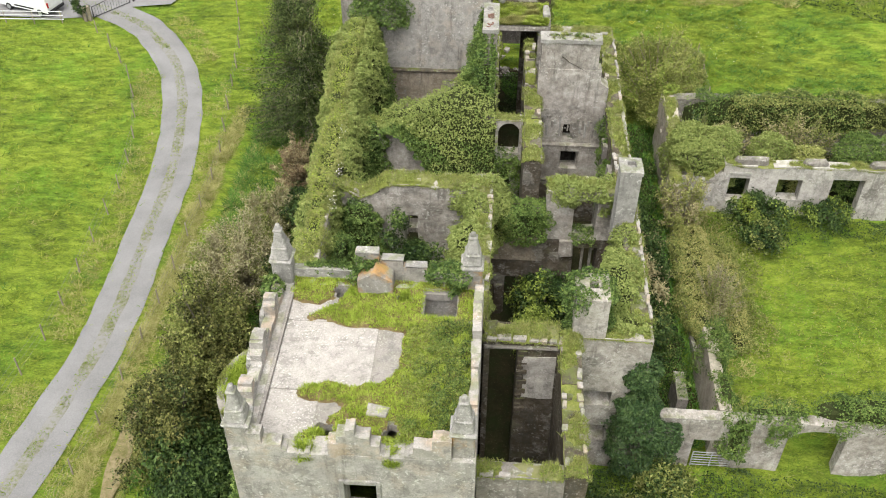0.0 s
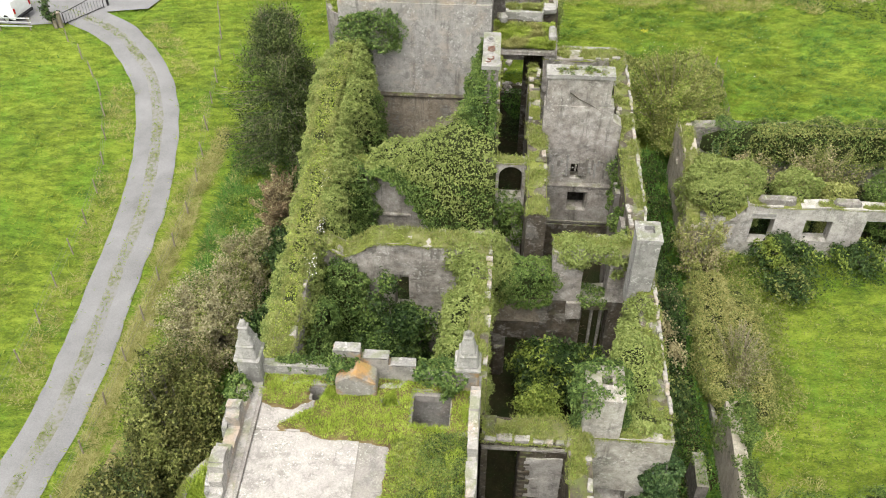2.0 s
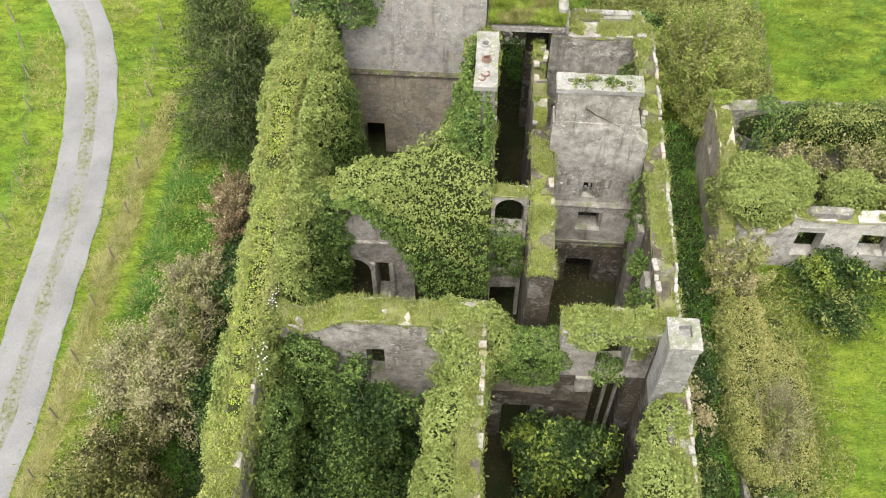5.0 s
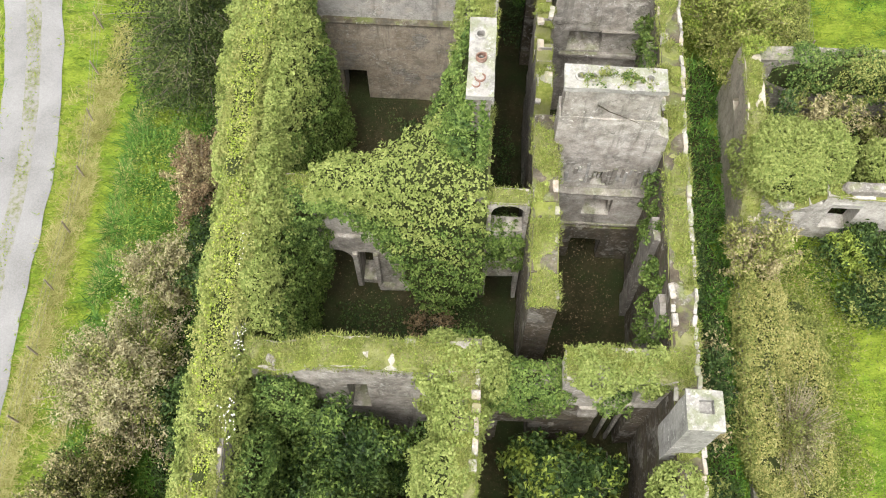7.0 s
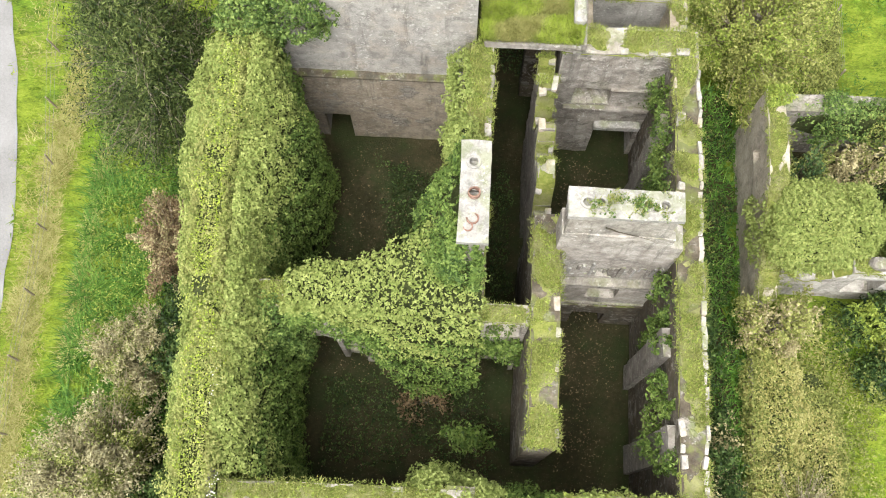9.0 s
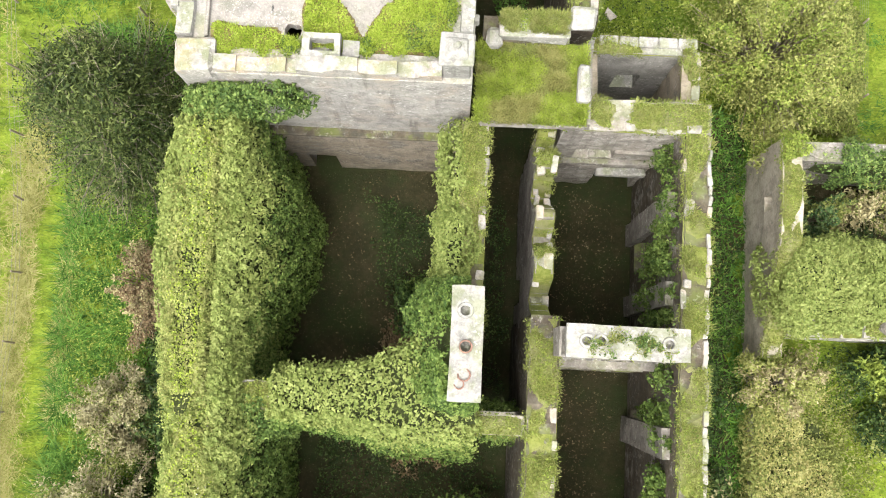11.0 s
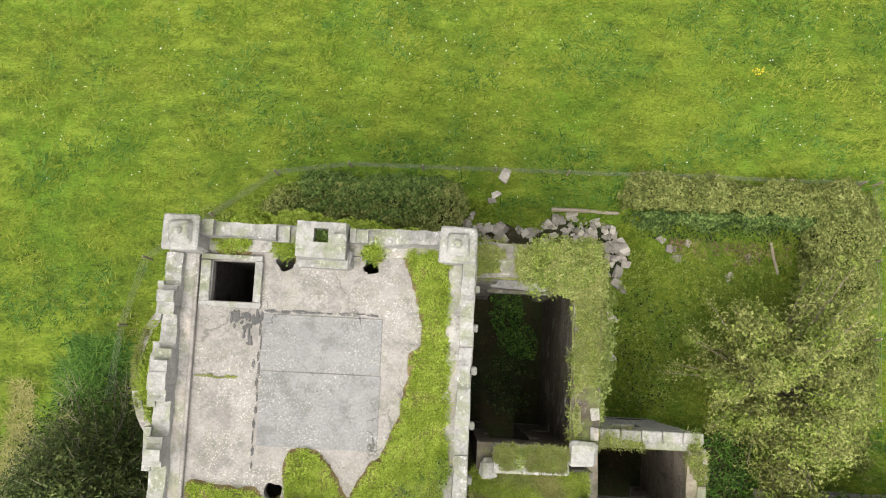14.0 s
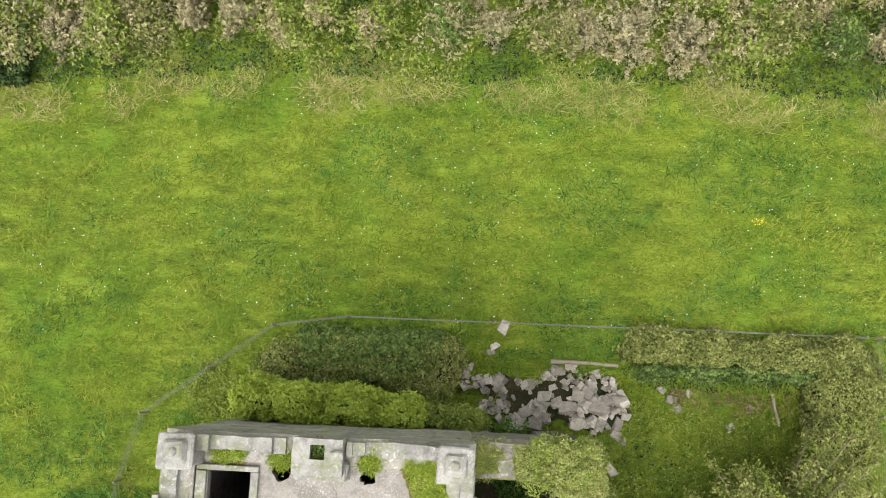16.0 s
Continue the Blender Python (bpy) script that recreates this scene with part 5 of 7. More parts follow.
block("roof_panel", -7.86, -6.3, 25.44, 27.2, ZR - 0.05, ZR + 0.022, BRIGHTSLAB, t1, 0.01, 0.01)
block("roof_panel", -7.86, -6.0, 19.9, 21.9, ZR - 0.05, ZR + 0.022, BRIGHTSLAB, t1, 0.01, 0.01)


def stain(parent, name, material, x, y, rx, ry, z, seed, label=""):
    """A thin crust with a ragged outline lying on a roof."""
    r = random.Random(seed)
    n = 34
    bm = bmesh.new()
    ring = []
    for k in range(n):
        a = 6.2832 * k / n
        q = 0.75 + 0.35 * noise.noise(Vector((math.cos(a) * 2, math.sin(a) * 2, seed))) + r.uniform(-0.16, 0.16)
        ring.append((x + rx * q * math.cos(a), y + ry * q * math.sin(a)))
    lo, hi = [bm.verts.new((p, q, z - 0.03)) for p, q in ring], [bm.verts.new((p, q, z)) for p, q in ring]
    bm.faces.new(hi)
    for k in range(n):
        bm.faces.new((lo[k], lo[(k + 1) % n], hi[(k + 1) % n], hi[k]))
    return part(name, bm, material, parent, label)


sr = random.Random(4)
for k in range(46):
    q = sr.random() ** 0.6
    stain(t2, "bitumen_patch", FELT, -6.72 - 0.75 * q + sr.uniform(-0.06, 0.06), 60.85 - abs(sr.gauss(0, 0.5)) * (1.2 - q), 0.04 + 0.15 * sr.random() ** 2 * (1.2 - q), 0.04 + 0.17 * sr.random() ** 2, ZR + 0.03 + 0.0001 * k, sr.randrange(99), "flaking black bitumen patch")
for k in range(12):
    stain(t2, "bitumen_patch", FELT, -6.66 + sr.uniform(-0.02, 0.03), 56.6 + 0.38 * k, sr.uniform(0.02, 0.06), sr.uniform(0.12, 0.26), ZR + 0.032, sr.randrange(99))
for k in range(8):
    stain(t2, "bitumen_patch", FELT, -6.4 + 0.42 * k, 60.92 + sr.uniform(-0.02, 0.04), sr.uniform(0.12, 0.3), sr.uniform(0.02, 0.07), ZR + 0.03, sr.randrange(99))
for k in range(7):
    stain(t2, "moss", SOD, -8.35 + 0.17 * k, 59.0 + sr.uniform(-0.03, 0.03), 0.13, sr.uniform(0.03, 0.07), ZR + 0.045, sr.randrange(99), "strip of moss in a roof joint")
wall("wall", (-7.9, 54.42), (-0.75, 54.42), 0.26, 5.85, WARM, t2, holes=[(1.05, 2.15, -0.2, 2.35)], rough=0.04)
block("ledge", -7.95, -0.78, 54.2, 54.55, 5.8, 5.98, INNER, t2, 0.04, 0.06)
bow(t2, -9.35, 58.95, 2.4, 1.55, 9.9)

# roof grass
BARE1 = [(-8.0, 27.3), (-7.9, 26.7), (-7.3, 26.3), (-6.2, 26.7), (-5.8, 26.4), (-6.6, 25.9), (-7.4, 25.7), (-6.4, 25.45), (-5.33, 25.15), (-4.2, 25.15), (-3.05, 25.03), (-3.2, 23.6), (-3.4, 22.75),
         (-4.2, 22.35), (-5.1, 22.1), (-5.8, 22.4), (-6.2, 22.3), (-6.77, 21.95), (-7.1, 21.8), (-6.0, 21.5), (-5.0, 21.4), (-5.3, 20.9), (-5.9, 20.3), (-6.6, 19.8), (-8.0, 19.8)]
GRASS2 = [[(-1.35, 62.85), (-2.77, 62.9), (-2.4, 62.0), (-1.98, 60.56), (-2.32, 59.2), (-2.6, 58.0), (-3.09, 56.84), (-3.55, 56.25), (-3.9, 55.7), (-4.3, 56.3), (-4.9, 57.1), (-5.5, 57.1), (-5.7, 56.2), (-5.6, 55.3), (-1.05, 55.3)],
          [(-8.45, 56.15), (-7.6, 55.95), (-6.5, 55.95), (-6.3, 55.1), (-8.3, 55.1)], [(-8.2, 62.95), (-7.0, 63.0), (-6.95, 62.6), (-8.1, 62.55)], [(-6.3, 62.9), (-5.75, 62.9), (-5.75, 62.3), (-6.3, 62.3)], [(-3.8, 62.9), (-3.4, 62.9), (-3.4, 62.3), (-3.8, 62.3)]]


def turf_sheet(name, x0, x1, y0, y1, z, grassy, holes, parent, thick=0.12):
    s = 0.12
    X, Y = np.meshgrid(np.arange(x0, x1 + s, s), np.arange(y0, y1 + s, s))
    wx, wy = X + 0.12 * value_noise(X, Y, 0.8, 21) + 0.06 * value_noise(X, Y, 2.2, 27), Y + 0.12 * value_noise(X, Y, 0.8, 22) + 0.06 * value_noise(X, Y, 2.2, 28)
    g = grassy(wx, wy)
    for h in holes:
        g &= broken(h, X, Y) > 1.05
    soft = g.astype(float)
    for _ in range(3):
        q = np.pad(soft, 1, mode="edge")
        soft = (q[:-2, 1:-1] + q[2:, 1:-1] + q[1:-1, :-2] + q[1:-1, 2:] + 2 * soft) / 6
    Z = z - 0.03 + (thick + 0.05) * np.clip(soft * 1.6 - 0.4, 0, 1) + 0.04 * value_noise(X, Y, 1.3, 23) * soft
    idx = np.arange(X.size).reshape(X.shape)
    q = np.stack([idx[:-1, :-1], idx[:-1, 1:], idx[1:, 1:], idx[1:, :-1]], -1)
    keep = (soft[:-1, :-1] + soft[1:, 1:] + soft[1:, :-1] + soft[:-1, 1:]) > 0.7
    for h in holes:
        keep &= broken(h, X[:-1, :-1] + s / 2, Y[:-1, :-1] + s / 2) > 1.12
    mesh_object(name, np.stack([X, Y, Z], -1).reshape(-1, 3), q[keep], THATCH, parent, "grassy turf with a brown earthy edge", smooth=True)
    P = np.stack([X, Y, Z], -1)[soft > 0.66]
    return P


def sprout(P, n, h, w, material, parent, name="grass", jitter=0.07, per=3):
    p = P[RNG.integers(0, len(P), n)] + np.column_stack([RNG.uniform(-jitter, jitter, (n, 2)), np.full(n, -0.01)])
    return blades(name, p, h * np.clip(1 + 0.5 * value_noise(p[:, 0], p[:, 1], 0.7, 41), 0.4, 2), w, material, parent, kind="stuff", per=per)


P1 = turf_sheet("turf", -7.9, -0.6, 19.7, 27.65, ZR, lambda x, y: ~inside(BARE1, x, y), HOLES1, t1)
sprout(P1, 20000, 0.1, 0.011, ROOFGRASS, t1)


def herbs(P, n, size, rise, material, parent):
    p = P[RNG.integers(0, len(P), n)] + np.column_stack([RNG.uniform(-0.08, 0.08, (n, 2)), np.zeros(n)])
    p[:, 2] += rise * np.clip(0.5 + 0.6 * value_noise(p[:, 0], p[:, 1], 0.5, 44) + 0.4 * value_noise(p[:, 0], p[:, 1], 1.3, 45), 0.05, 1.4) * RNG.uniform(0.4, 1, n)
    return leaves("herb", p, np.tile([0, 0, 1.0], (n, 1)), size, material, parent, kind="stuff", spread=0.6)


east1 = P1[(P1[:, 0] > -3.0) & (P1[:, 1] < 25.4)]
herbs(east1, 9000, 0.07, 0.38, LIME, t1)
herbs(east1, 6000, 0.06, 0.42, OLIVE, t1)
herbs(east1[east1[:, 0] + 0.9 * value_noise(east1[:, 0], east1[:, 1], 0.35, 53) > -1.6], 3500, 0.06, 0.45, DARKLEAF, t1)
herbs(east1[east1[:, 0] + 0.9 * value_noise(east1[:, 0], east1[:, 1], 0.45, 54) > -1.9], 4500, 0.06, 0.5, IVYMID, t1)
herbs(P1, 9000, 0.055, 0.1, ROOFGRASS, t1)
# turf slumping over the edge between the battlements, and growth in the broken holes
for cx, cy, rx, ry, n in ((-6.15, 19.4, 0.5, 0.4, 1500), (-3.05, 19.35, 0.42, 0.42, 1500), (-5.85, 19.9, 0.3, 0.25, 700), (-5.45, 27.05, 0.25, 0.3, 900), (-3.35, 27.1, 0.3, 0.2, 700)):
    a, q = RNG.uniform(0, 6.283, 500), np.sqrt(RNG.uniform(0, 1, 500))
    S = np.column_stack([cx + rx * q * np.cos(a), cy + ry * q * np.sin(a), ZR + 0.1 - 0.35 * q ** 2 + 0.06 * RNG.normal(0, 1, 500)])
    sprout(S, n, 0.16, 0.012, ROOFGRASS, t1)
    herbs(S, n // 3, 0.06, 0.12, LIME, t1)
P2 = turf_sheet("turf", -8.45, -1.05, 55.1, 63.0, ZR, lambda x, y: np.any([inside(g, x, y) for g in GRASS2], axis=0), HOLES2, t2)
sprout(P2, 18000, 0.09, 0.011, ROOFGRASS, t2)
herbs(P2, 9000, 0.055, 0.09, ROOFGRASS, t2)
herbs(P2, 3000, 0.05, 0.08, LIME, t2)
herbs(P2[np.hypot(P2[:, 0] + 1.7, P2[:, 1] - 55.9) + 0.4 * value_noise(P2[:, 0], P2[:, 1], 0.9, 57) < 0.8], 900, 0.06, 0.2, IVY, t2)
for cx, cy in ((-6.1, 62.75), (-3.6, 62.75), (-6.05, 55.4), (-3.8, 55.45), (-4.96, 63.02)):
    S = np.column_stack([RNG.normal(cx, 0.13, 300), RNG.normal(cy, 0.13, 300), np.full(300, ZR + (0.1 if cx != -4.96 else 0.7)) + RNG.uniform(-0.1, 0.1, 300)])
    sprout(S, 500, 0.14, 0.012, ROOFGRASS, t2)
    herbs(S, 300, 0.07, 0.18, IVY, t2)
P3 = turf_sheet("turf", -0.35, 3.0, 54.1, 56.5, 9.5, lambda x, y: x > -9, [], house)
P3[:, 2] += 0.16 * (P3[:, 1] - 54.0) / 2.7
v3 = value_noise(P3[:, 0], P3[:, 1], 0.5, 46)
sprout(P3, 9000, 0.14, 0.012, TURF, house)
sprout(P3[v3 < 0.1], 7000, 0.16, 0.012, ROOFGRASS, house)
sprout(P3[v3 > 0.4], 3000, 0.2, 0.01, STRAW, house)
S = np.column_stack([RNG.uniform(2.5, 5.5, 300), RNG.normal(47.2, 0.2, 300), np.full(300, 12.8)])
S = S[value_noise(S[:, 0], S[:, 1], 0.7, 49) > 0.1]
sprout(S, 500, 0.1, 0.012, TURF, house)
herbs(S, 350, 0.07, 0.12, IVY, house)
S = np.column_stack([RNG.uniform(0.25, 2.3, 900), RNG.uniform(56.75, 57.35, 900), np.full(900, 10.58)])
sprout(S[value_noise(S[:, 0], S[:, 1], 0.9, 47) > -0.5], 3500, 0.14, 0.012, TURF, house)
herbs(S, 1500, 0.06, 0.1, LIME, house)
for cx, cy, r, d, tw in ((-8.75, 23.7, 1.95, 1.6, t1), (-9.4, 58.95, 2.0, 1.3, t2)):
    a, q = RNG.uniform(1.571, 4.712, 1500), np.sqrt(RNG.uniform(0, 1, 1500))
    S = np.column_stack([cx + d * q * np.cos(a), cy + r * q * np.sin(a), np.full(1500, 9.76)])
    sprout(S, 5000, 0.22, 0.018, ROOFGRASS, tw)
    herbs(S, 3500, 0.08, 0.25, LIME, tw)
    a = RNG.uniform(1.571, 4.712, 500)
    S = np.column_stack([cx + 1.08 * d * np.cos(a), cy + 1.08 * r * np.sin(a), np.full(500, 9.9)])
    sprout(S[value_noise(S[:, 0], S[:, 1], 0.6, 48) > 0], 900, 0.1, 0.012, TURF, tw)


# ---- turf and ivy on the walls ----
def wall_turf(w, density=80, cover=0.2, thick=0.14, u0=0.0, u1=None, mat=None, owner=None):
    """Sod along a wall's top, thinning out to bare stone in places."""
    u1 = w["L"] if u1 is None else u1
    owner = owner or house
    s, k = 0.2, 7
    us = np.arange(u0, u1, s)
    a, d, n, th = w["a"], w["d"], w["n"], w["th"]
    verts, faces, pts = [], [], []
    for i, u in enumerate(us):
        for j in range(k):
            o = th * (j / (k - 1) - 0.5) * 1.06
            p = a + d * u + n * o
            c = fbm((p.x, p.y, 0), 0.8, 2.0) + cover
            edge = 1 - abs(2 * j / (k - 1) - 1) ** 3
            z = w["top"](u) + (thick * max(-0.3, min(1.0, 2.2 * c)) * (0.35 + 0.65 * edge)) + 0.05 * fbm((p.x, p.y, 0), 3.0) - (0.1 if j in (0, k - 1) else 0.0)
            verts.append((p.x, p.y, z))
            if c > 0.05:
                pts.append((p.x, p.y, z))
    for i in range(len(us) - 1):
        for j in range(k - 1):
            faces.append((i * k + j, (i + 1) * k + j, (i + 1) * k + j + 1, i * k + j + 1))
    mesh_object("turf", verts, faces, SOD, owner, smooth=True)
    if pts:
        pts = np.array(pts)
        sprout(pts, int(density * 4 * (u1 - u0) * th), 0.12, 0.011, mat or TURF, owner, jitter=0.1)
        herbs(pts, int(density * 2 * (u1 - u0) * th), 0.07, 0.1, LIME, owner)


for w, c in ((W_WEST, 0.4), (W_CROSS, 0.45), (W_CROSSE, 0.35), (W_SPINE, 0.2), (W_SPINEN, 0.2), (W_SPINE2, 0.3), (W_SPINE2N, -0.05), (W_EAST, 0.15), (W_EASTN, 0.2), (W_SOUTHE, 0.35), (S_E, 0.15), (S_S, 0.1), (S_N, 0.3),
             (N_E, 0.4), (N_N, 0.3), (A_E, 0.1), (A_N, 0.1), (W_ARCH, 0.0), (W_GABLE, 0.3)):
    wall_turf(w, cover=c)


# ---- loose edge stones along the wall tops ----
def edge_stone(seed):
    bm = bmesh.new()
    worn_box(bm, -0.5, 0.5, -0.5, 0.5, -0.5, 0.5, 0.1, 0.12, seed * 3.7)
    me = bpy.data.meshes.new("coping_stone")
    bm.to_mesh(me)
    bm.free()
    me.materials.append(BATTLE)
    return me


EDGES = [edge_stone(k) for k in range(6)]
er = random.Random(3)
for w, side, lo, hi, often in ((W_EAST, 1, 0.2, 25, 0.96), (W_EAST, -1, 8, 25, 0.3), (W_SPINE, 1, 2, 9.4, 0.5), (W_SPINEN, 1, 3.8, 9.6, 0.5), (W_SPINE2, 1, 0.3, 7.4, 0.45), (W_SPINE2N, 1, 0.2, 6.0, 0.7), (W_SPINE2N, -1, 0.2, 6.0, 0.45), (S_E, 1, 0.2, 7.4, 0.7), (S_E, -1, 0.5, 7, 0.2),
                               (S_N, 1, 0.1, 3.1, 0.8), (S_S, 1, 0.1, 3.2, 0.5), (W_CROSSE, -1, 0.2, 3.5, 0.4), (W_EASTN, 1, 0.3, 4.2, 0.6), (A_E, 1, 0.1, 2.0, 0.8), (W_CROSS, -1, 2.5, 7, 0.2), (W_WEST, 1, 0.3, 9, 0.3), (N_E, 1, 0.3, 5.8, 0.25)):
    u = lo
    while u < hi:
        ln = er.uniform(0.25, 0.6)
        if er.random() < often:
            wd, ht = (er.uniform(0.1, 0.2), er.uniform(0.12, 0.2)) if often > 0.9 else (er.uniform(0.14, 0.3), er.uniform(0.12, 0.24))
            p = w["a"] + w["d"] * (u + ln / 2) + w["n"] * side * (w["th"] / 2 - wd / 2 + er.uniform(-0.02, 0.05))
            o = new("coping_stone", EDGES[er.randrange(6)])
            o.parent = house
            o.matrix_parent_inverse = Matrix.Translation(-house.location)
            ang = math.degrees(math.atan2(w["d"].y, w["d"].x)) + er.uniform(-9, 9)
            o.matrix_basis = pose(p.x, p.y, w["top"](u + ln / 2) + er.uniform(-0.05, 0.06), er.uniform(-7, 7), er.uniform(-7, 7), ang) @ Matrix.Diagonal((ln, wd, ht, 1))
        u += ln + (er.uniform(0.0, 0.05) if often > 0.9 else er.uniform(0.02, 0.25))


def ivy_points(dense, size, boxes, low=0.15, thin=0.4):
    """Spots and outward directions over rounded masses (centre, half sizes), in swelling clumps."""
    ps, ds = [], []
    for c, h in boxes:
        h = np.array(h)
        fa = np.array([h[1] * h[2], h[1] * h[2], h[0] * h[2], h[0] * h[2], h[0] * h[1] * 1.3]) * 4
        m = int(dense * fa.sum() * 3.4 / size ** 2)
        f = RNG.choice(5, m, p=fa / fa.sum())
        q = RNG.uniform(-1, 1, (m, 3))
        for k, (ax, sg) in enumerate(((0, -1), (0, 1), (1, -1), (1, 1), (2, 1))):
            q[f == k, ax] = sg
        # round the corners, keeping long masses full to their ends
        ex = q / (np.abs(q) ** 3.2).sum(1, keepdims=True) ** (1 / 3.2)
        g = np.sign(ex) * np.abs(ex) ** 2.2 / h
        g = unit(g + 1e-6)
        p = np.array(c) + ex * h
        sw = 0.26 * value_noise(p[:, 0] + p[:, 2] * 0.7, p[:, 1] + p[:, 2], 0.3, 51) + 0.15 * value_noise(p[:, 0] - p[:, 2], p[:, 1] + p[:, 2], 1.1, 52)
        sw = sw + 0.085 * value_noise(p[:, 0] + p[:, 2] * 0.5, p[:, 1] - p[:, 2] * 0.8, 2.6, 55)
        p = p + g * (sw + RNG.uniform(-0.16, 0.07, m))[:, None]
        k = (p[:, 2] > low) & ((p[:, 2] > 4.5) | (RNG.random(m) < thin))
        for c2, h2 in boxes:
            if (c2, tuple(h2)) != (c, tuple(h)):
                k &= (np.abs((p - np.array(c2)) / (np.array(h2) - 0.12)) ** 3.2).sum(1) > 0.75
        ps.append(p[k])
        ds.append(unit(g[k] + np.array([0, 0, 0.7])))
    return np.concatenate(ps), np.concatenate(ds)


def shade_core(boxes, parent):
    """A dark core inside rounded masses; its colour paints the shade in leaf gaps."""
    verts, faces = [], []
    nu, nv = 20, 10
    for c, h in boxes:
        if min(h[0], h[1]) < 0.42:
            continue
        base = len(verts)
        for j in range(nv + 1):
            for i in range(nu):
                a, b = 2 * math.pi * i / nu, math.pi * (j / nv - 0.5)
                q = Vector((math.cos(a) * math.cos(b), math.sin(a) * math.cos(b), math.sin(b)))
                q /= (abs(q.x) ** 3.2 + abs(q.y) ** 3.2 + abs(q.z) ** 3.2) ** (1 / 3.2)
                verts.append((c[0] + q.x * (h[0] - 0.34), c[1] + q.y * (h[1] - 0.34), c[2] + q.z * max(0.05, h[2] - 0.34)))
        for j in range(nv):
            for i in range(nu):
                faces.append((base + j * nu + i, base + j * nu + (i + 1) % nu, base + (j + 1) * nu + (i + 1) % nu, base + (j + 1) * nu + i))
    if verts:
        mesh_object("stem_or_shade_core", verts, faces, GAPSHADE, parent, kind="stuff")


def ivy(label, dense, size, material, *boxes, name="ivy", low=0.15, thin=0.4):
    size, dense = (0.094, 0.74 * dense) if name == "ivy" and size > 0.08 else (size, dense)
    p, d = ivy_points(dense, size, boxes, low, thin)
    ob = tagged(leaves(name, p, d, size, material, label=label, kind="stuff", spread=0.42, slim=0.85), category="ivy" if name == "ivy" else name)
    shade_core(boxes, ob)
    return ob


def ivy_sheet(label, f, nu, nv, dense, size, material, second=None, blend=None, depth=0.3, u_len=1.0, v_len=1.0):
    """Ivy draped over a curved sheet f(u, v), in bumps, over a dark core that paints the shade between leaves."""
    m = int(dense * u_len * v_len * 3.4 / size ** 2)
    u, v = RNG.uniform(0, 1, m), RNG.uniform(0, 1, m)
    e = 1e-3
    p = f(u, v)
    g = unit(np.cross(f(u, v + e) - p, f(u + e, v) - p))
    sw = 0.5 * depth * value_noise(p[:, 0] + 0.6 * p[:, 2], p[:, 1] + 0.7 * p[:, 2], 0.45, 151) + 0.45 * depth * value_noise(p[:, 0] - 0.6 * p[:, 2], p[:, 1] + p[:, 2], 1.3, 152)
    sw = sw + 0.09 * value_noise(p[:, 0] + 0.5 * p[:, 2], p[:, 1] - 0.8 * p[:, 2], 2.6, 153)
    p = p + g * (sw + RNG.uniform(-0.16, 0.08, m))[:, None]
    edge = np.minimum(np.minimum(u, 1 - u) * u_len, (1 - v) * v_len) + 0.25 * value_noise(p[:, 0], p[:, 2] + p[:, 1], 1.1, 154)
    k = (p[:, 2] > 0.15) & (edge > 0.08)
    p, g, u, v = p[k], unit(g[k] + np.array([0, 0, 0.6])), u[k], v[k]
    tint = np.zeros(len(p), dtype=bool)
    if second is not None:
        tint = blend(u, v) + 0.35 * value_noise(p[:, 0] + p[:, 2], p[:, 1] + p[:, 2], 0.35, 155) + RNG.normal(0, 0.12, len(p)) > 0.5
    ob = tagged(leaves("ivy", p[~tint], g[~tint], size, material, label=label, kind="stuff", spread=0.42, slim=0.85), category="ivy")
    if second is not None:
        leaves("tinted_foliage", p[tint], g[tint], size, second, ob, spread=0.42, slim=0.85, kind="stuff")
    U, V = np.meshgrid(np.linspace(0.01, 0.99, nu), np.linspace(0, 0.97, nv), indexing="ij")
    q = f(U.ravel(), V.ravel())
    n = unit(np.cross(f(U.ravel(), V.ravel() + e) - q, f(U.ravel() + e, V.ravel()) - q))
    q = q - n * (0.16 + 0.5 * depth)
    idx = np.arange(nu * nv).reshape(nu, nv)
    mesh_object("stem_or_shade_core", q, np.stack([idx[:-1, :-1], idx[1:, :-1], idx[1:, 1:], idx[:-1, 1:]], -1).reshape(-1, 4), GAPSHADE, ob, kind="stuff")
    return ob


def dome_bush(label, dense, size, material, *boxes, name="bush", group="", second=None):
    """A dense rounded bush: forked stems under a close skin of leaves."""
    c, h = boxes[0]
    e = thing(name, label, "bush", group, (c[0], c[1], 0))
    p, d = ivy_points(dense, size, boxes)
    m = value_noise(p[:, 0] + p[:, 2], p[:, 1], 0.3, 58) + RNG.normal(0, 0.5, len(p)) > 0.3 if second is not None else np.zeros(len(p), dtype=bool)
    leaves("crown", p[~m], d[~m], size, material, e, spread=0.55, slim=0.8)
    if second is not None:
        leaves("tinted_foliage", p[m], d[m], size, second, e, spread=0.55, slim=0.8)
    bm = bmesh.new()
    for k in range(4):
        a = k * 1.6 + c[0]
        tube(bm, [(c[0], c[1], -0.1), (c[0] + 0.15 * math.cos(a), c[1] + 0.15 * math.sin(a), c[2] * 0.5), (c[0] + h[0] * 0.5 * math.cos(a), c[1] + h[1] * 0.5 * math.sin(a), c[2] + h[2] * 0.4)], 0.07, 0.02, 5)
    part("stem_or_shade_core", bm, BARK, e)
    return e

def yb(x0, x1, y0, y1, z0, z1):
    return ((x0 + x1) / 2, (y0 + y1) / 2, (z0 + z1) / 2), ((x1 - x0) / 2, (y1 - y0) / 2, (z1 - z0) / 2)


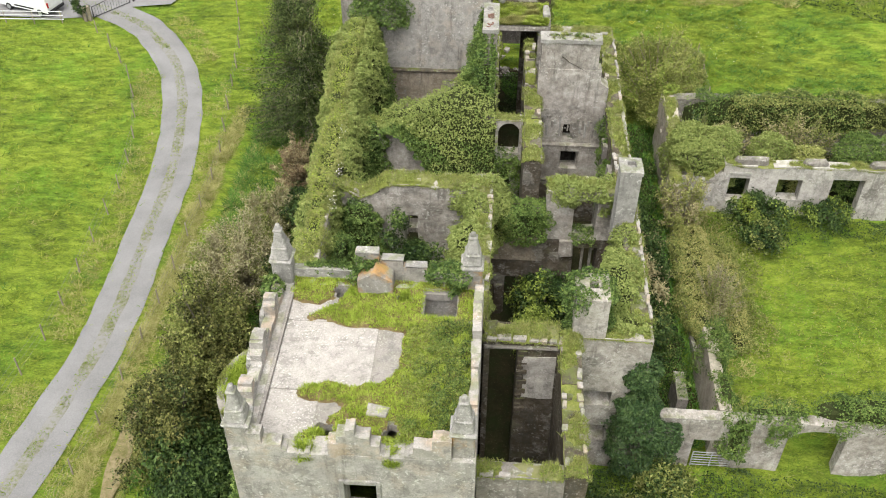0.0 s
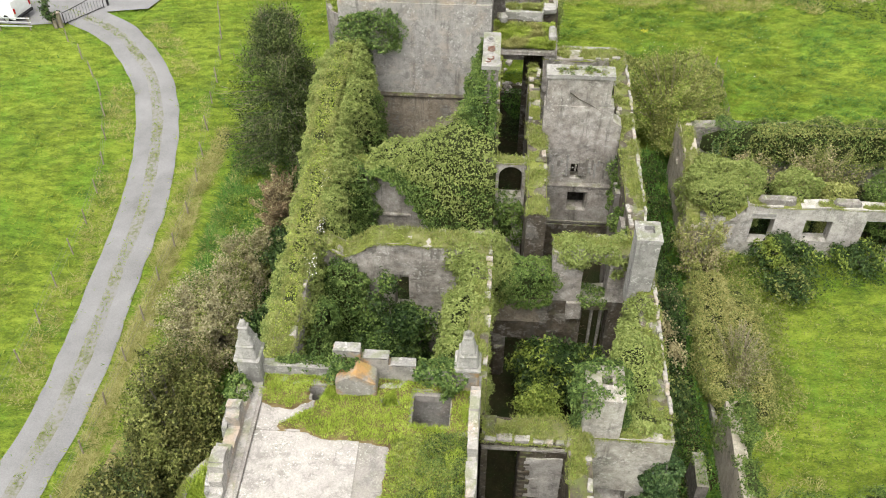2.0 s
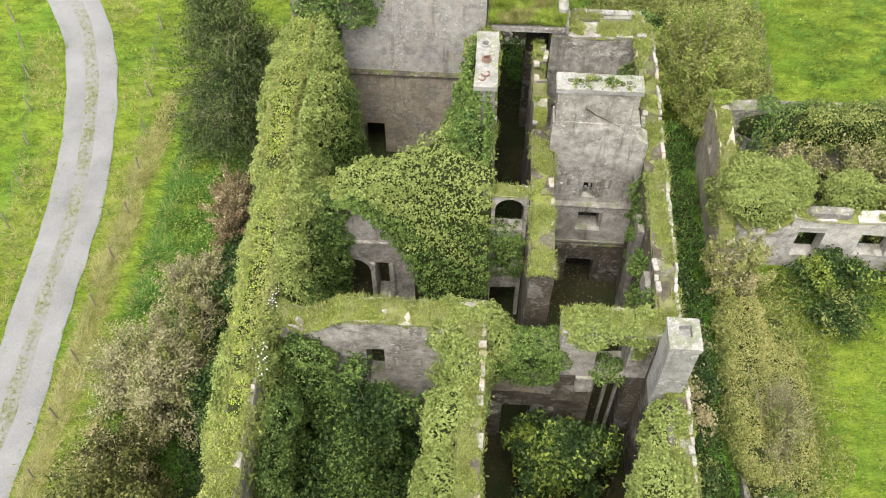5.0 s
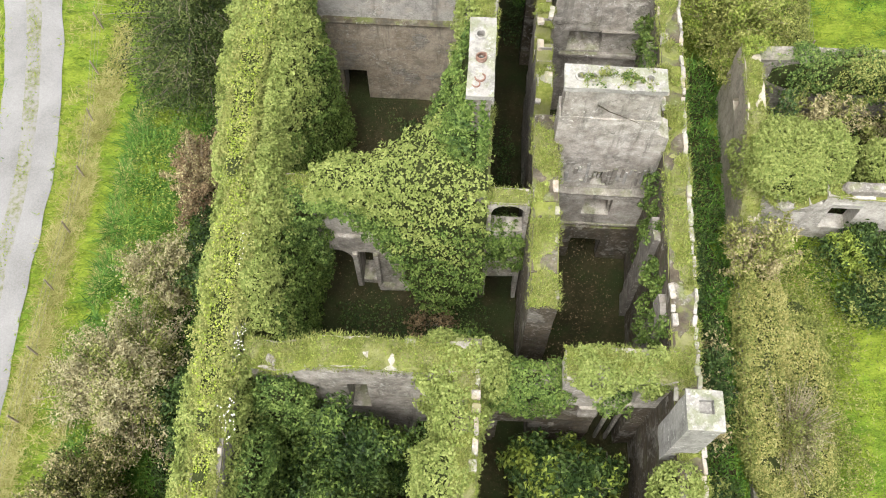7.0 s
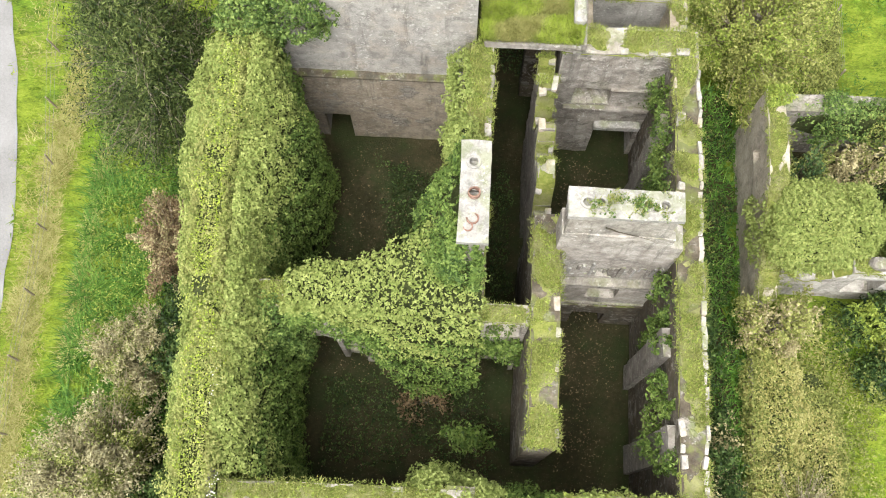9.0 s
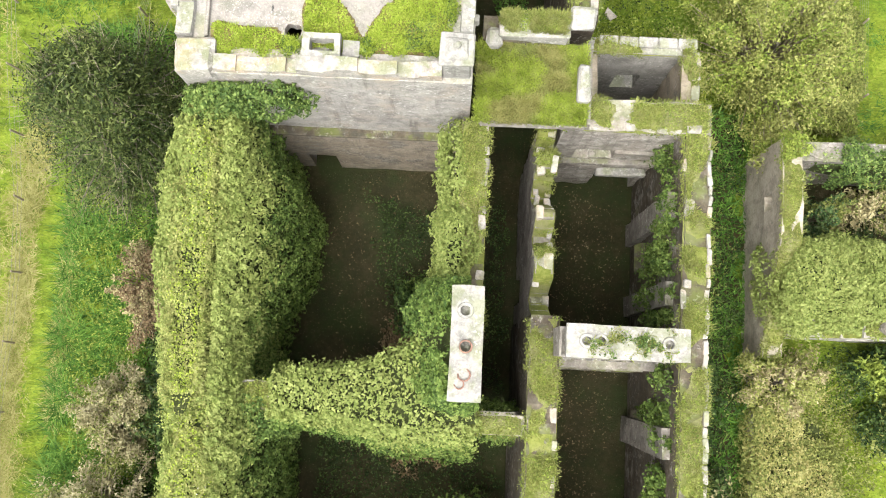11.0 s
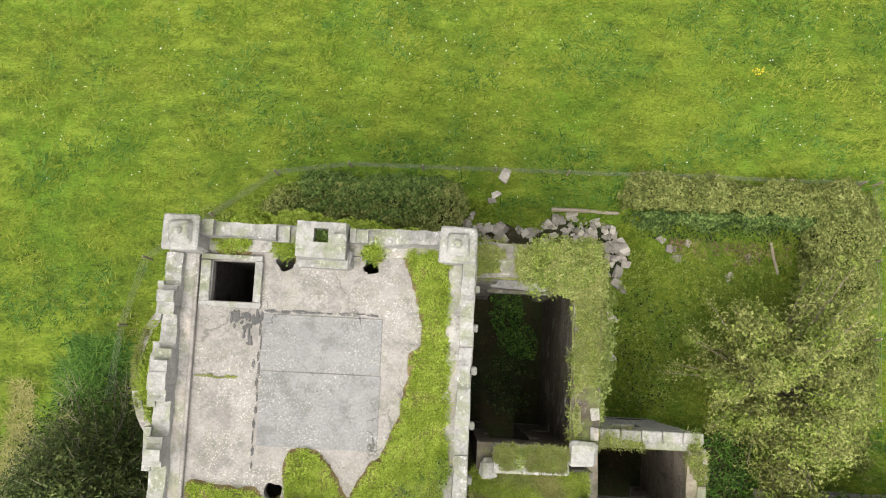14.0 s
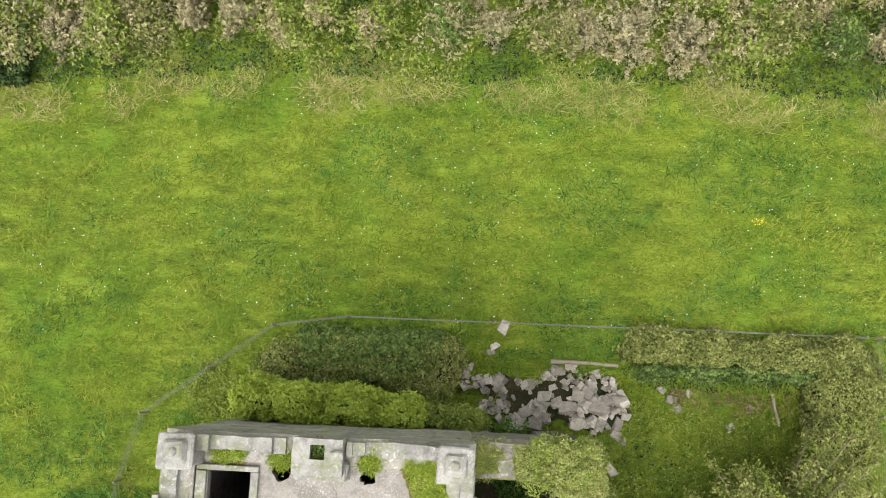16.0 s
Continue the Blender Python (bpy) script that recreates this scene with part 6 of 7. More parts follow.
ivy("dense pale ivy over the long outer wall", 1.0, 0.088, IVYPALE, yb(-9.3, -7.8, 30.8, 34, 2, 9.25), yb(-9.7, -7.6, 32, 39.8, 1.5, 9.4), yb(-9.95, -7.75, 38.0, 46.6, 1.5, 9.5), yb(-10.45, -7.7, 45, 54.6, 1.0, 9.9), yb(-9.95, -7.55, 43.2, 48.8, 2.0, 9.55),
    yb(-10.3, -8.2, 48.5, 54.5, 5.0, 10.2))
ivy("yellow-green turf and ivy along the outer wall's crest", 0.5, 0.07, TURF, yb(-9.15, -7.9, 28.4, 36, 8.9, 9.55), yb(-9.4, -8.0, 35, 45, 9.0, 9.7), yb(-9.8, -8.3, 44, 54.3, 9.4, 10.15))
ivy("lime-green grass tufts along the outer wall's crest", 0.1, 0.06, ROOFGRASS, yb(-8.95, -8.1, 28.4, 36, 8.9, 9.6), yb(-9.2, -8.3, 35, 45, 9.0, 9.75), yb(-9.5, -8.5, 44, 54.3, 9.4, 10.2))
def inner_ivy(u, v):
    y = 39.0 + 15.3 * u
    xi = np.interp(y, [39.0, 41.0, 42.6, 44.2, 46.4, 47.5, 49.4, 51.5, 53.0, 54.4], [-6.1, -6.8, -6.8, -6.6, -7.5, -7.2, -6.4, -6.2, -7.0, -7.5])
    a = np.clip(v, 0, 1) * 1.55
    top = np.interp(y, [39, 45, 50, 54.4], [9.3, 9.5, 9.9, 10.1])
    return np.column_stack([-8.3 + (xi + 8.3) * np.sin(a) ** 0.9, y, top - (top - 0.1) * (1 - np.cos(a)) ** 1.15])


# Pale crest to darker drop: light from above put into the leaf colours.
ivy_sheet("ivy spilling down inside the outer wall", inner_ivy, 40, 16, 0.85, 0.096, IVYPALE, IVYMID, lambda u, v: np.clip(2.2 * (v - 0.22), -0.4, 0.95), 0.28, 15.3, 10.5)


def gable_ivy(u, v):
    x = -6.7 + 6.85 * u
    top = np.interp(x, [-6.7, -4.3, -2.4, -1.5, 0.2], [8.4, 9.2, 10.1, 10.6, 9.9])
    bot = np.interp(x, [-6.7, -5.6, -5.0, -4.1, -3.2, -2.3, -1.3, -0.5, 0.2], [7.9, 7.7, 7.2, 5.8, 4.2, 1.7, 1.0, 2.6, 3.6])
    w = np.clip((v - 0.36) / 0.64, 0, 1)
    c = np.clip((v - 0.14) / 0.22, 0, 1)
    back = np.interp(x, [-6.7, -4.6, -3.0, -1.8, -0.8, 0.2], [45.9, 46.0, 46.45, 47.1, 47.7, 47.4])
    y = back - (back - 44.4) * c - 1.7 * w ** 0.8 * np.clip((top - bot) / 7.5, 0.12, 1)
    z = top - 2.6 * np.clip(1 - v / 0.14, 0, 1) + 0.2 * np.sin(c * 3.1416) - (top - bot) * w
    return np.column_stack([x, y, z])


# Front leaves are darker than the crest's, painting the less lit face.
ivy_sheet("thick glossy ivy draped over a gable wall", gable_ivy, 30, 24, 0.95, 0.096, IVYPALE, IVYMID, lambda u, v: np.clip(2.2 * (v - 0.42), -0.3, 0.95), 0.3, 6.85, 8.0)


def stack_ivy(u, v):
    a = -0.95 - 3.85 * (1 - u)
    c, q = np.cos(a), np.sin(a)
    hx = np.where(c < 0, 0.52 + 1.4 * v, 0.5)
    hy = np.where(q < 0, 1.6 + 0.75 * v, 1.55 + 0.5 * v)
    return np.column_stack([-0.5 + hx * np.sign(c) * np.abs(c) ** 0.55, 46.98 + hy * np.sign(q) * np.abs(q) ** 0.55, 13.75 - 5.6 * v])


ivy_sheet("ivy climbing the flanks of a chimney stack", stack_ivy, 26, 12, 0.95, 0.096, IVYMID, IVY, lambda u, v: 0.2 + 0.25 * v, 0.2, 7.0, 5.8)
ivy("dark ivy hanging inside the outer wall", 1.0, 0.125, IVY, yb(-8.0, -5.7, 36.6, 38.1, 0.2, 8.4), yb(-8.0, -6.9, 31.2, 36.5, 0.2, 8.2), yb(-8.2, -6.2, 43.6, 45.4, 0.4, 8.3))
ivy("pale ivy along the wall head beyond a chimney stack", 1.0, 0.105, IVYPALE, yb(-1.5, -0.3, 48.6, 51.5, 6.0, 10.0), yb(-1.3, -0.4, 51, 54.2, 6, 9.4))
ivy("ivy hanging below the passage arch", 1.0, 0.11, IVYMID, yb(-0.2, 1.65, 43.85, 45.0, 3.0, 6.95))
ivy("pale ivy mounded on the spine wall", 1.0, 0.1, IVYPALE, yb(-2.3, 0.0, 30.5, 33.5, 3.5, 9.2), yb(-2.0, 0.0, 33, 36.0, 4.5, 9.4), yb(-1.5, 0.05, 35.5, 37.8, 5, 9.5))
ivy("ivy heaped where two walls meet", 1.0, 0.12, IVYPALE, yb(-2.0, 0.7, 37.4, 39.4, 4.0, 9.5), yb(-0.6, 1.1, 37.5, 39.2, 5.2, 8.7))
ivy("dark ivy hanging across the broken passage wall", 1.0, 0.125, IVYMID, yb(0.2, 3.2, 37.45, 39.0, 5.5, 8.1))
ivy("ivy hanging over a broken cross wall", 1.0, 0.1, IVYPALE, yb(2.9, 6.5, 37.65, 39.0, 8.55, 9.45), yb(2.95, 4.3, 37.6, 38.2, 8.0, 9.1), yb(5.45, 6.3, 37.65, 38.1, 7.6, 9.0))
ivy("dark ivy growing on a window sill of the cross wall", 1.0, 0.1, IVY, yb(4.25, 5.5, 37.7, 38.75, 5.7, 6.35))
ivy("ivy cascading inside the outer wall", 1.0, 0.1, IVYPALE, yb(5.2, 7.15, 29.3, 33.6, 5.5, 9.5), yb(5.8, 7.15, 33.2, 35.4, 6.0, 9.3))
pr = random.Random(12)
streaks = []
y = 39.9
while y < 54.0:
    w, z1 = pr.uniform(0.35, 0.9), pr.uniform(7.6, 9.1)
    streaks.append(yb(6.22 - pr.uniform(0, 0.2), 6.62, y, y + w, z1 - pr.uniform(1.5, 6.0), z1))
    y += w + pr.uniform(0.1, 0.7)
ivy("patchy ivy trailing down the inner face of the outer wall", 0.8, 0.1, IVYMID, *streaks)
ivy("ivy round a chimney base", 1.0, 0.1, IVY, yb(3.45, 3.85, 28.2, 29.7, 7.8, 9.6), yb(3.6, 5.3, 29.3, 29.9, 9.0, 10.9), yb(5.0, 5.5, 28.1, 29.7, 8.4, 11.0), yb(3.55, 5.3, 27.9, 28.4, 10.95, 11.25), yb(3.48, 4.0, 27.9, 29.7, 10.6, 11.3), yb(4.85, 5.4, 27.9, 29.7, 10.5, 11.3), yb(3.6, 5.3, 29.2, 29.85, 10.4, 11.35))
ivy("ivy sloping over the broken wall head beside a chimney", 1.0, 0.1, IVYPALE, yb(5.0, 7.2, 28.2, 29.6, 8.4, 9.5))
ivy("dark ivy on the tower corner above the outer wall", 1.0, 0.12, IVY, yb(-9.1, -5.6, 54.05, 54.55, 8.8, 11.6), yb(-9.5, -7.6, 53.8, 54.6, 6.0, 11.5))
dome_bush("dark glossy bulb-shaped ivy bush on the house corner", 3.0, 0.11, HOLLY, yb(6.15, 8.3, 26.8, 28.6, 0.0, 5.6), yb(6.5, 7.6, 27.4, 28.5, 4.0, 7.3), yb(7.6, 9.3, 27.1, 28.8, 0.0, 3.4))
ivy("ivy climbing the tower's shaded corner", 1.0, 0.12, IVY, yb(-8.9, -7.2, 18.6, 19.1, 0, 9.0), yb(-9.3, -8.6, 18.7, 21.0, 0, 9.8), yb(-8.9, -5.5, 18.5, 19.0, 0, 7.0))
ivy("ivy on the wing's front wall", 1.0, 0.12, IVY, yb(2.6, 4.2, 20.1, 20.6, 0, 7.6))
ivy("ivy trailing over the back battlement", 1.0, 0.1, IVY, yb(-7.7, -5.4, 27.75, 28.3, 12.3, 12.75), yb(-5.4, -4.5, 27.2, 28.2, 12.9, 13.35), yb(-5.6, -5.1, 27.3, 28.0, 12.2, 12.9), yb(-2.6, -1.1, 27.6, 28.2, 12.2, 12.75), yb(-1.6, -0.9, 26.9, 27.9, 11.8, 12.9), yb(-8.95, -8.5, 26.2, 27.4, 11.0, 12.8))
ivy("pale mounded ivy on the wing's corner", 1.0, 0.1, IVYPALE, yb(3.1, 3.42, 57.6, 63.4, 5.0, 10.3))
ivy("mounded lime-green growth on the wing's corner", 0.9, 0.055, TURF, yb(0.5, 2.2, 62.4, 63.4, 10.1, 10.5), yb(1.7, 3.35, 61.8, 63.6, 10.0, 10.65))
ivy("lime-green ivy trailing in the turf of the wing's corner", 0.35, 0.06, LIME, yb(0.9, 3.35, 62.0, 63.6, 10.05, 10.68))

for bx, by in ((-8.26, 41.8), (-7.95, 38.5), (-7.9, 35.7)):
    q = np.column_stack([RNG.normal(bx, 0.14, 34), RNG.normal(by, 0.35, 34), RNG.uniform(9.35, 9.75, 34)])
    tagged(leaves("blossom", q, np.tile([0, 0, 1.0], (34, 1)), 0.055, PETALW, label="white blossom in the ivy on the outer wall", kind="stuff", slim=1.0, spread=0.5), category="blossom")

# ---- yard walls, gate, outbuilding ----
yardwall = thing("yard_wall", "grey stone yard wall grown over with ivy", "wall", at=(12, 28.5, 0))
Y_S = wall("wall", (7.4, 28.5), (26.0, 28.5), 0.6, ragged(3.5, 0.12, 0.4, 30), PLASTER, yardwall, holes=[(2.8, 4.4, -0.3, 2.0), (7.15, 9.85, -0.3, 3.05)])
spandrel(yardwall, 14.55, 17.25, 28.5, 0.57, 2.35, 3.02, PLASTER)
Y_W = wall("wall", (11.55, 28.9), (11.55, 34.4), 0.6, ragged(3.3, 0.2, 0.4, 31), BEIGE, yardwall)
Y_L = wall("wall", (11.55, 34.7), (11.55, 46.7), 0.45, ragged(0.6, 0.2, 0.4, 34), RUBBLE, yardwall)
Y_B = wall("wall", (9.9, 30.4), (9.9, 32.2), 0.5, ragged(2.2, 0.2, 0.4, 33), RUBBLE, yardwall)
ivy("pale brown bramble and dead grass over the low yard wall", 1.3, 0.08, STRAW, yb(11.2, 13.2, 34.6, 46.4, -0.2, 1.2), yb(12.6, 14.8, 36.0, 44.0, -0.2, 0.7), name="bramble", low=0.02)
ivy("olive bramble over the low yard wall", 1.5, 0.09, OLIVE, yb(11.0, 13.0, 34.6, 46.8, -0.2, 1.2), yb(12.6, 15.0, 35.5, 45.0, -0.2, 0.65), name="bramble", low=0.02)
ivy("ivy along the yard wall's top", 1.0, 0.105, IVYMID, yb(11.2, 12.4, 29.0, 31.6, 2.4, 3.7), yb(12.2, 15.6, 28.3, 29.3, 3.1, 4.0), yb(15.4, 25.8, 28.1, 29.9, 2.8, 4.5), yb(11.2, 12.3, 33.2, 34.7, 0.3, 4.0), yb(9.6, 10.2, 30.3, 32.3, 1.9, 2.4))
ivy("green ivy patches on the yard wall's face", 1.6, 0.12, IVYMID, yb(11.5, 12.8, 27.75, 28.6, 0.6, 4.0), yb(13.4, 14.7, 27.8, 28.6, 2.2, 3.9), yb(11.6, 12.3, 31.5, 34.3, 2.0, 4.2))


def metal_gate(x0, x1, y, z1, bars, material, label, name="farm_gate"):
    e = thing(name, label, "gate", at=((x0 + x1) / 2, y, 0))
    for x in (x0, x1, (x0 + x1) / 2):
        bm = bmesh.new()
        tube(bm, [(x, y, 0.05), (x, y, z1 * 0.5), (x, y, z1)], 0.03, 0.03, 6)
        part("upright", bm, material, e)
    for k in range(bars):
        z = 0.15 + (z1 - 0.15) * k / (bars - 1)
        bm = bmesh.new()
        tube(bm, [(x0, y, z), ((x0 + x1) / 2, y - 0.01, z), (x1, y, z)], 0.022, 0.022, 6)
        part("rail", bm, material, e)
    return e


metal_gate(10.3, 12.15, 28.1, 1.15, 6, STEEL, "galvanised tubular farm gate across a wall opening")

barn = thing("outbuilding", "roofless white-rendered outbuilding filled with bushes", "ruin", at=(18, 51, 0))
B_W = wall("wall", (11.5, 47.2), (11.5, 55.3), 0.75, lambda u: 4.55 - max(0, 4.4 - u) * 0.5 + 0.2 * noise.noise(Vector((u, 9, 1))), BEIGE, barn, holes=[(5.6, 6.2, 2.6, 3.4)])
B_N = wall("wall", (11.9, 54.9), (42.0, 54.9), 0.75, ragged(4.3, 0.15, 0.4, 36), RUBBLE, barn)
B_S = wall("wall", (11.9, 48.4), (42.0, 48.4), 0.7, ragged(3.75, 0.12, 0.4, 37, dips=[(1.2, 1.3, 1.6)]), WHITEWASH, barn,
           holes=[(3.0, 4.25, 0.9, 2.7), (6.0, 7.5, 1.2, 2.75), (9.35, 11.3, -0.2, 2.9), (15.0, 16.3, 0.4, 2.9), (20, 21.5, 0.4, 2.9)])
wall_turf(B_W, cover=0.6, owner=barn)
wall_turf(B_S, cover=0.05, owner=barn)
for x0, x1, z in ((14.9, 17.2, 4.2), (19.2, 20.8, 4.1), (23.2, 25.5, 4.2)):
    block("wall_stub", x0, x1, 48.15, 48.65, 3.5, z, RUBBLE, barn, 0.15, 0.15, 0.15)
block("lintel", 14.75, 16.15, 48.0, 48.75, 2.9, 3.2, PALE, barn)
ivy("hedge-like ivy on the outbuilding's back wall", 1.0, 0.125, IVY, yb(12.0, 26, 54.0, 55.4, 1.5, 4.8), yb(26, 41, 54.2, 55.4, 1.5, 4.8))
ivy("olive-brown ivy on the outbuilding's back wall", 0.6, 0.12, OLIVE, yb(14.0, 28, 53.8, 55.3, 2.0, 4.9), yb(26, 41, 54.0, 55.3, 2.5, 5.0))
ivy("green ivy tuft on the outbuilding's corner", 1.0, 0.1, LIME, yb(11.1, 12.0, 54.4, 55.4, 3.8, 4.9))
for mt, dn, lb, bx in ((IVYPALE, 1.6, "large rounded green bush inside the outbuilding walls", [yb(10.9, 14.4, 48.2, 51.7, 0.6, 5.0), yb(12.6, 15.6, 48.3, 51.9, 0.6, 4.7)]),
                       (IVYPALE, 1.7, "round domed green bush inside the outbuilding walls", [yb(16.3, 18.7, 48.85, 51.0, 0.5, 4.6)]),
                       (GOLD, 1.7, "low domed yellow-green bush inside the outbuilding walls", [yb(19.0, 21.0, 48.85, 50.6, 0.5, 4.2)]),
                       (IVYMID, 1.5, "spreading green bush inside the outbuilding walls", [yb(21.8, 24.4, 48.9, 51.2, 0.5, 4.7), yb(23.6, 25.8, 49.0, 52.0, 0.5, 4.3)]),
                       (IVYPALE, 1.2, "spreading green bush inside the outbuilding walls", [yb(26.4, 31.0, 49.2, 53.0, 0.5, 4.3)])):
    dome_bush(lb, dn, 0.105, mt, *bx, group="bushes in the outbuilding")
spray_tree("greyish-green shrub inside the outbuilding walls", (13.3, 52.9), (1.2, 1.0, 4.7), 3500, 0.12, HOLLY, OLIVE, 40, name="bush", group="bushes in the outbuilding")
spray_tree("olive-brown twiggy thicket inside the outbuilding walls", (19.6, 52.6), (3.6, 1.5, 4.6), 11000, 0.11, OLIVE, BROWN, 90, name="bush", group="bushes in the outbuilding")
spray_tree("brownish bramble thicket inside the outbuilding walls", (15.5, 53.2), (2.2, 1.2, 3.6), 5000, 0.11, BROWN, OLIVE, 60, name="bush", group="bushes in the outbuilding")

# ---- trees and shrubs ----
def conifer(label, at, r, h, n, size):
    """Dark spreading evergreen: layered drooping sprays round a trunk."""
    e = thing("evergreen_tree", label, "tree", at=(at[0], at[1], 0))
    k = 190
    zz = RNG.uniform(0.05, 1, k)
    ang = RNG.uniform(0, 6.283, k)
    reach = r * (1 - 0.8 * zz ** 1.5) * RNG.uniform(0.7, 1.08, k)
    tips = np.column_stack([at[0] + reach * np.cos(ang), at[1] + reach * np.sin(ang), h * zz * 0.97 + 0.2])
    bm = bmesh.new()
    tube(bm, [(at[0], at[1], -0.2), (at[0] + 0.1, at[1], h * 0.5), (at[0], at[1], h * 0.95)], 0.35, 0.05, 8)
    part("trunk", bm, BARK, e)
    bm = bmesh.new()
    for t in tips:
        s = (at[0], at[1], max(0.2, t[2] - 0.3))
        tube(bm, [s, ((s[0] + t[0]) / 2, (s[1] + t[1]) / 2, t[2] + 0.15), tuple(t)], 0.06, 0.015, 4)
    part("bough", bm, BARK, e, kind="stuff")
    pk = RNG.integers(0, k, n)
    f = RNG.uniform(0.3, 1.05, n)[:, None]
    root = np.column_stack([np.full(k, at[0]), np.full(k, at[1]), tips[:, 2]])
    p = root[pk] * (1 - f) + tips[pk] * f + RNG.normal(0, 1, (n, 3)) * np.array([0.38, 0.38, 0.2])
    d = unit(np.column_stack([p[:, 0] - at[0], p[:, 1] - at[1], np.full(n, 1.6)]))
    leaves("crown", p, d, size, YEW, e, slim=0.4, spread=0.5)
    twigs_of(tips[zz > 0.35], (at[0], at[1], h * 0.4), 700, 1.1, e, TWIGS)
    return e


conifer("dark olive-green spreading yew-like tree beside the ruin", (-13.2, 54.7), 4.3, 10.9, 66000, 0.15)
bush("dense dark olive thicket beside the tower", (-13.5, 30.6), (2.9, 4.2, 6.2), 30000, 0.13, THICKET, name="tree", category="tree", clumps=90, trunk=0.2, lift=0.5, fine=0.8, second=OLIVE, twigs=2)
bush("dense brownish-olive thicket beside the tower", (-14.2, 26.0), (2.7, 3.4, 5.0), 22000, 0.13, THICKET, name="tree", category="tree", clumps=70, trunk=0.18, lift=0.5, fine=0.8, second=YEW, twigs=2)
bush("dark leafy thicket below the tower wall", (-12.6, 24.0), (2.8, 3.6, 3.6), 22000, 0.17, DARKLEAF, name="tree", category="tree", clumps=50, trunk=0.2, lift=0.55)
spray_tree("olive thicket tinged with brown dead leaves", (-14.7, 34.2), (2.7, 2.9, 4.6), 24000, 0.1, THICKET, BROWN, 140)
spray_tree("greyish-olive shrub with twiggy upright branches", (-14.3, 39.0), (3.5, 3.9, 5.0), 34000, 0.1, TAN, OLIVE, 220, trunk=0.12)
spray_tree("greyish-brown shrub beside the outer wall", (-13.6, 43.8), (2.3, 2.6, 3.6), 19000, 0.095, TAN, OLIVE, 110)
spray_tree("russet shrub at the foot of the outer wall", (-12.9, 48.8), (1.9, 2.5, 3.8), 14000, 0.1, RUSSET, BROWN, 110)
bush("dark bramble at the foot of the outer wall", (-11.7, 44.5), (1.5, 3.0, 2.4), 6000, 0.16, DARKLEAF, clumps=34, lift=0.4, name="bramble", category="bramble")
bush("dark bramble at the foot of the outer wall", (-11.4, 38.0), (1.6, 3.0, 2.6), 6000, 0.16, DARKLEAF, clumps=34, lift=0.4, name="bramble", category="bramble")
bush("dark undergrowth below the tower", (-11.0, 20.5), (2.0, 2.6, 3.0), 7000, 0.17, DARKLEAF, clumps=34, lift=0.4, name="bramble", category="bramble")
spray_tree("spreading yellow-green tree with upright leafy branches", (11.5, 59.5), (4.3, 4.9, 6.0), 52000, 0.11, GOLD, LIME, 190, name="tree", fluff=0.2, trunk=0.22)
spray_tree("thin tree with yellow-brown autumn leaves", (12.0, 46.2), (2.3, 1.8, 4.4), 5500, 0.12, GOLD, BROWN, 50, name="tree", fluff=0.22, trunk=0.09)
spray_tree("leggy pale brown shrub in the yard", (13.0, 38.6), (1.7, 3.4, 3.2), 8000, 0.075, OLIVE, TAN, 190, trunk=0.06)
bush("dark shrub in the passage beside the outer wall", (9.0, 40.4), (1.5, 3.2, 2.8), 9000, 0.14, DARKLEAF, clumps=46, lift=0.5, second=BROWN)
bush("dark shrub in the passage beside the outer wall", (8.9, 35.4), (1.4, 2.6, 2.4), 7000, 0.14, DARKLEAF, clumps=40, lift=0.5, second=OLIVE)
bush("dark shrub in the passage beside the outer wall", (9.0, 45.5), (1.2, 2.6, 1.8), 5000, 0.15, DARKLEAF, clumps=30, lift=0.4)
bush("dark green bush filling a roofless room", (-4.8, 33.0), (3.5, 4.4, 5.0), 44000, 0.13, DARKLEAF, clumps=150, fine=0.7, trunk=0.15, lift=0.42, name="tree", category="tree", second=IVYMID)
bush("dark green bush filling a roofless room", (-4.3, 36.1), (3.2, 1.5, 6.4), 20000, 0.14, DARKLEAF, clumps=90, trunk=0.12, lift=0.45, name="tree", category="tree", fine=0.8, second=IVYMID)
bush("leafy green tree growing inside a roofless room", (3.3, 35.7), (2.8, 2.0, 4.2), 14000, 0.18, DARKLEAF, clumps=64, trunk=0.15, lift=0.55, name="tree", category="tree", fine=0.8, second=LIME, twigs=3)
bush("pale green shrub growing inside a roofless room", (2.5, 31.9), (1.5, 1.3, 4.2), 8000, 0.13, LIME, clumps=34, trunk=0.1, lift=0.65)
bush("leafy sapling growing in a roofless room", (-0.2, 41.2), (0.9, 0.9, 2.6), 900, 0.15, IVYMID, clumps=16, trunk=0.05, lift=0.7)
bush("leafy sapling growing in a roofless room", (-2.3, 48.6), (1.3, 1.5, 2.4), 3500, 0.14, DARKLEAF, clumps=34, trunk=0.05, lift=0.5, second=IVYMID)
bush("russet bramble on a roofless room's floor", (-2.9, 47.3), (0.9, 0.8, 1.0), 900, 0.12, RUSSET, clumps=18, trunk=0.03, lift=0.4, name="bramble", category="bramble")
bush("russet bramble on a roofless room's floor", (-1.9, 42.6), (1.5, 0.8, 0.9), 900, 0.12, RUSSET, clumps=18, trunk=0.03, lift=0.4, name="bramble", category="bramble")
bush("bramble clump beside the yard wall", (6.5, 24.6), (2.4, 1.4, 1.5), 7000, 0.15, DARKLEAF, clumps=36, lift=0.35, name="bramble", category="bramble", second=OLIVE)
bush("bramble clump beside the yard wall", (8.8, 26.6), (1.8, 1.2, 1.4), 4000, 0.15, OLIVE, clumps=30, lift=0.35, name="bramble", category="bramble", second=DARKLEAF)
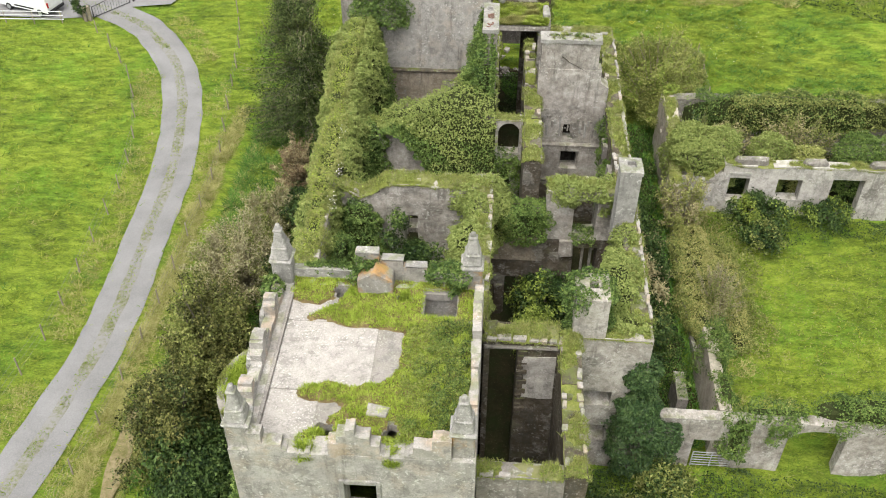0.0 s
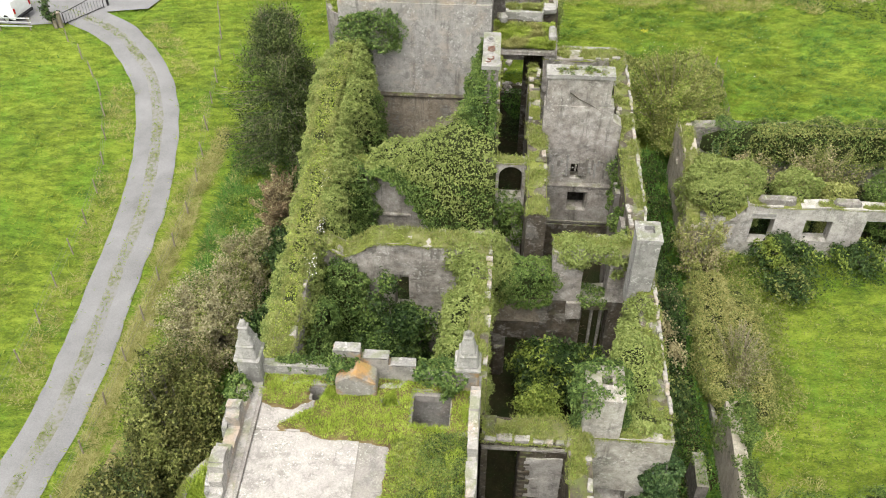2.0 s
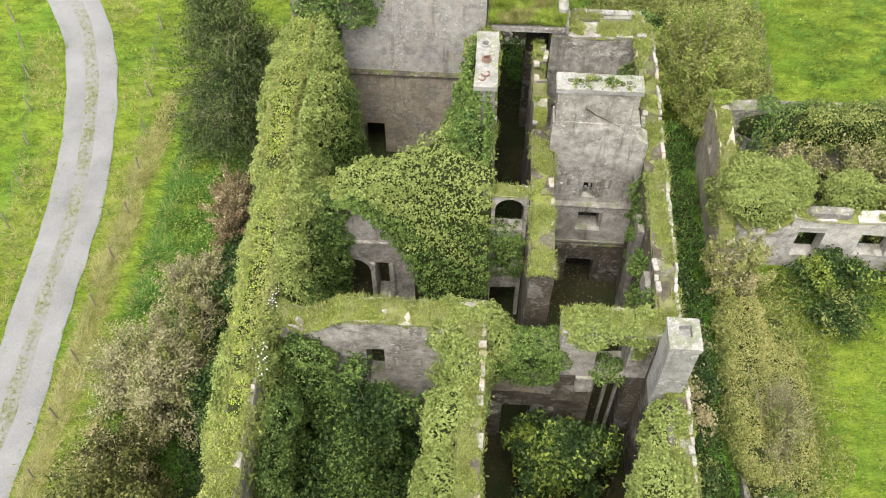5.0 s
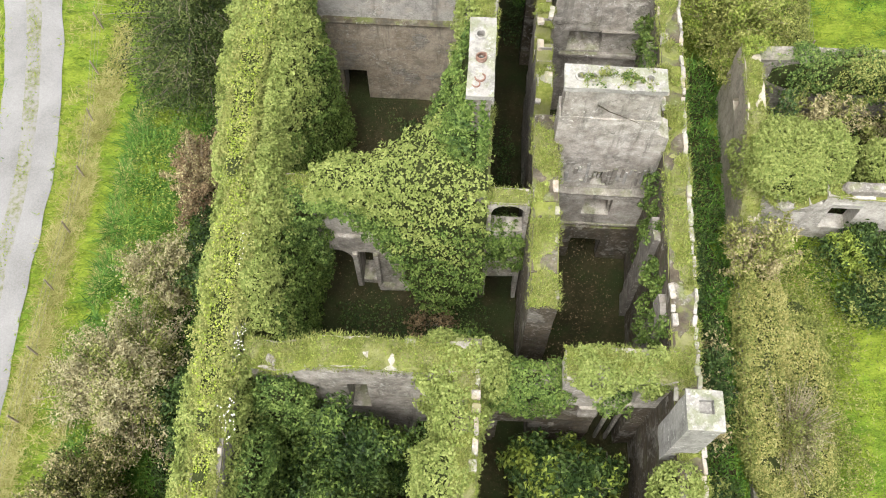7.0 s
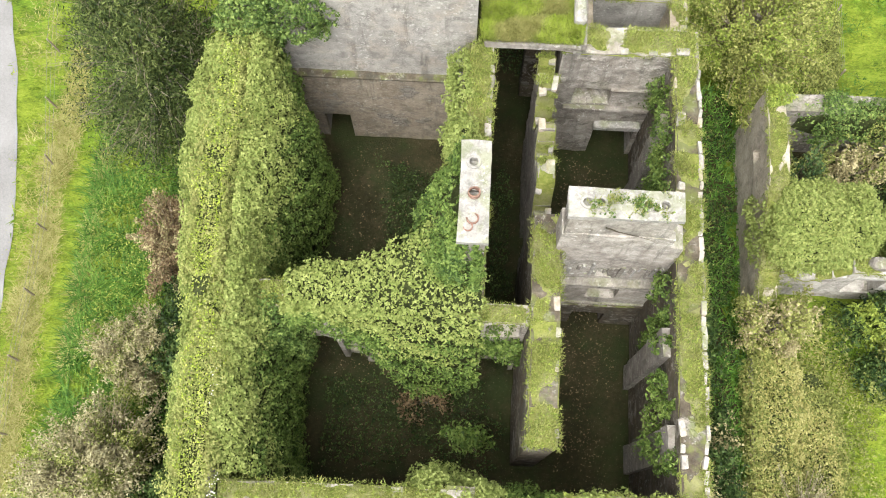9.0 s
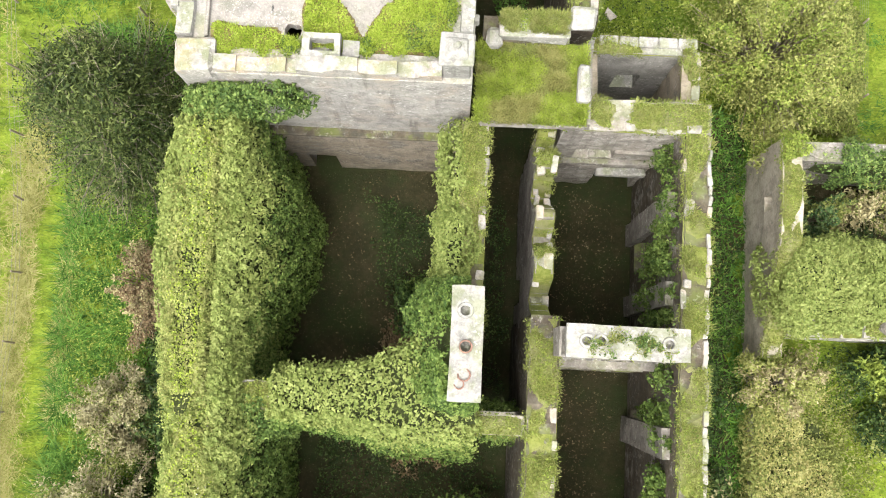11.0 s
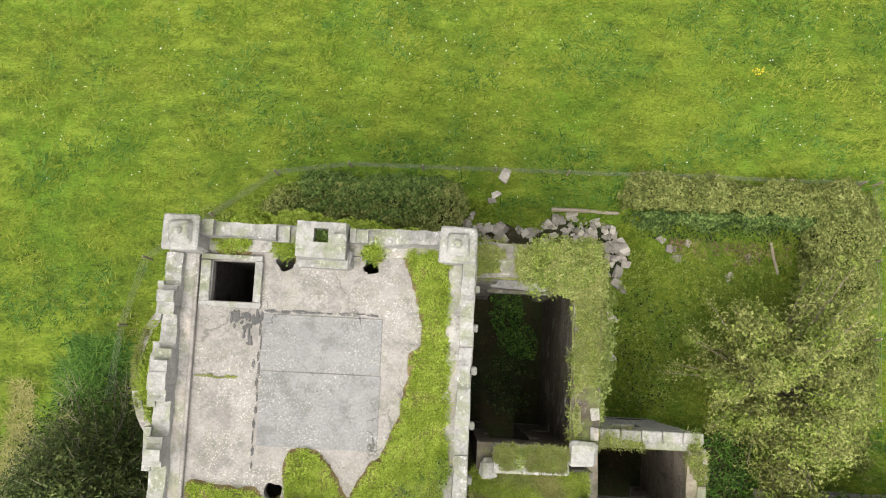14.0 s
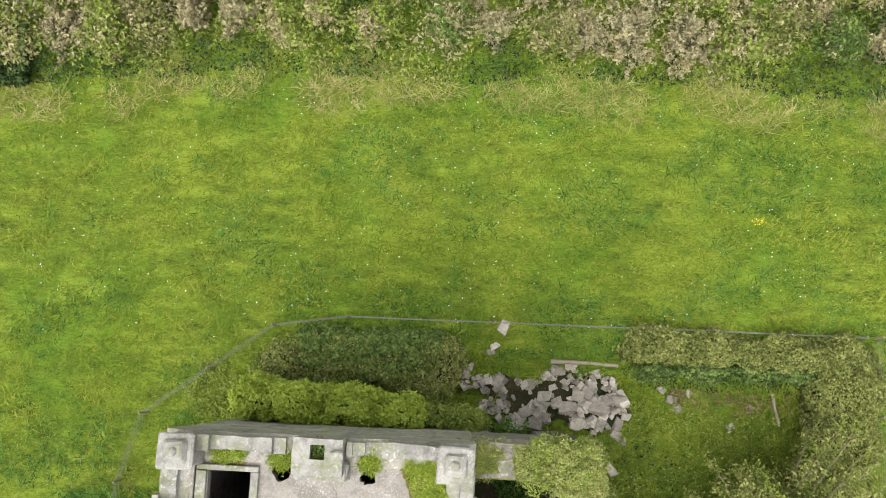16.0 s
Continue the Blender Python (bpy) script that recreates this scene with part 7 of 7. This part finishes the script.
bush("bush against the outbuilding front", (16.8, 46.9), (2.6, 1.2, 1.7), 5500, 0.15, DARKLEAF, clumps=34, lift=0.4, name="bramble", category="bramble", second=LIME)
bush("bush against the outbuilding front", (21.5, 47.2), (2.8, 1.0, 1.2), 4500, 0.15, DARKLEAF, clumps=34, lift=0.4, name="bramble", category="bramble", second=LIME)
bush("low bush in the yard grass", (16.7, 44.6), (1.6, 1.8, 1.3), 4500, 0.14, DARKLEAF, clumps=30, lift=0.4, second=OLIVE)

# hedges and scrub behind the house
for x0, x1, y0, y1, z1, n, mt, lb in (
        (-9.0, -1.2, 64.0, 67.2, 0.6, 12000, LIME, "low green bramble behind the tower"), (-8.5, -2.0, 64.4, 66.9, 0.75, 3500, DARKLEAF, "low dark bramble behind the tower"),
        (-12.5, -8.5, 62.6, 66.0, 0.4, 5000, LIME, "low olive scrub inside the fence"), (5.4, 15.9, 66.2, 67.8, 1.2, 18000, OLIVE, "olive hedge along the fence"),
        (6.0, 13.8, 65.2, 66.2, 0.5, 3500, DARKLEAF, "ivy hanging on a low wall"), (13.4, 15.9, 56.0, 67.6, 0.9, 15000, OLIVE, "tangled bramble hedge along the fence"),
        (13.4, 15.9, 56.0, 67.4, 1.0, 6000, LIME, "green leaves in the bramble hedge"), (-4.0, -0.8, 63.6, 66.6, 0.8, 6000, LIME, "green shrubs behind the tower"),
        (4.0, 13.6, 57.9, 65.6, 0.2, 9000, LIME, "green nettles behind the house"), (7.3, 11.2, 30.0, 57.0, 0.5, 5000, OLIVE, "olive weeds in the passage beside the house"), (4.0, 9.0, 58.0, 63.5, 0.2, 1300, DARKLEAF, "dark nettles behind the house"),
        (7.4, 13.2, 64.2, 65.7, 0.2, 2200, RUSSET, "brown dead bracken over rubble"), (-13.6, -9.4, 18.0, 54.0, 1.1, 34000, DARKLEAF, "dark undergrowth along the outer wall"),
        (-17.0, -12.5, 20.0, 54.0, 0.4, 17000, LIME, "rank green weeds beside the shrubs"), (7.3, 11.4, 29.5, 57.0, 0.6, 20000, DARKLEAF, "dark nettles in the passage beside the house"),
        (4.2, 14.0, 22.0, 28.0, 0.7, 16000, DARKLEAF, "dark brambles in front of the yard wall"), (11.8, 16.5, 35.0, 47.6, 0.6, 14000, OLIVE, "olive weeds in the yard"),
        # Dense brambles behind the outbuilding front are added to darken its windows.
        (14.0, 40.0, 44.8, 48.2, 0.7, 16000, DARKLEAF, "dark weeds below the outbuilding wall"), (12.2, 41.0, 48.9, 54.4, 1.6, 20000, DARKLEAF, "bramble thicket filling the outbuilding"), (12.4, 40.0, 48.85, 51.0, 2.6, 16000, DARKLEAF, "dense brambles behind the outbuilding front"),
        (12.5, 30.0, 21.0, 28.0, 0.5, 14000, DARKLEAF, "rough weeds in front of the yard wall"), (13.0, 34.0, 29.5, 45.0, 0.2, 9000, OLIVE, "olive tussocks in the yard grass"), (-12.5, -10.2, 56.5, 63.0, 0.7, 8000, LIME, "green scrub beside the tower"),
        (-6.8, 1.5, 39.6, 44.0, 0.25, 5500, DARKLEAF, "low weeds on a room's floor"), (-4.8, -1.3, 48.5, 53.5, 0.25, 2600, DARKLEAF, "low weeds on a room's floor"),
        (0.2, 1.5, 45.0, 53.5, 0.3, 2500, DARKLEAF, "low weeds on the passage floor"), (0.3, 2.9, 21.6, 26.8, 0.35, 4000, DARKLEAF, "low weeds on the wing's floor"), (0.0, 2.3, 57.6, 62.2, 0.15, 2200, DARKLEAF, "dark weeds on the wing's floor"), (-0.2, 2.3, 59.8, 64.2, 0.3, 3500, RANK, "bright grass and nettles in the wing's doorway"),
        (-6.6, -1.0, 39.4, 54.0, 0.03, 1300, RUSSET, "dead leaves on the rooms' floor"), (2.6, 6.2, 39.4, 54.0, 0.03, 1800, RUSSET, "dead leaves on the rooms' floor")):
    n0 = n
    x, y = RNG.uniform(x0, x1, n0), RNG.uniform(y0, y1, n0)
    e = np.minimum(np.minimum(x - x0, x1 - x), np.minimum(y - y0, y1 - y))
    k = e > np.minimum(0.6, 0.22 * min(x1 - x0, y1 - y0)) * (1 + 1.1 * value_noise(x, y, 0.3, 63) + 0.5 * value_noise(x, y, 1.1, 64))
    x, y, e = x[k], y[k], e[k]
    n0 = len(x)
    z = z1 * np.clip(0.75 + 0.55 * value_noise(x, y, 0.35, 61) + 0.3 * value_noise(x, y, 1.0, 62), 0.15, 1.6) * np.clip(e / 0.7, 0.2, 1) * RNG.uniform(0.12 if z1 > 1.4 else 0.5, 1.05, n0)
    if inside(HOUSE, np.array([(x0 + x1) / 2]), np.array([(y0 + y1) / 2]))[0]:
        z = z + 0.13
    else:
        z = z + np.maximum(ground_height(x, y) + 0.1, -1.2)
    tagged(leaves("undergrowth", np.column_stack([x, y, z]), np.tile([0, 0, 1.0], (n0, 1)), 0.13 if z1 > 1.0 else (0.095 if z1 > 0.1 else 0.07), mt, label=lb, kind="stuff", spread=0.7), category="undergrowth")

# full hedges and shrub mounds behind the house
ivy("thick olive hedge along the wire fence", 3.0, 0.1, OLIVE, yb(5.4, 10.5, 66.2, 67.7, -0.8, 0.95), yb(9.8, 15.8, 66.2, 67.75, -0.8, 1.15), name="hedge")
ivy("dark green ivy hanging down a hedge bank", 2.0, 0.105, IVY, yb(5.9, 10.4, 65.85, 66.4, -1.6, 0.75), yb(9.8, 13.9, 65.95, 66.5, -1.6, 0.85), name="hedge", low=-1.1, thin=0.7)
ivy("tangled olive bramble hedge beside the fence", 3.0, 0.1, OLIVE, yb(13.9, 15.8, 56.8, 62.6, -1.2, 1.0), yb(13.2, 15.8, 61.6, 67.4, -1.2, 1.25), name="hedge", low=-0.9)
ivy("rounded lime-green shrubs against the tower foot", 1.5, 0.1, ROOFGRASS, yb(-9.2, -7.2, 63.35, 64.8, -1, 5.6), yb(-7.8, -5.9, 63.35, 64.8, -1, 6.2), yb(-6.2, -4.0, 63.3, 64.6, -1, 5.8), yb(-4.4, -2.4, 63.3, 64.3, -1, 5.0), name="shrubbery", thin=1.0)
ivy("green shrubs behind the tower", 1.5, 0.1, LIME, yb(-3.0, 0.0, 63.3, 64.1, -1, 3.6), name="shrubbery", thin=1.0)
ivy("dull green scrub inside the fence", 1.1, 0.115, IVYMID, yb(-7.9, -4.4, 65.4, 67.3, -0.6, 0.9), yb(-5.2, -1.6, 65.2, 67.2, -0.6, 0.9), name="shrubbery", thin=0.9)
ivy("olive scrub inside the fence", 0.9, 0.11, OLIVE, yb(-9.6, -6.0, 64.7, 66.4, -0.6, 0.7), yb(-7.6, -4.0, 65.2, 67.0, -0.6, 0.8), yb(-4.4, -0.8, 64.6, 66.9, -0.6, 0.85), name="shrubbery", thin=0.9)

SCRUB_N = 110000
sx, sy = RNG.uniform(-30, 36, SCRUB_N), 73.0 + 18 * RNG.uniform(0, 1, SCRUB_N) ** 1.2
front = 78.2 + 0.25 * value_noise(sx, sx * 0, 0.1, 70) + 0.15 * value_noise(sx, sx * 0, 0.5, 79) - 2.0 * np.clip((-sx - 12) / 12, 0, 1) - 4.0 * np.clip((sx - 24) / 8, 0, 1)
ok = sy > front
sx, sy, front = sx[ok], sy[ok], front[ok]
hill = 0.9 + 0.6 * value_noise(sx, sy, 0.13, 75) + 0.7 * value_noise(sx, sy, 0.35, 76) + 0.25 * value_noise(sx, sy, 0.9, 78)
sz = np.clip(hill, 0.25, 4) * np.clip((sy - front) / 1.2, 0.12, 1) * (1 - 0.5 * RNG.uniform(0, 1, len(sx)) ** 2)
# Tone is pushed dark along the front, painting shadow at the scrub's foot.
tone = value_noise(sx, sy, 0.11, 71) + 0.7 * value_noise(sx, sy, 0.3, 72) + RNG.normal(0, 0.2, len(sx)) + np.clip((sy - front - 1.7) / 1.5, -1.2, 0.45)
for mt, k, lb in ((DARKLEAF, tone < -0.45, "dark green brambles and painted base shadow at the field edge"), (LIME, (tone >= -0.45) & (tone < -0.1), "green brambles at the field edge"),
                  (OLIVE, (tone >= -0.1) & (tone < 0.55), "olive scrub and bracken at the field edge"), (TAN, tone >= 0.55, "pale browning bracken at the field edge")):
    tagged(leaves("scrub", np.column_stack([sx[k], sy[k], sz[k]]), np.tile([0, -0.5, 1.0], (k.sum(), 1)), 0.14, mt, label=lb, kind="stuff", spread=0.75), category="scrub")
gr = random.Random(21)
x = -25.0
while x < 26:
    for row in (0, 1):
        w = gr.uniform(1.0, 1.7)
        at = (x + gr.uniform(-0.5, 0.5) + 0.8 * row, 80.0 + 2.3 * row + gr.uniform(-0.4, 0.5) - 1.9 * max(0.0, min(1.0, (-x - 12) / 12)))
        tan = gr.random() < (0.7 if -9 < x < 9 else 0.35)
        if tan:
            spray_tree("pale brown twiggy shrub in the scrub at the field edge", at, (w, w, gr.uniform(1.7, 2.6)), 2600, 0.13, TAN, BROWN, 60, group="scrub shrubs at the field edge", trunk=0.06)
        else:
            bush("olive-green shrub in the scrub at the field edge", at, (w, w, gr.uniform(1.4, 2.3)), 2200, 0.15, gr.choice((OLIVE, OLIVE, IVYMID, LIME)), clumps=26, trunk=0.06, lift=0.5, second=BROWN, group="scrub shrubs at the field edge")
    x += gr.uniform(1.7, 2.5)
field_grass("dry_grass", 7000, -26, 26, 75.5, 79.5, 0.3, 0.02, STRAW, "tawny dead grass along the scrub's edge", keep=lambda x, y: np.abs(y - 77.6 + 1.9 * np.clip((-x - 12) / 12, 0, 1)) < 0.7 + 0.8 * value_noise(x, y, 0.2, 91))
hx = RNG.uniform(-28, -20, 9000)
hy = 77.8 + RNG.uniform(-1, 1.4, 9000)
hz = np.clip(1.5 + 0.6 * value_noise(hx, hy, 0.3, 77), 0.3, 2.4) * RNG.uniform(0.3, 1, 9000)
tagged(leaves("hedge", np.column_stack([hx, hy, hz]), np.tile([0, -0.3, 1.0], (9000, 1)), 0.2, DARKLEAF, label="dark leafy hedge beside the lane", kind="stuff", spread=0.7), category="hedge")

# ---- fences ----
def fence(label, pts, spacing, h, wires, lean=0.06):
    e = thing("wire_fence", label, "fence", at=(pts[0][0], pts[0][1], 0))
    line = smooth_line(pts, 0.3) if len(pts) > 4 else [Vector(a).lerp(Vector(b), k / 40) for a, b in zip(pts, pts[1:]) for k in range(40)] + [Vector(pts[-1])]
    acc, posts, last = 0.0, [line[0]], line[0]
    for q in line[1:]:
        acc += (q - last).length
        last = q
        if acc >= spacing:
            posts.append(q)
            acc = 0.0
    if (line[-1] - posts[-1]).length > 0.8:
        posts.append(line[-1])
    tops = []
    for q in posts:
        bm = bmesh.new()
        t = Vector((q.x + random.uniform(-lean, lean), q.y + random.uniform(-lean, lean), h * random.uniform(0.92, 1.1)))
        tube(bm, [(q.x, q.y, -0.2), ((q.x + t.x) / 2, (q.y + t.y) / 2, t.z / 2), t], 0.05, 0.042, 6)
        part("post", bm, POSTWOOD, e)
        tops.append(t)
    for k in range(wires):
        bm = bmesh.new()
        f = 0.95 - 0.75 * k / max(1, wires - 1) if wires > 1 else 0.95
        tube(bm, [Vector((a.x, a.y, 0)).lerp(ta, f) for a, ta in zip(posts, tops)], 0.006, 0.006, 3)
        part("wire", bm, WIRE, e)
    return e


fence("wire fence on weathered posts beside the lane", [(-35.2, 70.2), (-31.5, 66.0), (-28.2, 60.8), (-25.8, 54.2), (-24.9, 48.0), (-24.65, 40.8), (-24.6, 35.5), (-25.0, 31.3), (-26.2, 24.0), (-28.0, 12.0)], 2.6, 1.1, 3)
fence("wire fence on weathered posts between lane and ruin", [(-23.4, 75.5), (-21.25, 67.8), (-20.15, 60.2), (-18.9, 50.3), (-19.0, 43.2), (-19.0, 38.2), (-19.4, 31.0), (-20.3, 22.0)], 2.8, 1.05, 3)
fence("sheep-wire fence round the back of the ruin", [(-14.9, 57.5), (-14.45, 62.86), (-8.15, 67.62), (15.95, 67.82)], 3.0, 1.0, 5, 0.03)
fence("sheep-wire fence beside the bramble hedge", [(15.95, 67.82), (15.85, 58.0)], 3.0, 1.0, 5, 0.03)

# ---- fallen stones ----
def stone_mesh(seed):
    r = random.Random(seed)
    bm = bmesh.new()
    bmesh.ops.create_cube(bm, size=1.0)
    for v in bm.verts:
        v.co += Vector((r.uniform(-.2, .2), r.uniform(-.2, .2), r.uniform(-.2, .2)))
    bmesh.ops.bevel(bm, geom=bm.edges[:], offset=0.07, segments=1, affect="EDGES")
    me = bpy.data.meshes.new("stone")
    bm.to_mesh(me)
    bm.free()
    me.materials.append(STONE)
    return me


STONES = [stone_mesh(k) for k in range(9)]
rubble = thing("rubble_pile", "heap of fallen grey building stones behind the house", "rubble", at=(2.0, 64.9, -0.7))
RUB = [(-1.7, 65.5), (-0.6, 66.4), (0.2, 65.6), (1.8, 65.3), (3.2, 66.2), (5.2, 66.0), (6.1, 64.3), (5.6, 63.7), (4.6, 63.4), (3.2, 63.9), (1.2, 63.3), (0.3, 63.9), (-0.5, 64.8)]
rr = random.Random(8)
bm = bmesh.new()
top = bm.verts.new((2.2, 64.9, -0.25))
ring = [bm.verts.new((x, y, -0.75)) for x, y in RUB]
for k in range(len(ring)):
    bm.faces.new((ring[k], ring[(k + 1) % len(ring)], top))
bmesh.ops.recalc_face_normals(bm, faces=bm.faces[:])
part("rubble_bed", bm, SOIL, rubble)
count = 0
while count < 260:
    x, y = rr.uniform(-1.8, 6.1), rr.uniform(63.3, 66.4)
    if not inside(RUB, np.array([x]), np.array([y]))[0]:
        continue
    o = new("stone", STONES[rr.randrange(9)])
    s = rr.choice((0.11, 0.14, 0.18, 0.22, 0.27, 0.4 if x > 1 else 0.24))
    o.parent = rubble
    o.matrix_parent_inverse = Matrix.Translation(-rubble.location)
    m = pose(x, y, s * 0.2 - 0.68 + rr.uniform(0.02, 0.4) * max(0.15, 1 - abs(y - 64.9) / 1.6), rr.uniform(-30, 30), rr.uniform(-30, 30), rr.uniform(0, 360)) @ Matrix.Diagonal((s * rr.uniform(1, 1.7), s, s * rr.uniform(0.5, 0.8), 1))
    o.matrix_basis = m
    count += 1
for x, y, s in ((0.68, 67.55, 0.5), (0.35, 66.75, 0.4), (0.2, 66.5, 0.3), (7.5, 65.3, 0.4), (7.9, 64.9, 0.4), (8.2, 64.5, 0.45), (8.6, 65.2, 0.3), (10.4, 63.9, 0.4), (11.2, 64.7, 0.35), (18.9, 31.0, 0.7), (5.45, 60.3, 0.5), (5.45, 61.9, 0.55), (5.6, 63.4, 0.5), (5.9, 63.1, 0.4)):
    s *= 0.7
    o = new("stone", STONES[int(x * 7) % 9])
    o.matrix_basis = pose(x, y, s * 0.25 + float(ground_height(np.array([x]), np.array([y]))[0]), 5, 8, x * 90) @ Matrix.Diagonal((s * 1.3, s, s * 0.8, 1))
    tagged(o, "loose grey fallen stone lying in the grass", "stone", "loose stones")
bm = bmesh.new()
tube(bm, [(2.7, 66.24, -0.1), (4.1, 66.25, -0.12), (5.5, 66.2, -0.15)], 0.09, 0.08, 6)
tagged(part("timber_beam", bm, POSTWOOD, rubble), "old timber beam")
bm = bmesh.new()
tube(bm, [(12.06, 65.38, -0.75), (12.2, 64.7, -0.8), (12.4, 64.05, -0.85)], 0.07, 0.06, 6)
me = bpy.data.meshes.new("log")
bm.to_mesh(me)
bm.free()
me.materials.append(POSTWOOD)
tagged(new("log", me), "pale weathered log lying in the brambles", "log")


# ---- van, gate and rails by the lane ----
def van(at, heading):
    e = thing("van", "white panel van parked on the lane outside the gate", "van")
    L, W, H = 5.2, 1.95, 2.05
    bm = bmesh.new()
    prof = [(-2.6, 0.42), (-2.62, 0.9), (-2.55, 1.9), (-2.45, H), (0.9, H), (1.25, 1.98), (1.9, 1.3), (2.45, 1.12), (2.6, 0.8), (2.6, 0.42)]
    rows = []
    for y, k in ((-W / 2, 0.0), (-W / 2 + 0.06, 1.0), (W / 2 - 0.06, 1.0), (W / 2, 0.0)):
        rows.append([bm.verts.new((x * (1 if k else 0.985), y, z if k or z < 1.2 else 1.2 + (z - 1.2) * 0.93)) for x, z in prof])
    for a, b in zip(rows, rows[1:]):
        for k in range(len(prof)):
            bm.faces.new((a[k], a[(k + 1) % len(prof)], b[(k + 1) % len(prof)], b[k]))
    bm.faces.new(rows[0])
    bm.faces.new(rows[-1][::-1])
    body = part("body", bm, WHITEPAINT, e)
    for s in (-1, 1):
        block("side_strip", -1.1, 0.95, s * W / 2 - 0.02, s * W / 2 + 0.02, 0.55, 0.68, BLACKRUBBER, e, 0.01, 0)
        block("cab_window", 1.0, 1.75, s * (W / 2 - 0.05) - 0.02, s * (W / 2 - 0.05) + 0.02, 1.3, 1.75, DARKGLASS, e, 0.01, 0)
        block("tail_lamp", -2.66, -2.56, s * 0.85 - 0.07, s * 0.85 + 0.07, 0.9, 1.35, REDLENS, e, 0.01, 0)
    block("bumper", -2.74, -2.55, -0.95, 0.95, 0.38, 0.62, BLACKRUBBER, e, 0.04, 0)
    block("bumper", 2.5, 2.7, -0.92, 0.92, 0.35, 0.65, BLACKRUBBER, e, 0.04, 0)
    bm = bmesh.new()
    vs = [bm.verts.new(p) for p in ((1.32, -0.8, 1.95), (1.32, 0.8, 1.95), (1.93, 0.85, 1.34), (1.93, -0.85, 1.34))]
    vt = [bm.verts.new(v.co + Vector((-0.03, 0, -0.03))) for v in vs]
    bm.faces.new(vs)
    bm.faces.new(vt[::-1])
    for k in range(4):
        bm.faces.new((vs[k], vt[k], vt[(k + 1) % 4], vs[(k + 1) % 4]))
    part("windscreen", bm, DARKGLASS, e)
    for x in (-1.7, 1.6):
        for s in (-1, 1):
            bm = bmesh.new()
            bmesh.ops.create_cone(bm, segments=20, radius1=0.34, radius2=0.34, depth=0.22, cap_ends=True, matrix=pose(x, s * 0.88, 0.34, 90))
            bmesh.ops.bevel(bm, geom=bm.edges[:], offset=0.03, segments=1, affect="EDGES")
            wh = part("wheel", bm, BLACKRUBBER, e)
            bm = bmesh.new()
            bmesh.ops.create_cone(bm, segments=14, radius1=0.2, radius2=0.17, depth=0.05, cap_ends=True, matrix=pose(x, s * 1.0, 0.34, 90))
            part("hubcap", bm, STEEL, wh)
    e.matrix_basis = pose(at[0], at[1], 0.03, 0, 0, heading)
    return e


van((-40.3, 71.9), 162)
g = thing("field_gate", "black iron field gate with a curved top", "gate", at=(-33, 71.8, 0))
ga, gb = Vector((-34.4, 70.5, 0)), Vector((-32.2, 73.3, 0))
for k in range(15):
    p = ga.lerp(gb, k / 14)
    bm = bmesh.new()
    zt = 1.05 + 0.35 * (k / 14) ** 1.5
    tube(bm, [p, p + Vector((0, 0, zt / 2)), p + Vector((0, 0, zt))], 0.035 if k in (0, 14) else 0.012, 0.035 if k in (0, 14) else 0.012, 5)
    part("bar", bm, IRON, g)
for f in (0.1, 1.0):
    bm = bmesh.new()
    tube(bm, [ga.lerp(gb, q / 6) + Vector((0, 0, 0.12 if f < 1 else 1.05 + 0.35 * (q / 6) ** 1.5)) for q in range(7)], 0.03, 0.03, 5)
    part("rail", bm, IRON, g)
for x, y, s, h in ((-34.6, 70.2, 0.14, 1.3), (-34.9, 70.0, 0.12, 1.25), (-32.0, 73.7, 0.07, 1.7)):
    p = thing("gate_post", "weathered post beside the field gate", "post", "gate posts", (x, y, 0))
    block("post", x - s, x + s, y - s, y + s, -0.1, h, POSTWOOD if s > 0.1 else IRON, p, 0.02, 0.02)
bush("ivy-grown shrub on the gate post", (-35.2, 70.2), (0.7, 0.6, 1.3), 900, 0.15, DARKLEAF, clumps=14, lift=0.8)
rails = thing("rail_fence", "pale metal rail fence beside the lane", "fence", at=(-45, 69.2, 0))
for k in range(8):
    bm = bmesh.new()
    xx = -36.8 - 2.4 * k
    tube(bm, [(xx, 69.55 - 0.09 * k, -0.1), (xx, 69.55 - 0.09 * k, 0.55), (xx, 69.55 - 0.09 * k, 1.15)], 0.05, 0.05, 6)
    part("post", bm, POSTWOOD, rails)
for z in (0.35, 0.7, 1.05):
    bm = bmesh.new()
    tube(bm, [(-36.6, 69.55, z), (-45, 69.2, z), (-53.8, 68.9, z)], 0.045, 0.045, 6)
    part("rail", bm, STEEL, rails)

# ---- flowers in the meadow ----
fx, fy = RNG.uniform(-20, 22, 500), RNG.uniform(66.5, 77.5, 500)
tagged(leaves("flowers", np.column_stack([fx, fy, ground_height(fx, fy) + 0.16]), np.tile([0, 0, 1.0], (500, 1)), 0.05, PETALW, label="scattered small white meadow flowers", kind="stuff", slim=1.0, spread=0.3), category="flowers")
fx, fy = RNG.normal(11.2, 0.14, 26), RNG.normal(72.5, 0.1, 26)
tagged(leaves("flowers", np.column_stack([fx, fy, ground_height(fx, fy) + 0.25 + RNG.uniform(0, 0.1, 26)]), np.tile([0, 0, 1.0], (26, 1)), 0.06, PETALY, label="clump of yellow ragwort flowers in the meadow", kind="stuff", slim=1.0, spread=0.4), category="flowers")
